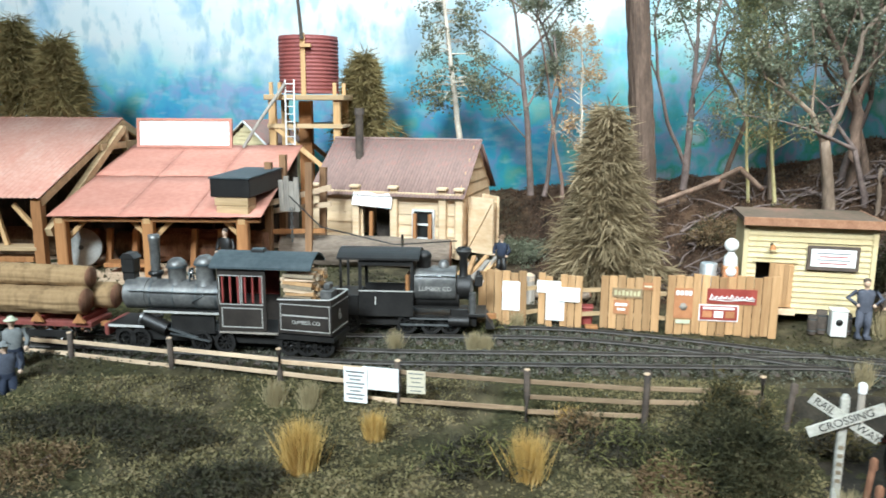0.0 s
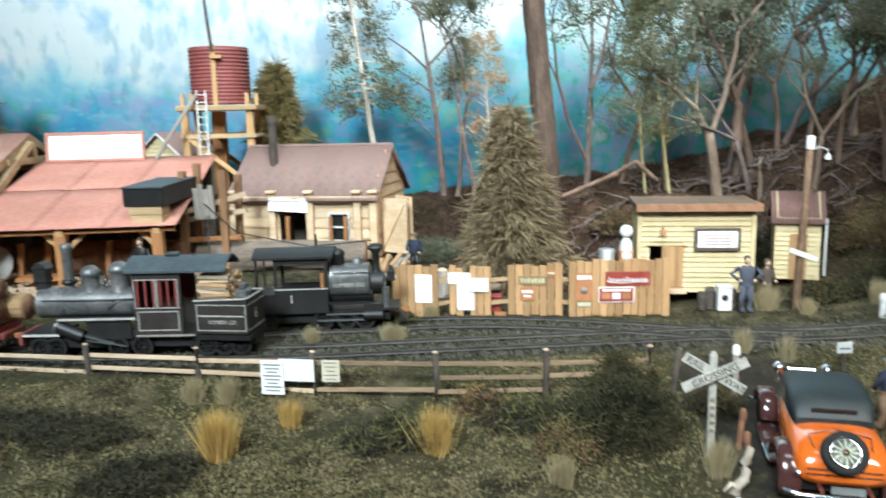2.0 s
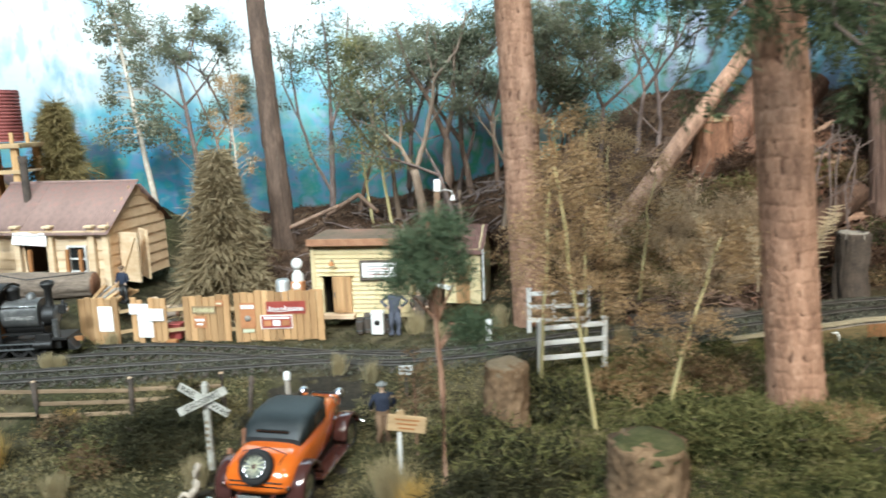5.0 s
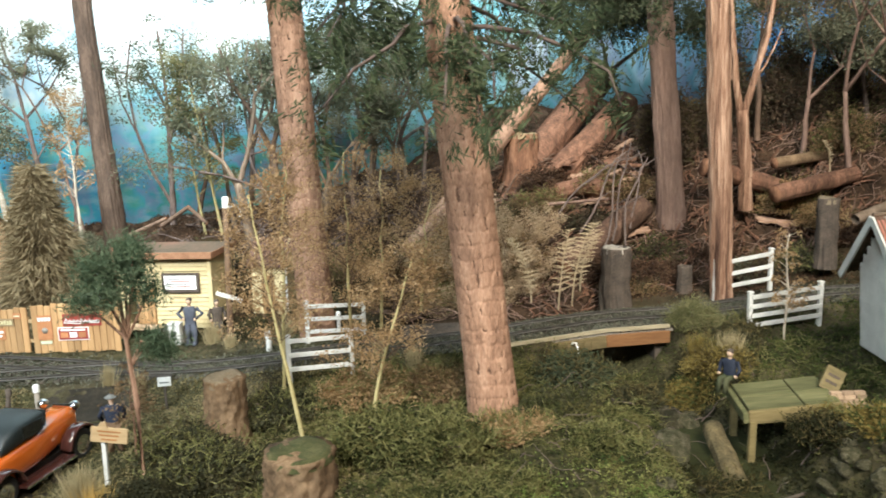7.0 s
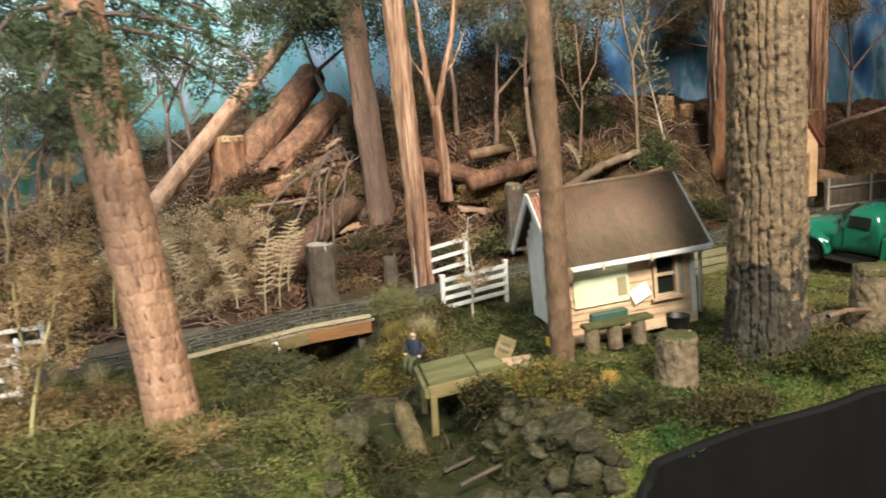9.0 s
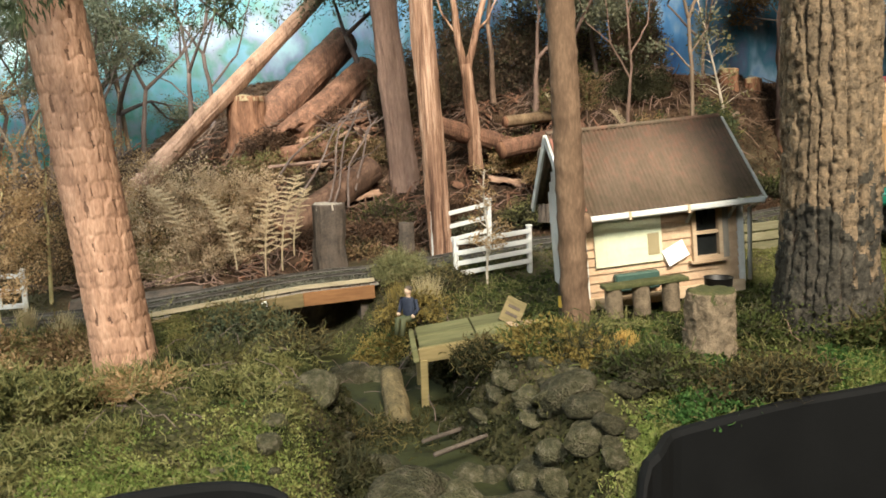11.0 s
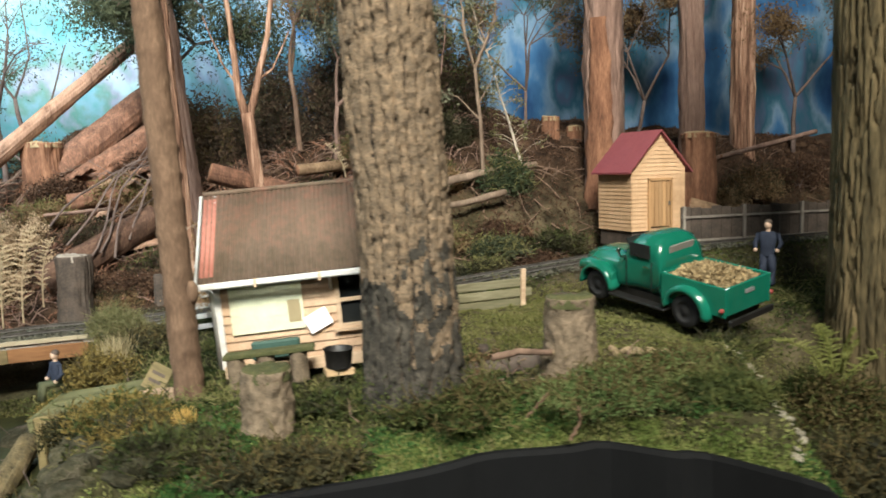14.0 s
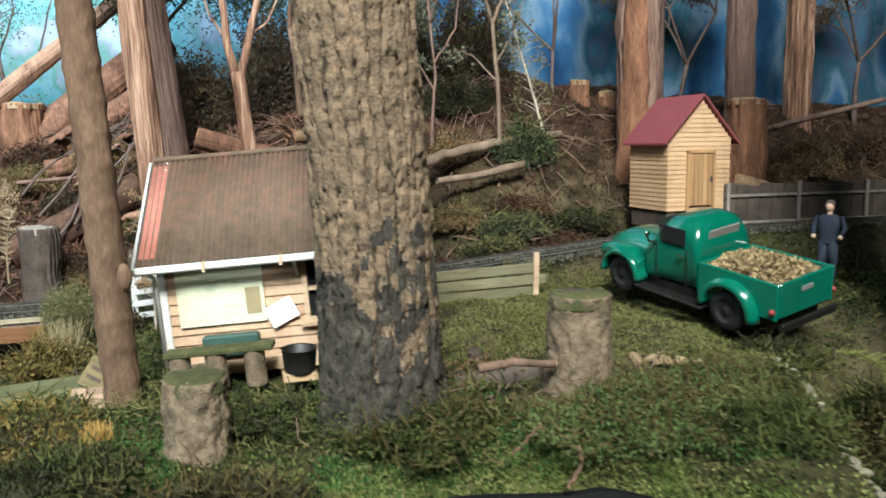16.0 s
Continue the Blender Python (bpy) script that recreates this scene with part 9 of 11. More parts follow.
def fuel_pump():
    p = thing("fuel_pump", "old red and white petrol pump with a round globe", "petrol pump", pose(0.1935, 0.508, 0.001, rz=-12))
    part("plinth", G().box(-0.006, -0.006, 0, 0.006, 0.006, 0.003), GREYWOOD, p)
    part("cabinet", G().box(-0.0048, -0.0048, 0.003, 0.0048, 0.0048, 0.040, b=0.0008), ORANGESIGN, p)
    part("dial", G().lathe([(1e-5, 0.0005), (0.003, 0.0005), (0.0033, 0)], 18, Matrix.Translation((0, -0.0048, 0.0365)) @ pose(0, 0, 0, 90)), PAPER, p)
    part("neck", G().lathe([(0.0046, 0.040), (0.0042, 0.0455), (0.0026, 0.0475), (0.002, 0.049)], 18), WHITE, p)
    part("globe", G().lathe([(1e-5, -0.0022), (0.003, -0.0022), (0.0043, -0.0012), (0.0046, 0), (0.0043, 0.0012), (0.003, 0.0022), (1e-5, 0.0022)], 22, Matrix.Translation((0, 0, 0.0535)) @ pose(0, 0, 0, 90)), WHITE, p)
    part("hose", G().tube([(-0.0048, 0, 0.034), (-0.0075, 0, 0.026), (-0.0065, 0, 0.014), (-0.0048, 0, 0.02)], 0.0006, 0.0006, 6), RUBBER, p)


fuel_pump()
solo("drum", G().lathe([(0.0055, 0), (0.0056, 0.0045), (0.0059, 0.005), (0.0056, 0.0055), (0.0056, 0.0095), (0.0059, 0.01), (0.0056, 0.0105), (0.0055, 0.0395), (0.005, 0.0405), (1e-5, 0.0402)], 20),
     surface("galvanised", (0.4, 0.42, 0.42), (0.58, 0.6, 0.6), 0.4, 0.6, scale=60, bump=0.1), "tall galvanised water drum behind the palings", "drum", pose(0.181, 0.513, 0.001))
t = thing("ice_box", "white painted box with a round badge by the shed", "box", pose(0.2545, 0.482, 0.001, rz=-12))
part("body", G().box(-0.0048, -0.004, 0, 0.0048, 0.004, 0.0165, b=0.0006), WHITE, t)
part("lid", G().box(-0.0052, -0.0044, 0.0165, 0.0052, 0.0044, 0.0178, b=0.0004), WHITE, t)
part("badge", G().lathe([(1e-5, 0.0004), (0.002, 0.0003), (0.0022, 0)], 16, Matrix.Translation((0, -0.004, 0.0095)) @ pose(0, 0, 0, 90)), BLACK, t)
for x, y, r, h in ((0.2405, 0.486, 0.0030, 0.0125), (0.2470, 0.488, 0.0036, 0.0150), (0.2620, 0.486, 0.0036, 0.0135)):
    d = thing("barrel", "dark weathered barrel standing against the shed", "barrel", pose(x, y, 0.001), "barrels by the store")
    part("body", G().lathe([(r * 0.85, 0), (r, h * 0.35), (r, h * 0.65), (r * 0.85, h), (r * 0.75, h - 0.0006), (1e-5, h - 0.0006)], 18), DARKWOOD, d)
    for u in (0.2, 0.8):
        part("hoop", G().lathe([(r * 0.97, h * u - 0.0005), (r * 0.98, h * u), (r * 0.97, h * u + 0.0005)], 18), STEEL, d)
t = thing("red_box", "low dark red box standing in the palings' gap", "box", pose(0.098, 0.505, 0.001, rz=-10))
part("body", G().box(-0.005, -0.004, 0, 0.005, 0.004, 0.011, b=0.0008), REDPAINT, t)
part("lid", G().box(-0.0056, -0.0046, 0.011, 0.0056, 0.0046, 0.0125, b=0.0006), REDPAINT, t)
t = solo("crate", G().box(-0.004, -0.003, 0, 0.004, 0.003, 0.0045, b=0.0004), RUSTWOOD, "small rust-red crate beside the track", "crate", pose(0.099, 0.4855, 0.001, rz=-8))


# ---- timber, bridge, jetty and creek ----
log("huge grey bark-covered log lying before the workshop", (-0.126, 0.612, 0.0295), (0.008, 0.602, 0.0285), 0.0128, GREYLOG, "yard logs", 31)


def slab_pile():
    rnd = random.Random(9)
    t = thing("slab_pile", "untidy pile of sawn slabs beside the workshop", "timber pile", pose(0.030, 0.568, 0.016, rz=-14))
    for k in range(20):
        x, y = rnd.uniform(-0.014, 0.014), rnd.uniform(-0.01, 0.012)
        ob = part("slab", G().box(-0.0016, -0.016, 0, 0.0018, 0.014, 0.0022, b=0.0003), PALING if k % 3 else GREYWOOD, t)
        ob.matrix_basis = pose(x, y, 0.002 + 0.0014 * (k // 3), rnd.uniform(8, 28), rnd.uniform(-8, 8), rnd.uniform(-25, 5))


slab_pile()
for i, (x, y, h, r) in enumerate(((0.067, 0.566, 0.02, 0.0045), (0.058, 0.575, 0.012, 0.006), (0.078, 0.575, 0.010, 0.006))):
    stump("short grey log standing on end in the yard", x, y, land(x, y), land(x, y) + h, r, GREYWOOD, 40 + i, GREYWOODX, group="yard stumps", flare=0.05)
for i in range(7):
    r = random.Random(50 + i)
    x, y = 0.045 + r.uniform(0, 0.05), 0.57 + r.uniform(-0.01, 0.025)
    log("grey split offcut lying in the yard", (x, y, land(x, y) + 0.004), (x + r.uniform(0.01, 0.02), y + r.uniform(-0.012, 0.008), land(x, y) + 0.007), 0.0028, GREYLOG, "yard offcuts", 60 + i)


PALEKERB = surface("pale_kerb_timber", (0.2, 0.17, 0.11), (0.42, 0.36, 0.25), 0.85, scale=130, stretch=(0.12, 1, 1), bump=0.4)


def bridge():
    b = thing("timber_bridge", "low timber bridge carrying the track over the creek", "bridge", Matrix.Identity(4))
    xs = [0.478 + 0.0062 * i for i in range(22)]
    for i, x in enumerate(xs):
        y, z = track_y(x), track_z(x)
        part("deck_plank", G().box(x, y - 0.0265, z - 0.0028, x + 0.0058, y + 0.0245, z - 0.0010 + 0.0002 * (i % 3)), GREYWOOD, b)
    olive = surface("mossy_girder", (0.07, 0.055, 0.025), (0.2, 0.15, 0.075), 0.88, scale=110, stretch=(0.15, 1, 1), bump=0.5)
    brown = surface("brown_girder", (0.1, 0.045, 0.02), (0.25, 0.125, 0.055), 0.88, scale=110, stretch=(0.15, 1, 1), bump=0.5)
    for dy, m in ((-0.027, olive), (0.024, DARKWOOD)):
        for k in range(3):
            xa, xb = 0.476 + 0.045 * k, 0.476 + 0.045 * (k + 1)
            part("girder", G().beam((xa, track_y(xa) + dy, track_z(xa) - 0.0065), (xb, track_y(xb) + dy, track_z(xb) - 0.0065), 0.0035, 0.0085, b=0.0004), brown if k == 2 and dy < 0 else m, b)
    for k in range(3):
        xa, xb = 0.476 + 0.045 * k, 0.476 + 0.045 * (k + 1)
        part("kerb_strip", G().beam((xa, track_y(xa) - 0.0268, track_z(xa) + 0.0012), (xb, track_y(xb) - 0.0268, track_z(xb) + 0.0012), 0.0022, 0.0024), PALEKERB, b)
    for x in (0.535, 0.607):
        part("abutment", G().box(x - 0.004, track_y(x) - 0.022, -0.04, x + 0.004, track_y(x) + 0.022, track_z(x) - 0.009), DARKWOOD, b)
    part("white_cord", G().tube([(0.5405, 0.3475, 0.0205), (0.5425, 0.3455, 0.0215), (0.544, 0.345, 0.017), (0.5435, 0.3445, 0.008), (0.541, 0.344, -0.002)], 0.0008, 0.0006, 7), PAPER, b)


bridge()


MOSSYWOOD = surface("mossy_board_wood", (0.1, 0.085, 0.04), (0.27, 0.21, 0.11), 0.88, scale=130, stretch=(0.2, 1, 1), bump=0.4)


def jetty():
    j = thing("creek_jetty", "small green-grey plank jetty over the creek", "jetty", pose(0.6005, 0.2265, 0.0125, 2, -7, -15))
    wood = surface("mossy_plank", (0.055, 0.058, 0.025), (0.2, 0.185, 0.09), 0.9, scale=90, stretch=(0.15, 1, 1), bump=0.4, c3=(0.12, 0.12, 0.055))
    edge = surface("ochre_plank_edge", (0.12, 0.095, 0.04), (0.26, 0.2, 0.095), 0.88, scale=110, stretch=(0.15, 1, 1), bump=0.4)
    for x0, x1 in ((0.0, 0.0285), (0.0293, 0.047)):
        for k in range(2):
            part("deck_plank", G().box(x0, 0.0182 * k, 0.0, x1, 0.0180 + 0.0182 * k, 0.0028, b=0.0004), wood, j)
    part("edge_beam", G().box(-0.001, -0.003, -0.0048, 0.047, -0.0002, 0.0026, b=0.0004), edge, j)
    part("end_beam", G().box(-0.004, -0.003, -0.004, -0.0012, 0.0362, 0.0024, b=0.0004), wood, j)
    for x, y in ((0.001, -0.0016), (0.001, 0.034)):
        part("leg", G().beam((x - 0.0035, y, -0.032), (x, y, -0.003), 0.0038, 0.0038, b=0.0004), edge, j)
    s = thing("leaning_board", "weathered board with unreadable lettering leaning on the jetty", "sign", pose(0.6500, 0.232, 0.0200, -20, 28, -20))
    part("board", G().box(-0.0055, -0.0008, 0, 0.0055, 0.0008, 0.0135, b=0.0002), MOSSYWOOD, s)
    for k in range(2):
        part("print_bar", G().box(-0.0035, -0.0011, 0.004 + 0.004 * k, 0.003, -0.0008, 0.0055 + 0.004 * k), DARKWOOD, s)


jetty()


def rock_mesh(seed, r):
    """A boulder of worn facets: a ball cut by planes, its edges softened."""
    rnd = random.Random(seed)
    bm = bmesh.new()
    bmesh.ops.create_icosphere(bm, subdivisions=3, radius=1.0)
    off = Vector((seed * 3.1, seed * 1.7, 0))
    sq = Vector((rnd.uniform(0.95, 1.4), rnd.uniform(0.8, 1.1), rnd.uniform(0.6, 0.85)))
    cuts = [(Vector((rnd.gauss(0, 1), rnd.gauss(0, 1), rnd.gauss(0, 1))).normalized(), rnd.uniform(0.62, 0.92)) for _ in range(11)]
    for v in bm.verts:
        d = v.co.normalized()
        k = min([1.0] + [c / n.dot(d) for n, c in cuts if n.dot(d) > 0.05])
        k += 0.08 * noise.noise(d * 2.1 + off) + 0.035 * noise.noise(d * 6 + off)
        v.co = Vector((d.x * sq.x, d.y * sq.y, d.z * sq.z)) * k * r
    me = bpy.data.meshes.new("rock")
    bm.to_mesh(me)
    bm.free()
    me.polygons.foreach_set("use_smooth", [True] * len(me.polygons))
    me.materials.append(ROCK)
    return me


ROCKS = [rock_mesh(k, 1.0) for k in range(5)]
rr = random.Random(12)


def boulder(x, y, r, label, lift=0.2, k=0, floor=-1.0):
    ob = new("creek_rock", ROCKS[k % 5])
    ob.matrix_world = pose(x, y, max(land(x, y), floor) + lift * r, rr.uniform(-25, 25), rr.uniform(-25, 25), rr.uniform(0, 360)) @ Matrix.Scale(r, 4)
    tagged(ob, label, "rock", "creek rocks")


# the large boulders of the creek mouth and the bank
for k, (x, y, r) in enumerate(((0.563, 0.135, 0.0150), (0.577, 0.114, 0.0115), (0.598, 0.106, 0.0110), (0.609, 0.126, 0.0095), (0.600, 0.140, 0.0070), (0.626, 0.129, 0.0105), (0.640, 0.146, 0.0095), (0.649, 0.163, 0.0100), (0.648, 0.187, 0.0105), (0.611, 0.109, 0.0085),
                                (0.620, 0.106, 0.0080), (0.560, 0.109, 0.0110), (0.545, 0.205, 0.0105), (0.562, 0.165, 0.0100), (0.584, 0.135, 0.0070), (0.650, 0.118, 0.0070), (0.668, 0.120, 0.0060), (0.636, 0.172, 0.0070), (0.592, 0.085, 0.0090), (0.576, 0.080, 0.0085))):
    boulder(x, y, r, "large rounded grey boulder with moss in its hollows", 0.06, k, -0.016)
for i in range(44):
    x, y = rr.uniform(0.545, 0.628), rr.uniform(0.062, 0.155)
    boulder(x, max(y, edge_y(x) + 0.012), rr.uniform(0.004, 0.0095), "rounded brown-grey boulder at the creek mouth", 0.0, i, -0.0165)
for i in range(30):
    u = rr.random()
    boulder(0.612 + 0.05 * u + rr.gauss(0, 0.007), 0.115 + 0.07 * rr.random(), rr.uniform(0.0024, 0.0068), "rough brown-grey boulder on the creek bank", 0.0, i)
# flat ledges of rock under the bridge and behind the jetty
for k, (x, y, r) in enumerate(((0.578, 0.290, 0.015), (0.592, 0.283, 0.011), (0.555, 0.292, 0.010), (0.604, 0.296, 0.009), (0.545, 0.312, 0.009))):
    boulder(x, y, r, "flat grey ledge of rock by the creek", 0.1, k + 2)
for i in range(70):
    y = rr.uniform(0.07, 0.30)
    side = -1 if rr.random() < 0.3 else 1
    x = creek_x(y) + side * (0.030 + 0.012 * sstep(0.2, 0.08, y)) * rr.uniform(0.5, 1.7)
    boulder(x, max(y, edge_y(x) + 0.012), 0.002 + 0.0038 * rr.random() ** 1.6, "small grey creek stone, partly mossy", 0.15, i)


def creek_water():
    """Still, dark green water in the bed of the creek."""
    g = G()
    ys = [0.085 + 0.006 * i for i in range(43)]
    for y in ys:
        c, w = creek_x(y), 0.034 + 0.014 * sstep(0.2, 0.08, y)
        g.v += [(c - w, y, -0.0150), (c - 0.3 * w, y, -0.0145), (c + 0.3 * w, y, -0.0145), (c + w, y, -0.0150)]
    for i in range(len(ys) - 1):
        for j in range(3):
            a = 4 * i + j
            g.f.append((a, a + 1, a + 5, a + 4))
    g.s, g.k = [True] * len(g.f), [0] * len(g.f)
    solo("water", g, surface("algae_water", (0.006, 0.007, 0.0025), (0.028, 0.03, 0.01), 0.62, scale=60, bump=0.3, depth=0.0008, rough2=0.8, c3=(0.024, 0.027, 0.008)), "still dark green creek water with algae", "water", kind="structure")


creek_water()
log("mossy log standing slantwise in the creek", (0.5830, 0.205, -0.018), (0.5915, 0.250, -0.004), 0.0062, BARK_OLIVE, seed=91, cut=MOSSTOP)
log("grey broken pole lying over the creek stones", (0.580, 0.150, -0.006), (0.602, 0.152, -0.003), 0.0010, DARKWOOD, "creek sticks", 92, cut=DARKWOOD)
log("short plank jammed between the creek stones", (0.584, 0.176, -0.011), (0.603, 0.180, -0.010), 0.0010, DARKWOOD, "creek sticks", 93, cut=DARKWOOD)


PALESTONE = surface("pale_stone", (0.24, 0.22, 0.15), (0.5, 0.46, 0.36), 0.88, scale=2, bump=0.5, depth=0.2, vary=0.25)
ps = [rock_mesh(k + 20, 1.0) for k in range(3)]
for m in ps:
    m.materials[0] = PALESTONE
for i in range(110):
    u = i / 109
    x = line(u, (0, 0.848), (0.4, 0.880), (0.66, 0.897), (1, 0.922)) + rr.uniform(-0.002, 0.002)
    y = max(0.012 + 0.138 * u + rr.uniform(-0.002, 0.002), edge_y(x) + 0.006)
    s = 0.0006 + 0.0015 * rr.random() ** 2
    ob = new("edging_stone", ps[i % 3])
    ob.matrix_world = pose(x, y, rough_land(x, y) + 0.8 * s, rr.uniform(-40, 40), rr.uniform(-40, 40), rr.uniform(0, 360)) @ Matrix.Scale(s, 4)
    tagged(ob, "small pale broken stone along the grass edge", "stone", "edging stones")
BRICK = surface("brown_brick", (0.3, 0.2, 0.13), (0.45, 0.33, 0.23), 0.85, scale=120, bump=0.4, vary=0.3)
bk = G().box(-0.003, -0.0015, 0, 0.003, 0.0015, 0.002, b=0.0002).mesh("brick", BRICK)
bp = thing("brick_stack", "low stack of brown bricks by the slim tree", "brick stack", pose(0.6545, 0.2215, max(land(0.648, 0.2215), land(0.661, 0.2215)), rz=-8))
for r in range(5):
    for k in range(3):
        ob = new("brick", bk)
        ob.parent = bp
        ob.matrix_basis = pose(-0.0065 + 0.0065 * k + 0.001 * (r % 2), 0, 0.0021 * r, rz=rr.uniform(-3, 3))
t = thing("striped_marker", "black and yellow striped marker post", "post", pose(0.6660, 0.2025, 0.0215))
for k in range(4):
    part("band", G().box(-0.0017, -0.0017, 0.0055 * k, 0.0017, 0.0017, 0.0055 * (k + 1)), surface("marker_yellow", (0.6, 0.38, 0.04), (0.7, 0.46, 0.08), 0.5) if k == 0 else (bpy.data.materials["marker_yellow"] if k % 2 == 0 else BLACK), t)
t = thing("wash_tub", "black round wash tub on a pale block", "tub", pose(0.7335, 0.1735, 0.0365))
part("tub", G().lathe([(0.0058, 0), (0.0066, 0.0085), (0.007, 0.0088), (0.0066, 0.0085), (0.0058, 0.0012), (1e-5, 0.0012)], 26), BLACK, t)
part("block", G().box(-0.0065, -0.004, -0.0035, 0.0065, 0.004, -0.0003, b=0.0004), WOODX, t)
t = thing("slab_bench", "mossy slab bench on log legs against the cottage", "bench", pose(0.6985, 0.193, 0.031, 0, -4, -13))
part("seat", G().box(-0.014, -0.0045, 0.0100, 0.028, 0.0045, 0.0122, b=0.0004), MOSSTOP, t)
for x in (-0.009, 0.005, 0.02):
    part("log_leg", G().cyl((x, 0, -0.004), (x, 0, 0.0100), 0.0042, n=14), STUMP_GREY, t)


def wire_fence():
    f = thing("paddock_fence", "grey fence of mossy boards and white rails behind the cottage", "fence", Matrix.Identity(4))
    old = surface("mossy_board", (0.1, 0.1, 0.055), (0.28, 0.26, 0.17), 0.9, scale=110, stretch=(0.15, 1, 1), bump=0.5, c3=(0.18, 0.165, 0.1))
    pts = [(0.787, 0.262), (0.812, 0.268), (0.8715, 0.268)]
    for i, (x, y) in enumerate(pts):
        z = land(x, y)
        part("post", G().beam((x, y, z - 0.005), (x + 0.0006, y, z + (0.030 if i < 2 else 0.0235)), 0.0034 if i < 2 else 0.0022, 0.003, b=0.0003), GREYWOODX if i == 2 else GREYWOOD, f)
    for k in range(4):
        a, b = pts[0], pts[1]
        part("rail", G().beam((a[0] - 0.02, a[1], land(*a) + 0.004 + 0.0066 * k), (b[0], b[1] - 0.001, land(*b) + 0.005 + 0.0066 * k), 0.0012, 0.0028), WHITE, f)
    for k in range(3):
        za, zb = land(*pts[1]) + 0.003 + 0.0062 * k, land(*pts[2]) + 0.002 + 0.0064 * k
        part("board", G().beam((0.813, 0.2702, za), (0.8725 + 0.006 * (k == 1), 0.2702, zb), 0.001, 0.0052, b=0.0002), old, f)


wire_fence()


def dark_fence():
    f = thing("board_fence", "tall dark board fence behind the parked pickup", "fence", pose(1.012, 0.296, 0.058, rz=-3))
    for i in range(24):
        part("board", G().box(i * 0.0086, 0, 0, i * 0.0086 + 0.0082, 0.0012, 0.0355 - 0.0008 * (i % 3), b=0.0002), DARKWOOD, f)
    for z in (0.010, 0.027):
        part("rail", G().box(0, -0.0015, z, 0.206, 0, z + 0.0016), GREYWOOD, f)
    for i in (0, 6, 12, 18):
        part("post", G().box(i * 0.0086, -0.003, 0, i * 0.0086 + 0.002, -0.0015, 0.036), GREYWOOD, f)


dark_fence()


# ---- painted miniature figures, each one plain cast shape ----
def figure(label, x, y, z, rz, shirt, trousers, height=0.038, hat=None, pose_kind="stand", group="miniature figures"):
    g = G()
    k = height / 0.038
    mats = [trousers, shirt, SKIN, hat or DARKWOOD]
    if pose_kind == "sit":
        for s in (-1, 1):
            g.slot = 0
            g.tube([(s * 0.0022, 0, 0.004), (s * 0.0024, -0.008, 0.0045), (s * 0.0024, -0.0095, -0.005)], 0.0022, 0.0016, 9)
        base = 0.003
    else:
        for s in (-1, 1):
            g.slot = 0
            g.tube([(s * 0.0026, -0.0015, 0.0), (s * 0.0026, 0.0003, 0.001), (s * 0.0023, 0, 0.008), (s * 0.0021, 0, 0.0175)], 0.0019, 0.0026, 9)
            g.box(s * 0.0026 - 0.0016, -0.0040, 0, s * 0.0026 + 0.0016, 0.0016, 0.0016)
        base = 0.0165
    g.slot = 0
    loft(g, [(0.0, 0.0046, -0.0026, 0.0026), (0.0035, 0.0044, -0.0026, 0.0026)], 16, 2.4, Matrix.Translation((0, 0, base)) @ pose(0, 0, 0, 90) @ Matrix.Diagonal((1, 1, 1, 1)))
    g.slot = 1
    loft(g, [(0.003, 0.0042, -0.0026, 0.0026), (0.008, 0.0048, -0.0028, 0.0028), (0.0125, 0.0054, -0.0026, 0.0026), (0.0143, 0.0034, -0.0018, 0.0018)], 16, 2.4, Matrix.Translation((0, 0, base)) @ pose(0, 0, 0, 90))
    for s in (-1, 1):
        g.slot = 1
        hand = (s * 0.0062, -0.003, base + 0.0035) if pose_kind != "akimbo" else (s * 0.0048, -0.0024, base + 0.0045)
        elbow = (s * 0.0074, 0.0004, base + 0.0075) if pose_kind != "akimbo" else (s * 0.0100, 0.0006, base + 0.0085)
        g.tube([(s * 0.0050, 0, base + 0.0132), elbow, hand], 0.0017, 0.0012, 8)
        g.slot = 2
        g.ball(hand, 0.0013, 8)
    g.slot = 2
    g.cyl((0, 0, base + 0.0138), (0, 0, base + 0.0165), 0.0013, n=10)
    g.ball((0, -0.0002, base + 0.0182), 0.0024, 12, (0.85, 1, 1.15))
    g.slot = 3
    g.ball((0, 0.0004, base + 0.0194), 0.00245, 12, (0.95, 1.05, 0.85))
    if hat:
        g.lathe([(0.0024, 0.0), (0.0036, -0.0002), (0.0036, 0.0002), (0.0024, 0.0008)], 14, Matrix.Translation((0, -0.0003, base + 0.0192)))
    solo("figurine", g, mats, label, "figurine", pose(x, y, z, rz=rz) @ Matrix.Scale(k, 4), group, fix=True)


figure("grey-blue cast figurine standing with arms akimbo by the shed", 0.2675, 0.4765, 0.0015, -12, DENIM, DENIM, 0.0385, None, "akimbo")
figure("dark cast figurine standing by the pole", 0.287, 0.486, 0.001, 20, DARKWOOD, DARKWOOD, 0.034)
figure("blue-clad figurine with a cap standing behind the fence", -0.2225, 0.388, -0.0125, 40, DENIM, NAVY, 0.036, GREYCLOTH)
figure("green-grey figurine with a pale hat behind the fence", -0.232, 0.412, -0.008, 30, GREYCLOTH, NAVY, 0.038, YPAPER)
figure("figurine in a dark jacket with a cap beside the car", 0.2512, 0.3055, -0.0095, 190, NAVY, BROWNCLOTH, 0.0345, GREYCLOTH)
figure("dark figurine in a dull red cap standing on the timber pile", 0.0455, 0.558, 0.020, -30, NAVY, BLACK, 0.032, BROWNCLOTH)
figure("black-suited figurine standing in the mill", -0.1555, 0.556, 0.0185, -20, BLACK, BLACK, 0.037)
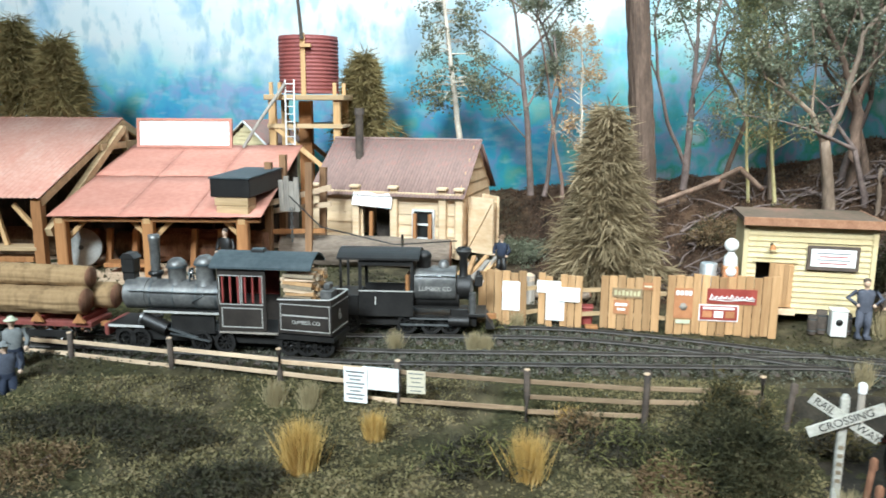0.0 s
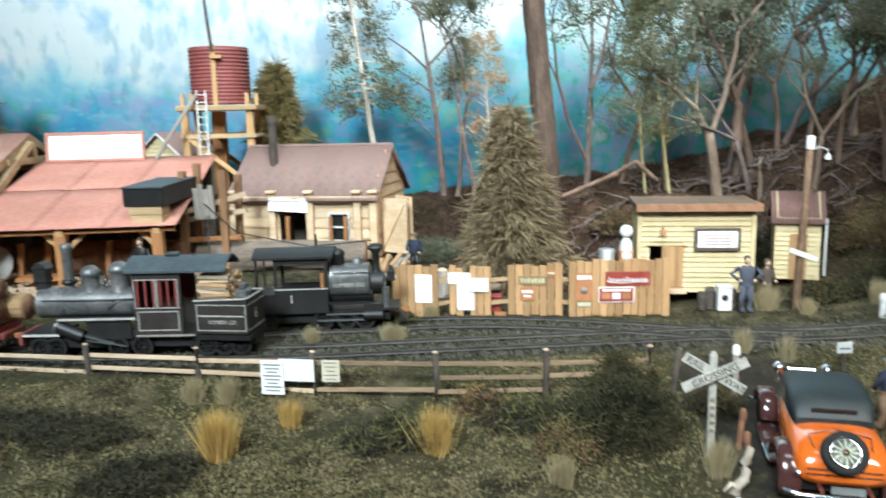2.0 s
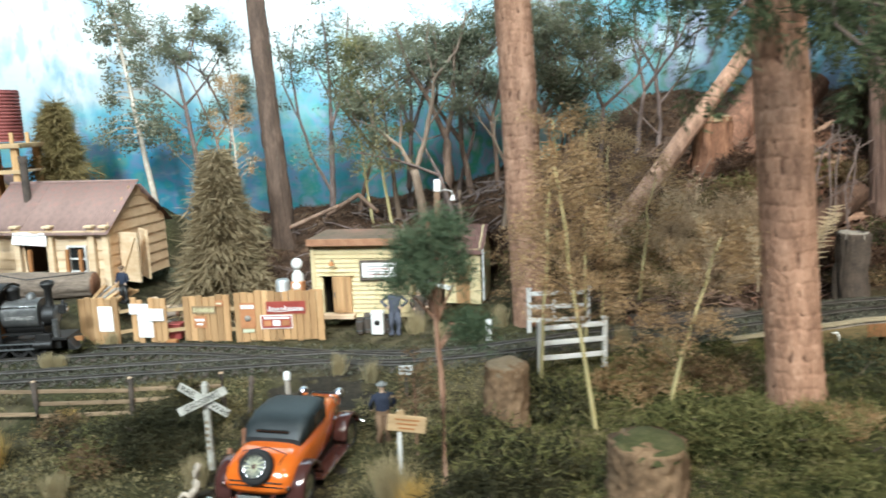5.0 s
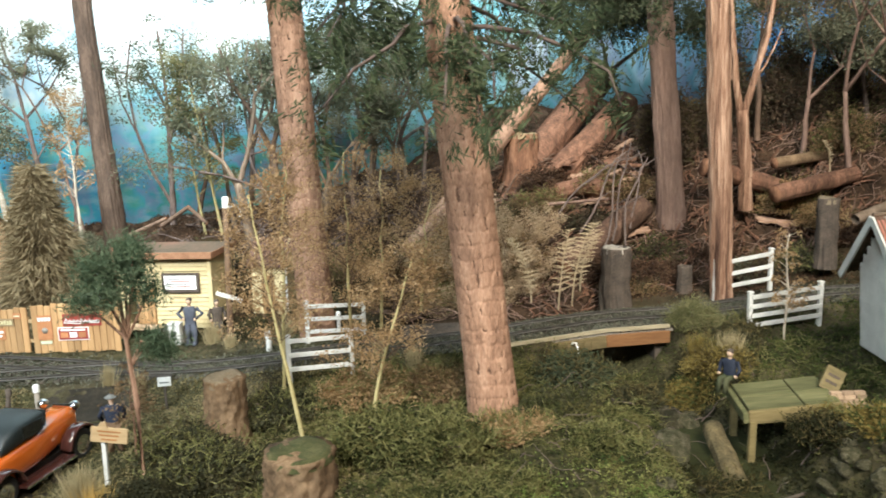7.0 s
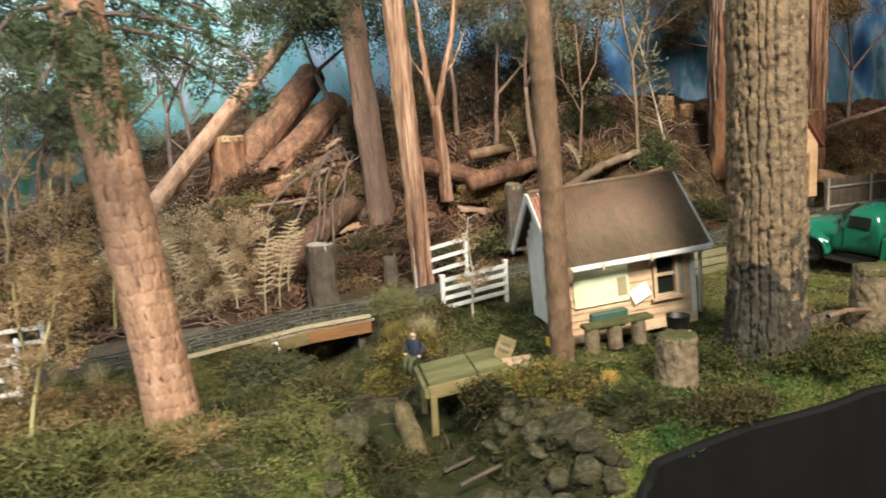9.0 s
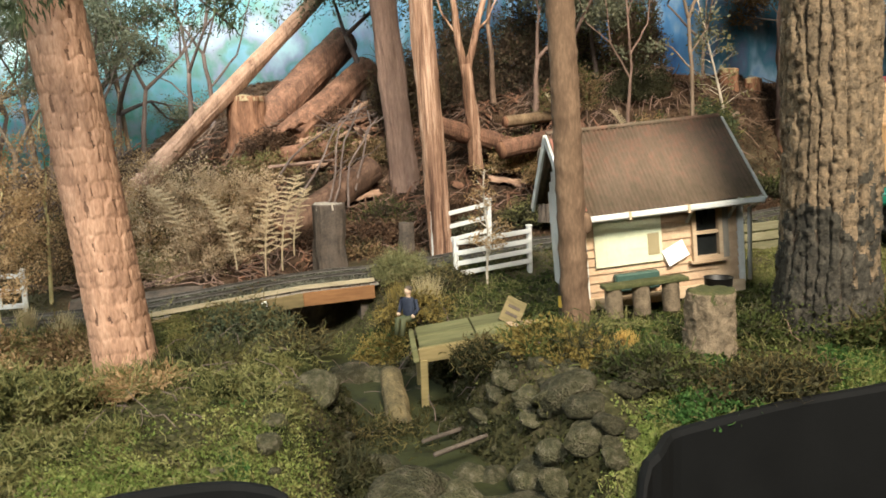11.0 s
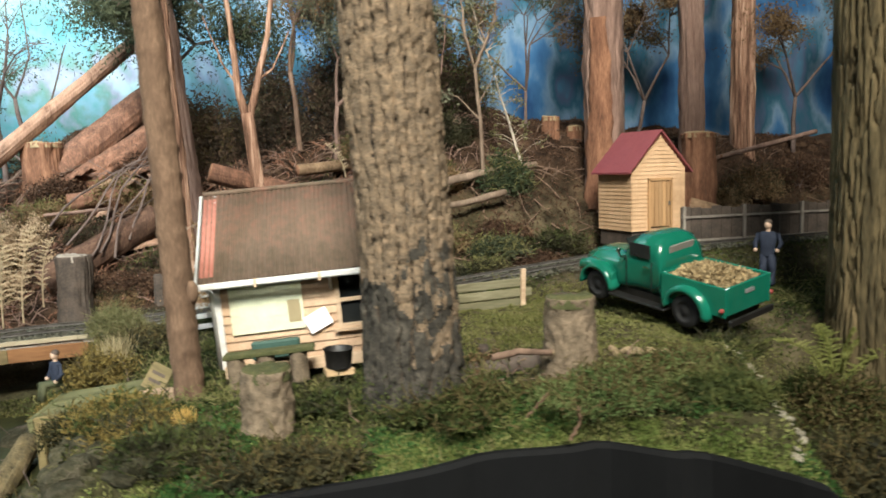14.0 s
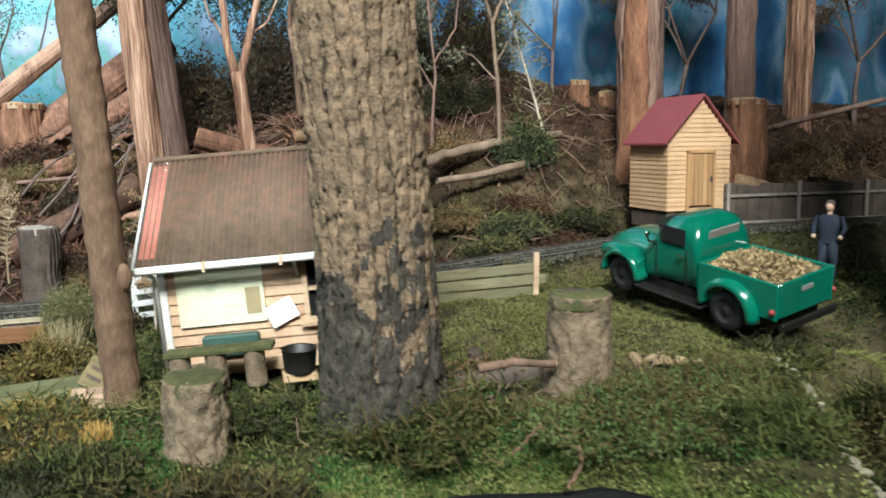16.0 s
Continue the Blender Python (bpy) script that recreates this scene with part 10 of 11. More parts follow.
figure("figurine in a navy shirt standing by the board fence", 0.999, 0.196, 0.052, -60, NAVY, NAVY, 0.0385)
figure("dark figurine sitting at the end of the jetty", 0.6050, 0.2565, 0.0195, -60, NAVY, F_DARK, 0.032, None, "sit")
log("dark rotten log lying beside the stump", (0.786, 0.142, land(0.786, 0.142) + 0.002), (0.816, 0.136, land(0.816, 0.136) + 0.003), 0.0042, DARKWOOD, seed=71, cut=DARKWOOD)
stump("small dark stump behind the rotten log", 0.797, 0.152, land(0.797, 0.152), land(0.797, 0.152) + 0.009, 0.003, DARKWOOD, 72, DARKWOOD)
TANSTONE = surface("tan_stone", (0.22, 0.16, 0.09), (0.42, 0.33, 0.2), 0.85, scale=120, bump=0.4)
ts = [rock_mesh(k + 40, 1.0) for k in range(3)]
for m in ts:
    m.materials[0] = TANSTONE
for i in range(9):
    x, y = 0.858 + 0.0022 * i + rr.uniform(-0.002, 0.002), 0.138 - 0.0022 * i + rr.uniform(-0.002, 0.002)
    ob = new("edging_stone", ts[i % 3])
    ob.matrix_world = pose(x, y, land(x, y) + 0.001, rr.uniform(-40, 40), rr.uniform(-40, 40), rr.uniform(0, 360)) @ Matrix.Scale(rr.uniform(0.0018, 0.003), 4)
    tagged(ob, "tan wedge of stone at the lawn's edge", "stone", "edging stones")


# ---- planting ----
GUMS = "thin bush trees"


def limb_tree(label, x, y, z, limbs, material, leaf=None, n=0, seed=0, size=0.004):
    """A bare tree given by its limbs: (points, thick, thin)."""
    t = thing("bare_tree", label, "tree", pose(x, y, z), GUMS)
    rng, ends = np.random.default_rng(seed), []
    for k, (pts, r0, r1) in enumerate(limbs):
        p = [Vector(q) for q in pts]
        fine = []
        for a, c in zip(p, p[1:]):
            fine += [a.lerp(c, u) + 0.0012 * Vector((noise.noise((u * 5, k, seed)), noise.noise((u * 5, k, seed + 4)), 0)) for u in (0, 0.25, 0.5, 0.75)]
        fine.append(p[-1])
        part("trunk" if k == 0 else "limb", G().tube([tuple(q) for q in fine], r0, r1, 10 if r0 > 0.002 else 6), material, t, fix=False)
        if k:
            ends += [tuple(q) for q in fine[len(fine) // 2:]]
    if n:
        hub = np.array(ends)[rng.integers(0, len(ends), n // 60 + 1)] + rng.normal(size=(n // 60 + 1, 3)) * 0.007
        c = hub[rng.integers(0, len(hub), n)] + rng.normal(size=(n, 3)) * np.array((0.005, 0.005, 0.0035))
        part("crown", quads("crown", leaves(c, size, size * 0.5, rng), leaf), leaf, t)


limb_tree("forked tree with smooth grey-tan limbs behind the store", 0.306, 0.61, 0.055,
          (([(0, 0, 0), (-0.003, 0, 0.03), (-0.009, 0, 0.063)], 0.0050, 0.0040), ([(-0.009, 0, 0.06), (0.0, 0, 0.083), (0.008, 0, 0.115), (0.013, 0, 0.145), (0.034, 0.004, 0.168), (0.044, 0.004, 0.2)], 0.0029, 0.001), ([(-0.009, 0, 0.06), (-0.021, 0, 0.084), (-0.043, 0, 0.102), (-0.057, 0.004, 0.136)], 0.0026, 0.0008),
           ([(0.013, 0, 0.145), (0.006, 0.004, 0.17), (0.01, 0.004, 0.2)], 0.0012, 0.0005), ([(-0.021, 0, 0.084), (-0.018, 0.006, 0.12), (-0.026, 0.006, 0.16)], 0.0012, 0.0005), ([(0.004, 0, 0.1), (0.026, -0.006, 0.13), (0.03, -0.006, 0.16)], 0.001, 0.0004), ([(-0.043, 0, 0.102), (-0.06, -0.004, 0.11), (-0.068, -0.004, 0.13)], 0.0008, 0.0004)), BARK_GUMTAN, F_GUM, 2600, 21, 0.0034)
limb_tree("red-brown tree with crossing limbs behind the store", 0.333, 0.63, 0.055,
          (([(0, 0, 0), (-0.001, 0, 0.05), (-0.003, 0, 0.096)], 0.0058, 0.0042), ([(-0.003, 0, 0.09), (-0.018, 0, 0.125), (-0.036, 0, 0.156), (-0.046, 0, 0.19)], 0.003, 0.001), ([(-0.003, 0, 0.09), (0.006, 0, 0.127), (0.007, 0, 0.19)], 0.0028, 0.001), ([(0.004, 0, 0.12), (0.03, 0.004, 0.15), (0.036, 0.004, 0.19)], 0.0013, 0.0005), ([(-0.02, 0, 0.13), (-0.008, 0.006, 0.165), (-0.012, 0.006, 0.195)], 0.0011, 0.0005)), BARK_GREYBROWN, F_GUM, 2600, 22, 0.0034)
limb_tree("dark twin-stemmed tree beside the tall trunk", 0.218, 0.70, 0.07,
          (([(0, 0, 0), (0.002, 0, 0.045), (0.003, 0, 0.09)], 0.0036, 0.0026), ([(0.003, 0, 0.09), (0.004, 0, 0.13), (0.003, 0, 0.165), (0.0, 0.004, 0.2)], 0.0022, 0.001), ([(0.003, 0, 0.085), (0.014, 0, 0.118), (0.024, 0, 0.176), (0.026, 0, 0.2)], 0.002, 0.0008), ([(0.001, 0, 0.02), (-0.018, 0, 0.06), (-0.029, 0, 0.102), (-0.034, 0, 0.15), (-0.026, 0, 0.19)], 0.002, 0.0008), ([(-0.024, 0, 0.085), (-0.042, 0.004, 0.13), (-0.046, 0.004, 0.18)], 0.0011, 0.0005),
           ([(0.003, 0, 0.12), (-0.014, 0.004, 0.16), (-0.022, 0.004, 0.19)], 0.001, 0.0004), ([(0.014, 0, 0.118), (0.034, 0, 0.14), (0.044, 0, 0.175)], 0.001, 0.0004), ([(0.002, 0, 0.06), (0.02, 0.004, 0.085), (0.034, 0.004, 0.1)], 0.0008, 0.0004)), BARK_DARK, F_DARK, 1400, 23, 0.0034)
limb_tree("dark slender tree with spreading limbs before the mural", 0.084, 0.735, 0.06,
          (([(0, 0, 0), (-0.004, 0, 0.06), (-0.012, 0, 0.125)], 0.0034, 0.0022), ([(-0.012, 0, 0.125), (-0.018, 0, 0.165), (-0.028, 0, 0.205)], 0.0018, 0.0008), ([(-0.011, 0, 0.12), (-0.032, 0, 0.14), (-0.05, 0, 0.152)], 0.0014, 0.0006), ([(-0.012, 0, 0.125), (0.012, 0, 0.15), (0.036, 0, 0.188)], 0.0015, 0.0006), ([(-0.009, 0, 0.1), (-0.03, 0.004, 0.115), (-0.052, 0.004, 0.128)], 0.001, 0.0004), ([(-0.006, 0, 0.08), (0.01, 0.004, 0.11), (0.022, 0.004, 0.125)], 0.001, 0.0004), ([(-0.003, 0, 0.05), (-0.03, 0, 0.08), (-0.04, 0, 0.1)], 0.0008, 0.0004), ([(-0.018, 0, 0.165), (0.0, 0, 0.19), (0.004, 0, 0.21)], 0.0009, 0.0004)), BARK_DARK, F_GUM, 3000, 24, 0.0036)
limb_tree("short broken grey stem by the store", 0.338, 0.60, 0.05, (([(0, 0, 0), (0.0, 0, 0.02), (-0.001, 0, 0.048)], 0.0024, 0.0018),), BARK_GUMTAN, seed=25)
sapling("slender pale gum leaning before the mural with drooping sprays", 0.022, 0.785, 0.075, 0.25, -0.13, 0.0036, F_GUM, BARK_WHITE, 2600, 0.042, 101, 0.0065, 0.3, GUMS, -0.25)
bush_tree("dark thin tree with sparse grey leaves", "tree", 0.10, 0.76, 0.06, 0.24, 0.0026, F_GUM, BARK_DARK, 103, 900, 0.006, 0.012, 3, (0.1, 0, 1), 0.42, GUMS)
sapling("pale stemmed tree with dry brown leaves", 0.125, 0.70, 0.06, 0.15, -0.02, 0.0018, F_TANBRUSH, BARK_WHITE, 1500, 0.028, 104, 0.004, 0.3, GUMS)
bush_tree("grey leafy tree behind the conifer", "tree", 0.115, 0.74, 0.06, 0.19, 0.002, F_GUM, BARK_GREYPINK, 105, 1600, 0.006, 0.012, 3, (-0.1, 0, 1), 0.5, GUMS)
sapling("yellow-green feathery tree with a pale stem", 0.276, 0.640, 0.066, 0.17, -0.14, 0.0017, F_OLIVE, STEM_YELLOW, 2600, 0.036, 108, 0.004, 0.25, GUMS)
sapling("olive feathery tree on the bank", 0.258, 0.650, 0.066, 0.16, -0.1, 0.0015, F_OLIVE, STEM_YELLOW, 2200, 0.034, 109, 0.004, 0.25, GUMS)
bush_tree("grey tree with dark olive crown", "tree", 0.360, 0.655, 0.066, 0.27, 0.0045, F_GUM, BARK_GREYBROWN, 112, 3200, 0.005, 0.018, 4, (0.05, 0, 1), 0.3, GUMS)
bush_tree("dense dark tree against the mural", "tree", 0.400, 0.690, 0.07, 0.27, 0.0045, F_DARK, BARK_DARK, 113, 2600, 0.0055, 0.020, 4, (0, 0, 1), 0.3, GUMS)
bush_tree("dense olive tree against the mural", "tree", 0.300, 0.715, 0.07, 0.27, 0.004, F_GUM, BARK_DARK, 114, 2200, 0.0055, 0.020, 4, (0, 0, 1), 0.3, GUMS)
bush_tree("dark leafy tree behind the bank", "tree", 0.450, 0.665, 0.075, 0.26, 0.004, F_GUM, BARK_DARK, 115, 1500, 0.0055, 0.018, 4, (0, 0, 1), 0.3, GUMS)
bush_tree("bare dark twiggy tree on the slope", "tree", 0.520, 0.640, 0.115, 0.22, 0.003, F_DARK, BARK_DARK, 116, 300, 0.005, 0.018, 4, (0, 0, 1), 0.34, GUMS)
bush_tree("bare forked twiggy tree on the slope", "tree", 0.475, 0.620, 0.10, 0.22, 0.003, F_DARK, BARK_DARK, 117, 500, 0.005, 0.018, 4, (0.1, 0, 1), 0.34, GUMS)
for k, (x, y, h, lf, n) in enumerate(((0.245, 0.685, 0.27, F_DARK, 1300), (0.285, 0.67, 0.25, F_GUM, 2400), (0.345, 0.675, 0.27, F_DARK, 2400), (0.385, 0.66, 0.25, F_GUM, 2600), (0.425, 0.68, 0.26, F_DARK, 2600), (0.335, 0.61, 0.2, F_GUM, 1400), (0.405, 0.60, 0.2, F_GUM, 2200), (0.465, 0.67, 0.24, F_GUM, 2400), (0.445, 0.60, 0.19, F_GUM, 2400), (0.425, 0.565, 0.16, F_DARK, 1800), (0.375, 0.585, 0.19, F_GUM, 2000))):
    bush_tree("dark many-branched tree in the thicket behind the store", "tree", x, y, land(x, y), h, 0.0030, lf, (BARK_GREYBROWN, BARK_GUMTAN, BARK_DARK)[k % 3], 150 + k, int(n * 0.65), 0.005, 0.014, 5, (0.1 * (-1) ** k, 0, 1), 0.28, GUMS, (2, 2), 0.2)
# slope on the far side
bush_tree("bare grey tree on the slope", "tree", 0.820, 0.455, 0.115, 0.22, 0.003, F_GUM, BARK_GREYPINK, 119, 500, 0.005, 0.015, 4, (0, 0, 1), 0.35, GUMS)


limb_tree("forked pink-barked tree behind the cottage", 0.732, 0.462, 0.09,
          (([(0, 0, 0), (-0.002, 0, 0.04), (-0.007, 0, 0.084)], 0.0062, 0.0048), ([(-0.008, 0, 0.08), (-0.013, 0, 0.105), (-0.015, 0.004, 0.145), (-0.020, 0.004, 0.19)], 0.0034, 0.0018), ([(-0.005, 0, 0.08), (0.003, 0, 0.11), (0.012, -0.003, 0.145), (0.018, -0.003, 0.19)], 0.0032, 0.0016),
           ([(-0.013, 0, 0.105), (-0.024, 0.006, 0.125), (-0.036, 0.008, 0.16)], 0.0012, 0.0005), ([(0.003, 0, 0.11), (0.016, 0.006, 0.12), (0.03, 0.006, 0.15)], 0.0012, 0.0005)), BARK_RED, seed=3)
limb_tree("bare pale tree with forked upper limbs", 0.906, 0.41, 0.105,
          (([(0, 0, 0), (-0.002, 0, 0.05), (-0.006, 0, 0.10)], 0.0019, 0.0014), ([(-0.006, 0, 0.10), (-0.012, 0, 0.12), (-0.017, 0, 0.137), (-0.05, -0.004, 0.143)], 0.0014, 0.0007), ([(-0.006, 0, 0.10), (0.004, 0, 0.122), (0.012, 0, 0.14), (0.014, 0, 0.18)], 0.0015, 0.0008), ([(-0.014, 0, 0.128), (-0.016, 0.004, 0.16), (-0.01, 0.004, 0.19)], 0.001, 0.0004),
           ([(-0.004, 0, 0.072), (0.006, -0.006, 0.09), (0.014, -0.01, 0.115)], 0.0008, 0.0003), ([(-0.003, 0, 0.06), (-0.02, 0.004, 0.078), (-0.034, 0.006, 0.082)], 0.0008, 0.0003), ([(0.004, 0, 0.122), (-0.004, 0.004, 0.14), (-0.006, 0.004, 0.16)], 0.0007, 0.0003)), BARK_GUMTAN, F_GUM, 900, 4)
def fallen_limb(label, pts, r0, r1, material):
    t = thing("fallen_limb", label, "branch", Matrix.Translation(Vector(pts[0])), "fallen branches")
    p = [Vector(q) - Vector(pts[0]) for q in pts]
    fine = []
    for a, c in zip(p, p[1:]):
        fine += [tuple(a.lerp(c, u) + 0.0015 * Vector((0, noise.noise((u * 4 + a.x * 60, 1, 0)), noise.noise((u * 4 + a.x * 60, 7, 0))))) for u in (0, 0.2, 0.4, 0.6, 0.8)]
    fine.append(tuple(p[-1]))
    part("limb", G().tube(fine, r0, r1, 14, 0.1), material, t, fix=False)
    part("broken_end", G().ball(tuple(p[-1]), r1 * 0.98, 10, (0.5, 1, 1)), CUTWOOD, t)


fallen_limb("grey crooked limb fallen across the slope", [(0.785, 0.395, 0.088), (0.82, 0.40, 0.098), (0.86, 0.405, 0.113), (0.90, 0.41, 0.121), (0.955, 0.415, 0.127)], 0.0042, 0.0030, BARK_GUMTAN)
fallen_limb("short tan limb lying on the slope", [(0.85, 0.385, 0.096), (0.88, 0.387, 0.099), (0.915, 0.39, 0.106)], 0.0022, 0.0028, BARK_GUMTAN)
fallen_limb("short brown branch lying by the mossy stump", [(0.786, 0.118, 0.0475), (0.797, 0.115, 0.0495), (0.811, 0.112, 0.0485)], 0.0016, 0.0012, BARK_GREYBROWN)
fallen_limb("little forked pale twig in the moss", [(0.792, 0.063, 0.030), (0.795, 0.061, 0.037), (0.793, 0.059, 0.043)], 0.0007, 0.0004, BARK_TAN)
fallen_limb("thin pale twig lying in the moss", [(0.781, 0.075, 0.036), (0.785, 0.073, 0.041), (0.788, 0.072, 0.045)], 0.0005, 0.0003, BARK_TAN)
limb_tree("thin grey tree with raking twigs on the slope", 0.862, 0.44, 0.12,
          (([(0, 0, 0), (0.004, 0, 0.05), (-0.002, 0, 0.12)], 0.0016, 0.0008), ([(0.003, 0, 0.04), (-0.014, 0.004, 0.07), (-0.02, 0.004, 0.12)], 0.0009, 0.0004), ([(0.003, 0, 0.06), (0.02, 0, 0.085), (0.026, 0, 0.14)], 0.0009, 0.0004), ([(0, 0, 0.09), (0.01, 0, 0.12), (0.008, 0, 0.16)], 0.0006, 0.0003), ([(-0.014, 0.004, 0.07), (-0.035, 0.006, 0.085), (-0.044, 0.006, 0.11)], 0.0006, 0.0003)), BARK_GREYPINK, F_GUM, 250, 5)
limb_tree("twisted dark bare tree above the logs", 0.535, 0.63, 0.10,
          (([(0, 0, 0), (0.006, 0, 0.05), (0.0, 0, 0.10)], 0.0028, 0.0018), ([(0, 0, 0.10), (-0.02, 0, 0.13), (-0.024, 0, 0.18)], 0.0014, 0.0006), ([(0.004, 0, 0.07), (0.03, 0, 0.10), (0.045, 0, 0.15)], 0.0013, 0.0006), ([(0, 0, 0.10), (0.014, 0.004, 0.14), (0.01, 0.004, 0.19)], 0.0012, 0.0005), ([(0.005, 0, 0.04), (-0.03, 0, 0.075), (-0.05, 0, 0.085)], 0.001, 0.0004)), BARK_DARK, seed=6)
sapling("thin pale leaning tree with few green leaves", 0.952, 0.415, 0.10, 0.16, -0.32, 0.0013, F_OLIVE, BARK_WHITE, 500, 0.022, 121, 0.004, 0.2, GUMS)
bush_tree("bare dark tree before the far mural", "tree", 0.870, 0.50, 0.14, 0.22, 0.0026, F_DARK, BARK_DARK, 122, 700, 0.005, 0.016, 4, (0, 0, 1), 0.36, GUMS)
bush_tree("bare twiggy tree by the stumps", "tree", 0.985, 0.50, 0.13, 0.20, 0.0022, F_DARK, BARK_DARK, 123, 300, 0.005, 0.014, 4, (0.05, 0, 1), 0.36, GUMS)
bush_tree("dead brown tree between the trunks", "tree", 1.115, 0.52, 0.12, 0.24, 0.0028, F_BROWN, BARK_DARK, 124, 4200, 0.0065, 0.018, 4, (0, 0, 1), 0.32, GUMS)
bush_tree("dark twiggy tree at the far end", "tree", 1.30, 0.49, 0.12, 0.24, 0.003, F_BROWN, BARK_DARK, 125, 2500, 0.006, 0.018, 4, (0, 0, 1), 0.32, GUMS)
bush_tree("dry brown twiggy tree on top of the slope", "tree", 0.775, 0.52, 0.15, 0.20, 0.003, F_BROWN, BARK_GREYBROWN, 126, 3200, 0.0045, 0.026, 4, (0, 0, 1), 0.34, GUMS)
bush_tree("dark heavy-leaved tree above the logs", "tree", 0.672, 0.585, 0.15, 0.20, 0.0035, F_DARK, BARK_DARK, 127, 9500, 0.0065, 0.034, 4, (-0.1, 0, 1), 0.36, GUMS)
bush_tree("dull green tree behind the cottage", "tree", 0.80, 0.49, 0.13, 0.17, 0.003, F_GUM, BARK_GREYPINK, 128, 3000, 0.006, 0.016, 4, (0.05, 0, 1), 0.33, GUMS)
bush_tree("grey-green bushy tree before the far mural", "tree", 0.845, 0.54, 0.15, 0.17, 0.003, F_GUM, BARK_GREYPINK, 129, 3000, 0.006, 0.016, 4, (0.05, 0, 1), 0.33, GUMS)
bush_tree("leafless tree with a knotted crown", "tree", 0.955, 0.53, 0.14, 0.20, 0.0025, F_BROWN, BARK_DARK, 130, 1200, 0.005, 0.016, 4, (0, 0, 1), 0.34, GUMS)

# young trees at the front
YP = thing("young_pine", "young pine with a soft bright green crown", "tree", pose(0.2785, 0.253, -0.014), "young trees")
part("trunk", G().tube([(0, 0, -0.003), (0.0005, 0, 0.05), (-0.002, 0, 0.09), (-0.004, 0, 0.132)], 0.0019, 0.0006, 8), BARK_RED, YP, fix=False)
yp = np.random.default_rng(140)
ypc = np.array([(-0.004, 0.0, 0.122), (-0.012, 0.004, 0.112), (0.005, 0.0, 0.117), (-0.018, -0.003, 0.105), (0.010, 0.003, 0.107), (-0.006, -0.008, 0.108), (0.0, 0.008, 0.128), (-0.014, 0.0, 0.121), (0.006, -0.002, 0.128), (0.012, 0.0, 0.082), (0.016, 0.002, 0.078)])
for e in ypc:
    part("branch", G().tube([(-0.001, 0, 0.085 if e[2] > 0.1 else 0.07), tuple((e + np.array((-0.001, 0, 0.085))) / 2), tuple(e)], 0.0009, 0.0004, 5), BARK_RED, YP, fix=False)
ypn = ypc[yp.integers(0, len(ypc), 11000)] + yp.normal(size=(11000, 3)) * np.array((0.0046, 0.0046, 0.0040))
part("crown", quads("crown", leaves(ypn, 0.0042, 0.0005, yp, up=0.7), F_YPINE), F_YPINE, YP)
sapling("sapling with a yellow stem and fine tan leaves", 0.361, 0.270, -0.002, 0.145, -0.15, 0.0014, F_TANBRUSH, STEM_YELLOW, 3600, 0.030, 141, 0.0025, 0.42, twig=BARK_TAN)
sapling("leaning sapling with a bright yellow stem", 0.398, 0.268, 0.0, 0.105, 0.05, 0.0014, F_TANBRUSH, STEM_YELLOW, 3000, 0.032, 142, 0.0025, 0.35, curve=0.22, twig=BARK_TAN)
sapling("tall feathery tan sapling behind the gates", 0.346, 0.335, 0.0, 0.165, 0.06, 0.0013, F_TANBRUSH, STEM_YELLOW, 3200, 0.032, 143, 0.0025, 0.3, twig=BARK_TAN)
sapling("dry tan brush tree beside the plated trunk", 0.392, 0.392, 0.008, 0.15, 0.0, 0.0014, F_TANBRUSH, STEM_YELLOW, 3600, 0.038, 144, 0.0025, 0.15, twig=BARK_TAN)
sapling("dry tan brush tree near the gates", 0.416, 0.430, 0.02, 0.125, 0.04, 0.0014, F_TANBRUSH, STEM_YELLOW, 3300, 0.040, 145, 0.0025, 0.12, twig=BARK_TAN)
sapling("dry brush tree above the mossy log", 0.448, 0.44, 0.03, 0.10, 0.1, 0.0013, F_TANBRUSH, STEM_YELLOW, 2600, 0.036, 146, 0.0025, 0.12, twig=BARK_TAN)
for k, (x, y, h, w) in enumerate(((0.500, 0.452, 0.075, 0.034), (0.520, 0.446, 0.062, 0.030), (0.478, 0.462, 0.085, 0.034), (0.536, 0.462, 0.070, 0.030), (0.556, 0.474, 0.056, 0.026))):
    sapling("dry tan bracken bush with fine tangled stems", x, y, land(x, y), h, 0.05 * (-1) ** k, 0.0009, F_PALEBRUSH, BARK_TAN, 2600, w, 180 + k, 0.0024, 0.05, "dry bracken bushes", twig=BARK_TAN)
sapling("thin dry wattle by the railed gates", 0.6725, 0.308, 0.018, 0.082, 0.0, 0.0011, F_TANBRUSH, BARK_WHITE, 500, 0.016, 147, 0.003, 0.3)
sapling("brown dead sapling by the young pine", 0.268, 0.285, -0.012, 0.06, 0.0, 0.0009, F_BROWN, BARK_RED, 350, 0.016, 148, 0.003, 0.3)


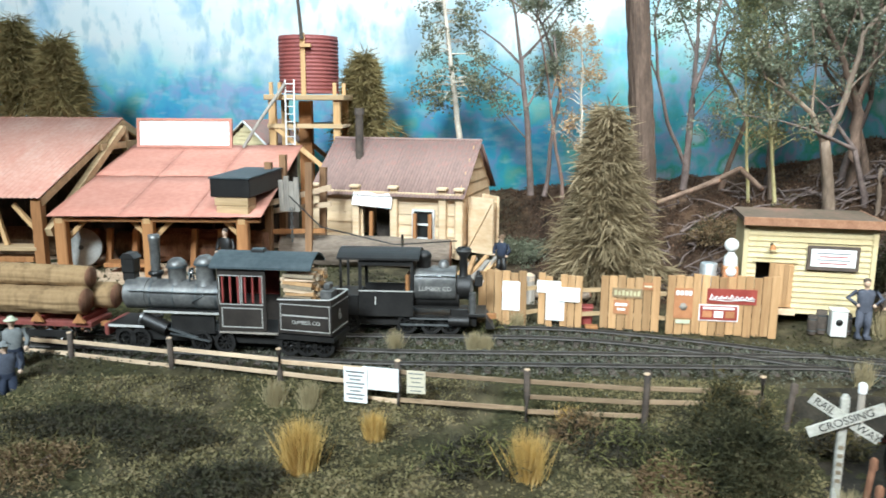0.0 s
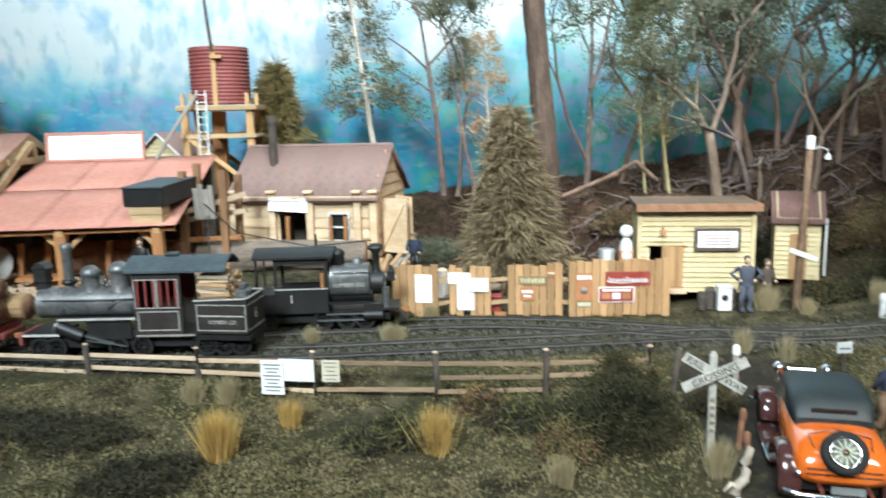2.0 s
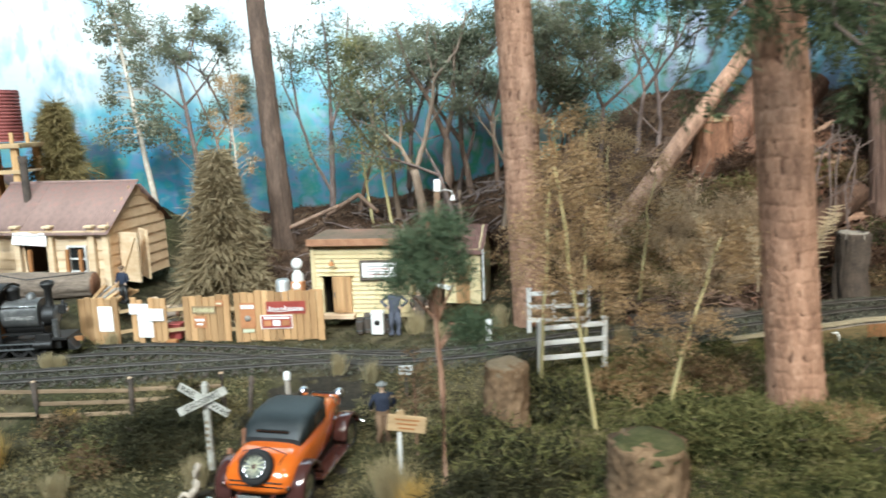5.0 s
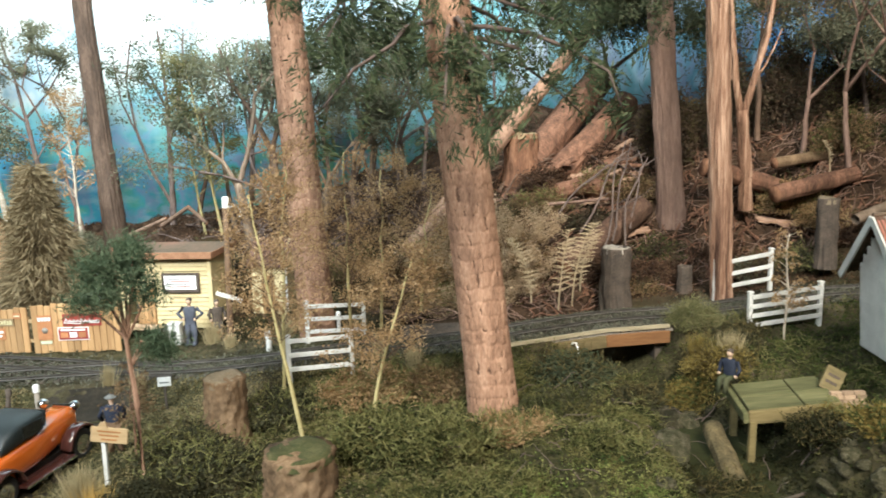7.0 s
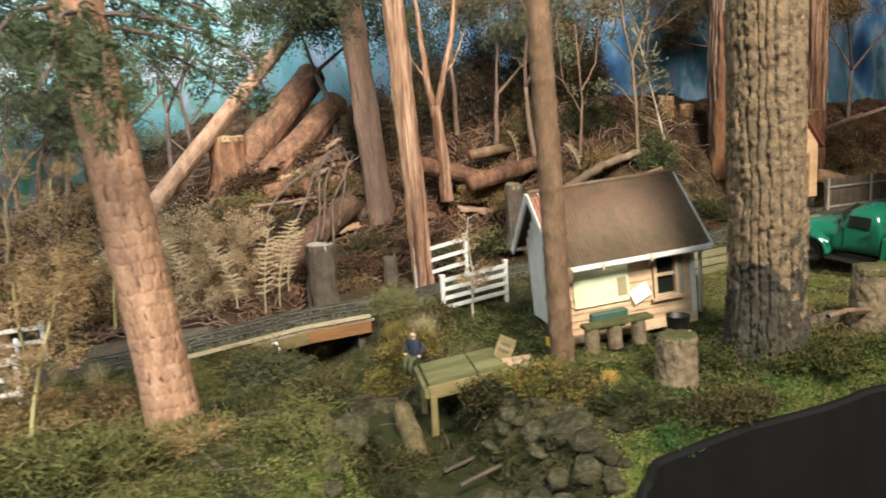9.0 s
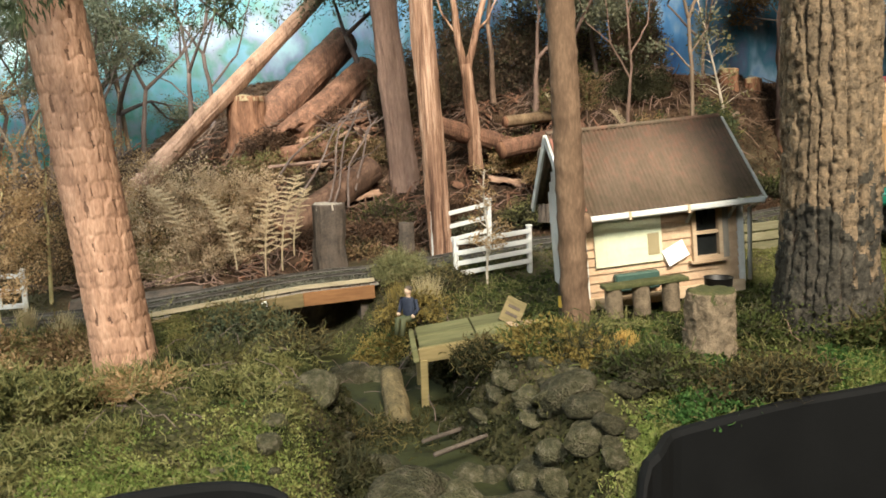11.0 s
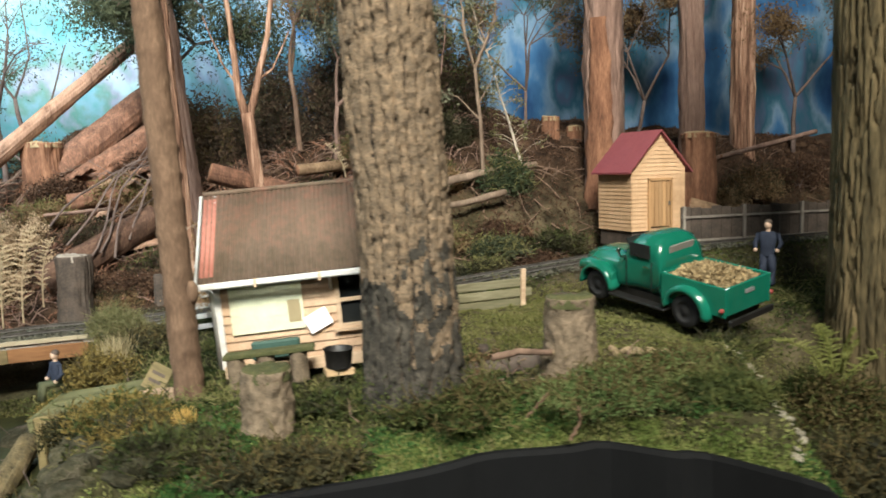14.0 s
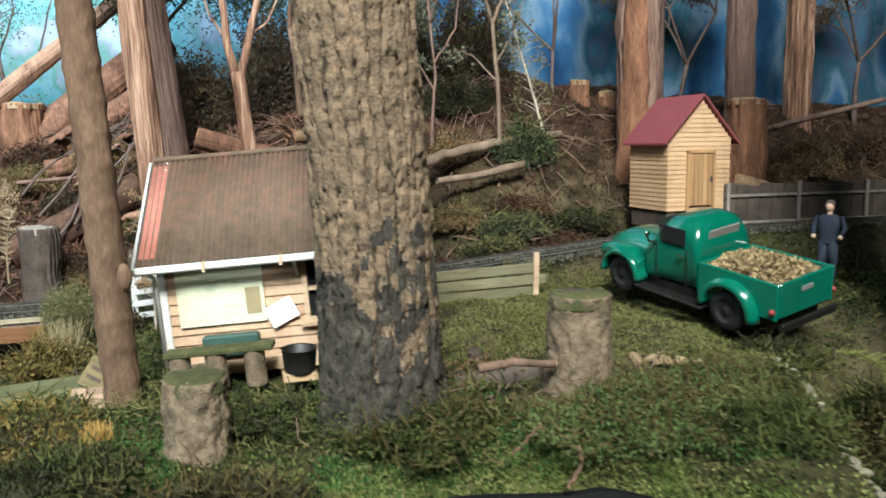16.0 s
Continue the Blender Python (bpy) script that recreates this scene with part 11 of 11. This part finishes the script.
# ferns
def fern(label, x, y, z, length, lean, rz, seed, leaf=F_FERN, group="bleached fern fronds", arch=0.3):
    rnd = random.Random(seed)
    f = thing("fern_frond", label, "fern", pose(x, y, z, 0, 0, rz), group)
    pts = [(0, 0, 0)]
    for k in range(1, 17):
        u = k / 16
        pts.append((lean * length * u ** 1.6, -0.1 * length * u, length * (u - arch * u * u)))
    part("rachis", G().tube(pts, 0.0007, 0.0002, 5), leaf, f, fix=False)
    q = []
    for k in range(3, 17):
        a = Vector(pts[k])
        l = length * 0.115 * math.sin(3.0 * (k + 1.5) / 18.5) ** 0.7
        for s in (-1, 1):
            if rnd.random() < 0.06:
                continue
            d = Vector((s * 1.0, -0.25 + rnd.uniform(-0.3, 0.3), 0.42 + rnd.uniform(-0.25, 0.2)))
            n = Vector((-0.5 * d.z * s, 0.35, 1)).normalized()
            for j in range(8):
                p, e = a + d * l * j / 8 - Vector((0, 0, 0.10 * l * (j / 8) ** 2)), a + d * l * (j + 0.95) / 8 - Vector((0, 0, 0.10 * l * ((j + 1) / 8) ** 2))
                w = 0.0015 * (1 - j / 9) * rnd.uniform(0.7, 1.2)
                m = p.lerp(e, 0.5)
                q.append((tuple(p), tuple(m + n * w + d * 0.0007), tuple(e), tuple(m - n * w + d * 0.0007)))
    part("foliage", quads("foliage", np.array(q), leaf), leaf, f)


for k, (x, y, z, l, lean, rz) in enumerate(((0.552, 0.415, 0.026, 0.090, 0.06, 5), (0.564, 0.418, 0.028, 0.094, 0.18, -20), (0.534, 0.428, 0.03, 0.076, -0.28, 10), (0.575, 0.432, 0.036, 0.070, 0.25, -35),
                                             (0.503, 0.44, 0.035, 0.080, -0.35, 20), (0.85, 0.425, 0.11, 0.034, -0.5, 0), (0.80, 0.45, 0.12, 0.04, -0.6, 30))):
    fern("bleached bracken frond on the bank", x, y, z, l, lean, rz, 300 + k)
for k, (lean, rz, l) in enumerate(((-0.7, 0, 0.05), (0.6, 10, 0.046), (-0.2, -20, 0.055), (0.2, 30, 0.048), (-1.0, 40, 0.042), (0.9, -30, 0.042))):
    fern("feathery yellow-green wattle frond", 0.956 + 0.002 * k, 0.110, land(0.957, 0.11) + 0.018, l, lean, rz, 330 + k, F_WATTLE, "wattle fronds", 0.4)

# grass tufts
for k, (x, y, h, n, m, lb) in enumerate(((-0.056, 0.317, 0.026, 260, F_STRAW, "thick golden straw grass tuft"), (-0.0265, 0.345, 0.017, 130, F_STRAW, "small golden straw tuft"), (0.0415, 0.314, 0.024, 170, F_STRAW, "narrow golden straw tuft"),
                                         (-0.0815, 0.381, 0.016, 110, F_PALE, "pale dry grass tuft by the fence"), (-0.0635, 0.379, 0.017, 90, F_PALE, "pale upright grass tuft by the fence"), (0.0655, 0.362, 0.014, 70, F_STRAW, "short straw tuft at a fence post"),
                                         (0.023, 0.448, 0.015, 110, F_PALE, "pale tuft between the tracks"), (0.030, 0.451, 0.012, 90, F_PALE, "small pale tuft between the tracks"), (-0.025, 0.452, 0.014, 80, F_PALE, "pale tuft behind the tender"),
                                         (0.052, 0.494, 0.015, 80, F_PALE, "pale tuft by the palings"), (0.284, 0.478, 0.022, 90, F_PALE, "tall pale tuft beside the pole"), (0.30, 0.455, 0.014, 70, F_PALE, "pale tuft at the pole's foot"),
                                         (0.345, 0.45, 0.02, 90, F_PALE, "tall pale tuft by the track"), (0.225, 0.395, 0.018, 60, F_PALE, "thin pale tuft by the crossing"), (0.247, 0.385, 0.018, 60, F_PALE, "thin pale tuft near the crossing"),
                                         (0.252, 0.238, 0.03, 200, F_PALE, "pale grass clump at the front"), (0.262, 0.225, 0.022, 120, F_STRAW, "straw tuft at the front"), (0.09, 0.275, 0.016, 100, F_PALE, "short pale tuft at the front"),
                                         (0.157, 0.275, 0.02, 100, F_PALE, "pale tuft at the sign's foot"), (0.665, 0.148, 0.011, 90, F_STRAW, "small yellow tuft on the bank"), (0.612, 0.305, 0.022, 120, F_OCHRE, "ochre reed tuft by the creek"),
                                         (0.618, 0.318, 0.024, 120, F_OCHRE, "tall ochre reed tuft by the creek"), (0.63, 0.30, 0.024, 140, F_PALE, "pale reed tuft by the jetty"), (0.41, 0.37, 0.018, 80, F_PALE, "pale tuft beside the gate"),
                                         (0.432, 0.352, 0.02, 100, F_PALE, "pale tuft by the bridge approach"))):
    tuft(lb, x, y, h, n, m, 400 + k, 0.0065 if h > 0.02 else 0.0045)

# bushes
F_DARKBRUSH = foliage("dark_brush", ((0.0204, 0.021, 0.014), (0.0595, 0.045, 0.0308), (0.119, 0.075, 0.0504), (0.0765, 0.0825, 0.042)))
TANGLED = (F_SOFTMOSS, F_WETMOSS, F_PALEBRUSH, F_LICHEN, F_MOSS, F_DRYMOSS, F_ROOT, F_GREYBUSH, F_DARKBRUSH, F_BROWN, F_TANBRUSH, F_DARK, F_FIR, F_OCHRE)
B = ((0.140, 0.350, 0.0155, 0.014, 0.026, 2600, F_LICHEN, 0.0032, "rounded grey-green bush by the fence"), (0.122, 0.318, 0.030, 0.024, 0.026, 3600, F_LICHEN, 0.0034, "broad dull green lichen bush"),
     (0.088, 0.335, 0.022, 0.018, 0.012, 1800, F_GREYBUSH, 0.0032, "low grey twiggy bush"), (0.022, 0.322, 0.020, 0.015, 0.012, 1500, F_GREYBUSH, 0.0032, "low dark grey bush"),
     (-0.085, 0.298, 0.024, 0.018, 0.010, 1700, F_GREYBUSH, 0.0032, "low grey bush at the front"), (-0.175, 0.36, 0.05, 0.02, 0.008, 2600, F_GREYBUSH, 0.003, "spreading grey scrub below the fence"),
     (-0.13, 0.345, 0.03, 0.02, 0.008, 1500, F_GREYBUSH, 0.003, "low grey twiggy scrub"), (-0.17, 0.31, 0.02, 0.02, 0.008, 900, F_BROWN, 0.003, "low brown dry scrub"), (0.068, 0.348, 0.014, 0.012, 0.014, 900, F_BROWN, 0.003, "small dry brown bush"),
     (0.10, 0.302, 0.014, 0.012, 0.014, 900, F_BROWN, 0.003, "small brown dry bush"), (0.182, 0.338, 0.014, 0.012, 0.012, 900, F_GREYBUSH, 0.003, "grey twiggy scrub behind the sign"), (0.03, 0.484, 0.012, 0.008, 0.010, 700, F_LICHEN, 0.0026, "small green weed clump by the palings"),
     (0.30, 0.27, 0.026, 0.022, 0.020, 2400, F_LICHEN, 0.004, "olive bush among the saplings"), (0.315, 0.235, 0.03, 0.022, 0.018, 2600, F_LICHEN, 0.004, "low olive bush at the front"), (0.29, 0.21, 0.025, 0.02, 0.018, 2200, F_LICHEN, 0.004, "olive scrub at the front"),
     (0.345, 0.305, 0.022, 0.02, 0.020, 1800, F_LICHEN, 0.004, "grey-green scrub by the stump"), (0.405, 0.235, 0.03, 0.024, 0.018, 2600, F_MOSS, 0.0045, "green bush at the stump"), (0.43, 0.215, 0.026, 0.018, 0.014, 2000, F_MOSS, 0.004, "mossy bush at the front"), (0.455, 0.18, 0.016, 0.014, 0.008, 900, F_MOSS, 0.0035, "small moss clump near the edge"), (0.515, 0.21, 0.018, 0.014, 0.010, 1000, F_MOSS, 0.0035, "small moss clump by the creek"),
     (0.40, 0.305, 0.028, 0.02, 0.020, 2000, F_TANBRUSH, 0.004, "tan scrub before the track"), (0.445, 0.305, 0.025, 0.018, 0.016, 1700, F_BROWN, 0.004, "brown scrub before the track"), (0.47, 0.235, 0.02, 0.016, 0.013, 1500, F_TANBRUSH, 0.0045, "dry stems at the trunk's foot"),
     (0.50, 0.255, 0.028, 0.02, 0.016, 2200, F_MOSS, 0.0045, "mossy bush by the creek"), 
     (0.525, 0.295, 0.022, 0.018, 0.018, 1900, F_DARK, 0.004, "dark green creekside bush"), (0.548, 0.255, 0.014, 0.012, 0.012, 900, F_LICHEN, 0.004, "grey-green bush by the creek"), (0.530, 0.305, 0.016, 0.012, 0.014, 1100, F_FIR, 0.004, "green leafy creekside bush"),
     (0.625, 0.298, 0.022, 0.016, 0.016, 1700, F_OCHRE, 0.004, "ochre scrub behind the jetty"), (0.645, 0.32, 0.018, 0.014, 0.014, 1300, F_LICHEN, 0.004, "grey scrub below the gates"), (0.628, 0.345, 0.016, 0.012, 0.018, 1200, F_OLIVE, 0.004, "pale olive bush beside the track"),
     (0.64, 0.17, 0.018, 0.016, 0.012, 1500, F_OCHRE, 0.004, "dry grass bank above the creek"), (0.66, 0.125, 0.020, 0.016, 0.007, 1500, F_LICHEN, 0.004, "mossy bush on the bank"), (0.70, 0.105, 0.03, 0.012, 0.010, 2200, F_LICHEN, 0.0045, "tangled scrub at the edge"),
     (0.668, 0.102, 0.02, 0.012, 0.008, 1300, F_VIVID, 0.0035, "bright green moss clump"), (0.775, 0.105, 0.03, 0.014, 0.010, 2400, F_MOSS, 0.004, "mossy clump at the big tree"), (0.725, 0.14, 0.016, 0.012, 0.007, 1000, F_MOSS, 0.004, "moss at the tree's foot"),
     (0.80, 0.145, 0.02, 0.01, 0.008, 900, F_BROWN, 0.004, "dead twigs under the stump"), (0.835, 0.085, 0.040, 0.028, 0.008, 8000, F_SOFTMOSS, 0.0026, "soft green mossy mound at the front"), (0.868, 0.105, 0.016, 0.014, 0.006, 1800, F_SOFTMOSS, 0.003, "yellow-green bush by the pale stones"),
     (0.852, 0.06, 0.018, 0.018, 0.007, 2000, F_MOSS, 0.0034, "dry ochre growth at the edge"), (0.930, 0.075, 0.022, 0.026, 0.008, 2600, F_MOSS, 0.004, "dull green bush in the hollow"), (0.955, 0.06, 0.026, 0.026, 0.018, 3200, F_MOSS, 0.004, "dull olive bush in the hollow"),
     (0.90, 0.03, 0.026, 0.024, 0.018, 3000, F_LICHEN, 0.005, "tangled olive bush at the front"), (0.935, 0.03, 0.032, 0.034, 0.020, 4500, F_ROOT, 0.0046, "brown-green tangle at the front"), (0.957, 0.100, 0.022, 0.018, 0.026, 3600, F_ROOT, 0.0042, "brown-green tangled bush under the wattle"),
     (0.985, 0.045, 0.03, 0.02, 0.022, 2600, F_MOSS, 0.005, "mossy bush under the great trunk"), (0.912, 0.128, 0.018, 0.012, 0.008, 1600, F_MOSS, 0.004, "dark green bush below the pickup"), (0.965, 0.13, 0.018, 0.014, 0.012, 1100, F_MOSS, 0.0045, "moss clump by the great trunk"),
     (0.90, 0.37, 0.022, 0.016, 0.016, 1500, F_DARK, 0.0045, "dark green creeper on the slope"), (0.865, 0.385, 0.02, 0.014, 0.016, 1300, F_BROWN, 0.0045, "brown scrub on the slope"), (0.925, 0.408, 0.022, 0.012, 0.035, 1300, F_FIR, 0.0055, "green leafy shrub by the fallen limb"),
     (0.875, 0.425, 0.018, 0.012, 0.024, 1200, F_TANBRUSH, 0.004, "tan twiggy shrub by the fallen limb"), (0.955, 0.375, 0.022, 0.014, 0.016, 1400, F_LICHEN, 0.0045, "grey-green scrub by the outhouse"), (0.76, 0.42, 0.024, 0.016, 0.020, 1600, F_LICHEN, 0.0045, "grey-green scrub behind the cottage"),
     (0.79, 0.44, 0.022, 0.014, 0.020, 1500, F_TANBRUSH, 0.0045, "dry brush behind the cottage"), (0.71, 0.43, 0.018, 0.014, 0.020, 1300, F_GUM, 0.0045, "olive scrub behind the red trunk"), (0.64, 0.44, 0.03, 0.016, 0.016, 1900, F_LITTER, 0.0045, "dead leaf mound on the bank"),
     (0.50, 0.47, 0.028, 0.02, 0.034, 2600, F_PALEBRUSH, 0.004, "pale dead bracken mound"), (0.535, 0.485, 0.026, 0.02, 0.040, 2200, F_TANBRUSH, 0.004, "brown bracken mound on the slope"), (0.47, 0.475, 0.026, 0.02, 0.045, 2400, F_TANBRUSH, 0.004, "brown scrub by the fallen trunk"),
     (0.43, 0.475, 0.026, 0.018, 0.040, 2200, F_BROWN, 0.004, "dark brown scrub behind the gates"), (0.325, 0.475, 0.022, 0.012, 0.014, 1300, F_LICHEN, 0.0035, "grey-green weeds by the hut"), (0.365, 0.47, 0.024, 0.014, 0.022, 1600, F_LICHEN, 0.0035, "grey-green scrub by the plated trunk"),
     (0.315, 0.56, 0.03, 0.016, 0.03, 2000, F_LICHEN, 0.004, "olive scrub on the bank"), (0.27, 0.60, 0.03, 0.02, 0.028, 2200, F_LICHEN, 0.004, "tangled scrub above the store"), (0.36, 0.56, 0.03, 0.02, 0.035, 2000, F_LITTER, 0.004, "brown scrub on the bank"),
     (0.395, 0.53, 0.028, 0.018, 0.035, 2000, F_BROWN, 0.004, "brown dead scrub on the bank"), (0.225, 0.62, 0.024, 0.016, 0.020, 1500, F_BROWN, 0.004, "dead brush under the trees"), (0.085, 0.70, 0.03, 0.02, 0.022, 2200, F_GUM, 0.004, "dark scrub along the mural's foot"),
     (0.135, 0.66, 0.022, 0.02, 0.018, 1700, F_GUM, 0.004, "dark olive scrub by the conifer"), (0.06, 0.735, 0.03, 0.016, 0.016, 1700, F_GUM, 0.004, "low green scrub along the mural"), (1.06, 0.42, 0.03, 0.02, 0.02, 1800, F_LITTER, 0.0045, "dead brush behind the outhouse"),
     (1.13, 0.41, 0.034, 0.02, 0.025, 2200, F_BROWN, 0.0045, "dead brush on the far slope"), (1.19, 0.42, 0.034, 0.02, 0.03, 2200, F_BROWN, 0.0045, "brown brush under the far trunks"), (1.25, 0.43, 0.034, 0.02, 0.03, 2200, F_LITTER, 0.0045, "brown brush at the far end"),
     (0.638, 0.205, 0.012, 0.012, 0.014, 1500, F_OCHRE, 0.0034, "ochre scrub on the creek bank"),      (0.605, 0.30, 0.018, 0.012, 0.022, 1700, F_OCHRE, 0.0036, "tall ochre scrub beside the bridge"), (0.575, 0.20, 0.02, 0.03, 0.008, 2000, F_WETMOSS, 0.0032, "dark moss in the creek bed"), (0.648, 0.15, 0.014, 0.014, 0.010, 1500, F_OCHRE, 0.0032, "ochre grass among the boulders"), (0.545, 0.16, 0.012, 0.02, 0.008, 1200, F_WETMOSS, 0.0032, "wet green moss in the creek bed"), (0.62, 0.19, 0.012, 0.02, 0.012, 1200, F_WETMOSS, 0.0032, "grey-green moss among the boulders"),
     (0.70, 0.535, 0.03, 0.016, 0.07, 4200, F_DARKBRUSH, 0.006, "dense dark brush behind the logs"), (0.755, 0.54, 0.03, 0.016, 0.085, 4600, F_DARKBRUSH, 0.006, "dense dark brush before the mural"), (0.81, 0.53, 0.03, 0.016, 0.085, 4600, F_DARKBRUSH, 0.006, "dense dark thicket on the slope"), (0.865, 0.525, 0.03, 0.016, 0.085, 4600, F_DARKBRUSH, 0.006, "dense brown thicket on the slope"),
     (0.92, 0.51, 0.028, 0.014, 0.08, 4200, F_DARKBRUSH, 0.006, "dense brown thicket before the mural"), (0.835, 0.475, 0.03, 0.012, 0.035, 2600, F_BROWN, 0.0045, "brown bracken under the thicket"), (0.89, 0.46, 0.03, 0.012, 0.03, 2400, F_LICHEN, 0.0045, "olive bracken under the thicket"), (0.775, 0.465, 0.026, 0.012, 0.03, 2400, F_TANBRUSH, 0.0045, "tan bracken behind the cottage"),
     (0.83, 0.365, 0.024, 0.014, 0.012, 1700, F_LITTER, 0.004, "dead leaf bank above the track"), (0.93, 0.36, 0.024, 0.014, 0.014, 1700, F_LITTER, 0.004, "dead leaf bank by the outhouse"), (0.795, 0.375, 0.02, 0.012, 0.014, 1500, F_BROWN, 0.004, "dry brown bank above the fence"), (0.88, 0.35, 0.02, 0.01, 0.010, 1300, F_LICHEN, 0.004, "olive weeds at the bank's foot"),
     (0.605, 0.455, 0.024, 0.014, 0.016, 1700, F_LITTER, 0.004, "dead leaves round the half-buried log"), (0.62, 0.43, 0.024, 0.012, 0.012, 1600, F_BROWN, 0.004, "dead brush behind the grey stump"), (0.565, 0.52, 0.026, 0.016, 0.02, 1900, F_BROWN, 0.004, "dead bracken among the logs"), (0.66, 0.51, 0.026, 0.016, 0.02, 1900, F_BROWN, 0.004, "brown brush below the logs"),
     (0.575, 0.535, 0.022, 0.012, 0.022, 1500, F_LITTER, 0.004, "dead leaves heaped against the logs"), (0.625, 0.522, 0.024, 0.012, 0.020, 1600, F_BROWN, 0.004, "brown brush over the fallen logs"), (0.605, 0.498, 0.022, 0.012, 0.018, 1500, F_DARKBRUSH, 0.0045, "dark brush below the fallen logs"),
     (0.655, 0.465, 0.024, 0.012, 0.020, 1600, F_DARKBRUSH, 0.0045, "dark scrub between the tall trunks"), (0.70, 0.445, 0.022, 0.012, 0.018, 1500, F_LITTER, 0.004, "dead leaves behind the red trunk"), (0.725, 0.425, 0.022, 0.012, 0.018, 1500, F_DARKBRUSH, 0.0045, "dark scrub behind the cottage gate"),
     (0.585, 0.47, 0.022, 0.012, 0.016, 1500, F_LITTER, 0.004, "leaf heap above the grey stump"), (0.64, 0.548, 0.024, 0.012, 0.024, 1700, F_LITTER, 0.004, "bark litter under the great logs"), (0.545, 0.512, 0.024, 0.014, 0.030, 1800, F_BROWN, 0.004, "dry brush below the reddish stump"),
     (0.84, 0.395, 0.022, 0.012, 0.014, 1500, F_DARKBRUSH, 0.0045, "dark scrub under the fallen limb"), (0.91, 0.385, 0.022, 0.012, 0.014, 1500, F_LITTER, 0.004, "dead leaves below the fallen limb"), (0.81, 0.415, 0.022, 0.012, 0.016, 1500, F_LITTER, 0.004, "leaf heap behind the paddock fence"),
     (0.525, 0.46, 0.03, 0.016, 0.038, 2800, F_PALEBRUSH, 0.004, "pale tangled bracken on the bank"), (0.645, 0.16, 0.012, 0.02, 0.006, 900, F_DRYMOSS, 0.003, "thin dry moss among the boulders"), (0.49, 0.52, 0.03, 0.016, 0.03, 2200, F_BROWN, 0.004, "brown scrub under the leaning trunk"),
     (0.455, 0.49, 0.03, 0.016, 0.055, 2800, F_PALEBRUSH, 0.004, "pale dead bracken beside the leaning trunk"), (0.51, 0.505, 0.026, 0.014, 0.06, 2600, F_PALEBRUSH, 0.004, "tall pale bracken above the leaning trunk"), (0.475, 0.45, 0.024, 0.012, 0.024, 2000, F_PALEBRUSH, 0.0036, "pale bracken at the foot of the bank"))
for k, (x, y, rx, ry, rz, n, m, s, lb) in enumerate(B):
    if m is F_MOSS and x < 0.6:
        m = F_DRYMOSS
    if 0.44 < x < 0.57 and y < 0.28:
        rz *= 0.42
    shrub(lb, x, y, rx, ry, rz, n, m, 500 + k, s, tangle=m in TANGLED)


# dead sticks and fallen branches
def sticks(name, label, n, box, seed, length, r, material):
    rnd = random.Random(seed)
    g = G()
    for _ in range(n):
        x, y = rnd.uniform(box[0], box[2]), rnd.uniform(box[1], box[3])
        z = rough_land(x, y) + 0.002
        a, l = rnd.uniform(0, 6.283), length * rnd.uniform(0.4, 1.2)
        x2, y2 = x + l * math.cos(a), y + 0.5 * l * math.sin(a)
        z2 = rough_land(x2, y2) + rnd.uniform(0.001, 0.014)
        b1, b2 = rnd.gauss(0, 0.12) * l, rnd.gauss(0, 0.12) * l
        mid = [(x + (x2 - x) * u - b * math.sin(a), y + (y2 - y) * u + b * math.cos(a), z + (z2 - z) * u + rnd.uniform(0, 0.003)) for u, b in ((0.3, b1), (0.7, b2))]
        g.tube([(x, y, z), *mid, (x2, y2, z2)], r * rnd.uniform(0.5, 1.3), r * 0.35, 5)
    solo(name, g, material, label, "sticks", kind="stuff", fix=False)


sticks("fallen_sticks", "dead grey sticks scattered over the logged slope", 420, (0.42, 0.43, 0.80, 0.62), 1, 0.04, 0.0009, BARK_GREYBROWN)
# Twigs on this bank use a dark bark colour for the shade there.
sticks("fallen_twigs", "tangle of brown twigs on the far bank, darkened for its shade", 200, (0.18, 0.56, 0.46, 0.68), 2, 0.045, 0.0010, BARK_DARK)
sticks("bleached_sticks", "bleached twigs in the moss along the front", 22, (0.64, 0.115, 0.86, 0.15), 3, 0.013, 0.0003, BARK_GREYPINK)
sticks("bark_strips", "red-brown strips of bark and splinters over the logged slope", 900, (0.53, 0.425, 0.84, 0.60), 7, 0.018, 0.0010, REDLOG)
sticks("fine_twigs", "fine pale twigs and roots over the logged slope", 800, (0.44, 0.42, 0.95, 0.56), 8, 0.026, 0.00045, BARK_GREYPINK)
sticks("slope_sticks", "bleached and brown sticks on the far slope", 260, (0.78, 0.36, 1.3, 0.50), 4, 0.034, 0.0007, BARK_GREYBROWN)
sticks("scrub_roots", "tangled dark roots among the moss", 60, (0.45, 0.17, 0.64, 0.30), 5, 0.018, 0.00032, BARK_DARK)
for k, (a, c, r) in enumerate((((1.10, 0.39, 0.125), (1.21, 0.37, 0.150), 0.0022), ((1.12, 0.385, 0.13), (1.20, 0.40, 0.142), 0.0018), ((0.215, 0.655, 0.075), (0.245, 0.64, 0.094), 0.0024), ((0.245, 0.64, 0.094), (0.262, 0.635, 0.078), 0.0022), ((0.18, 0.64, 0.066), (0.225, 0.63, 0.085), 0.002))):
    log("bare bleached branch lying on the slope", a, c, r, BARK_GREYBROWN if a[0] < 0.5 else BARK_GREYPINK, "fallen branches", 80 + k)
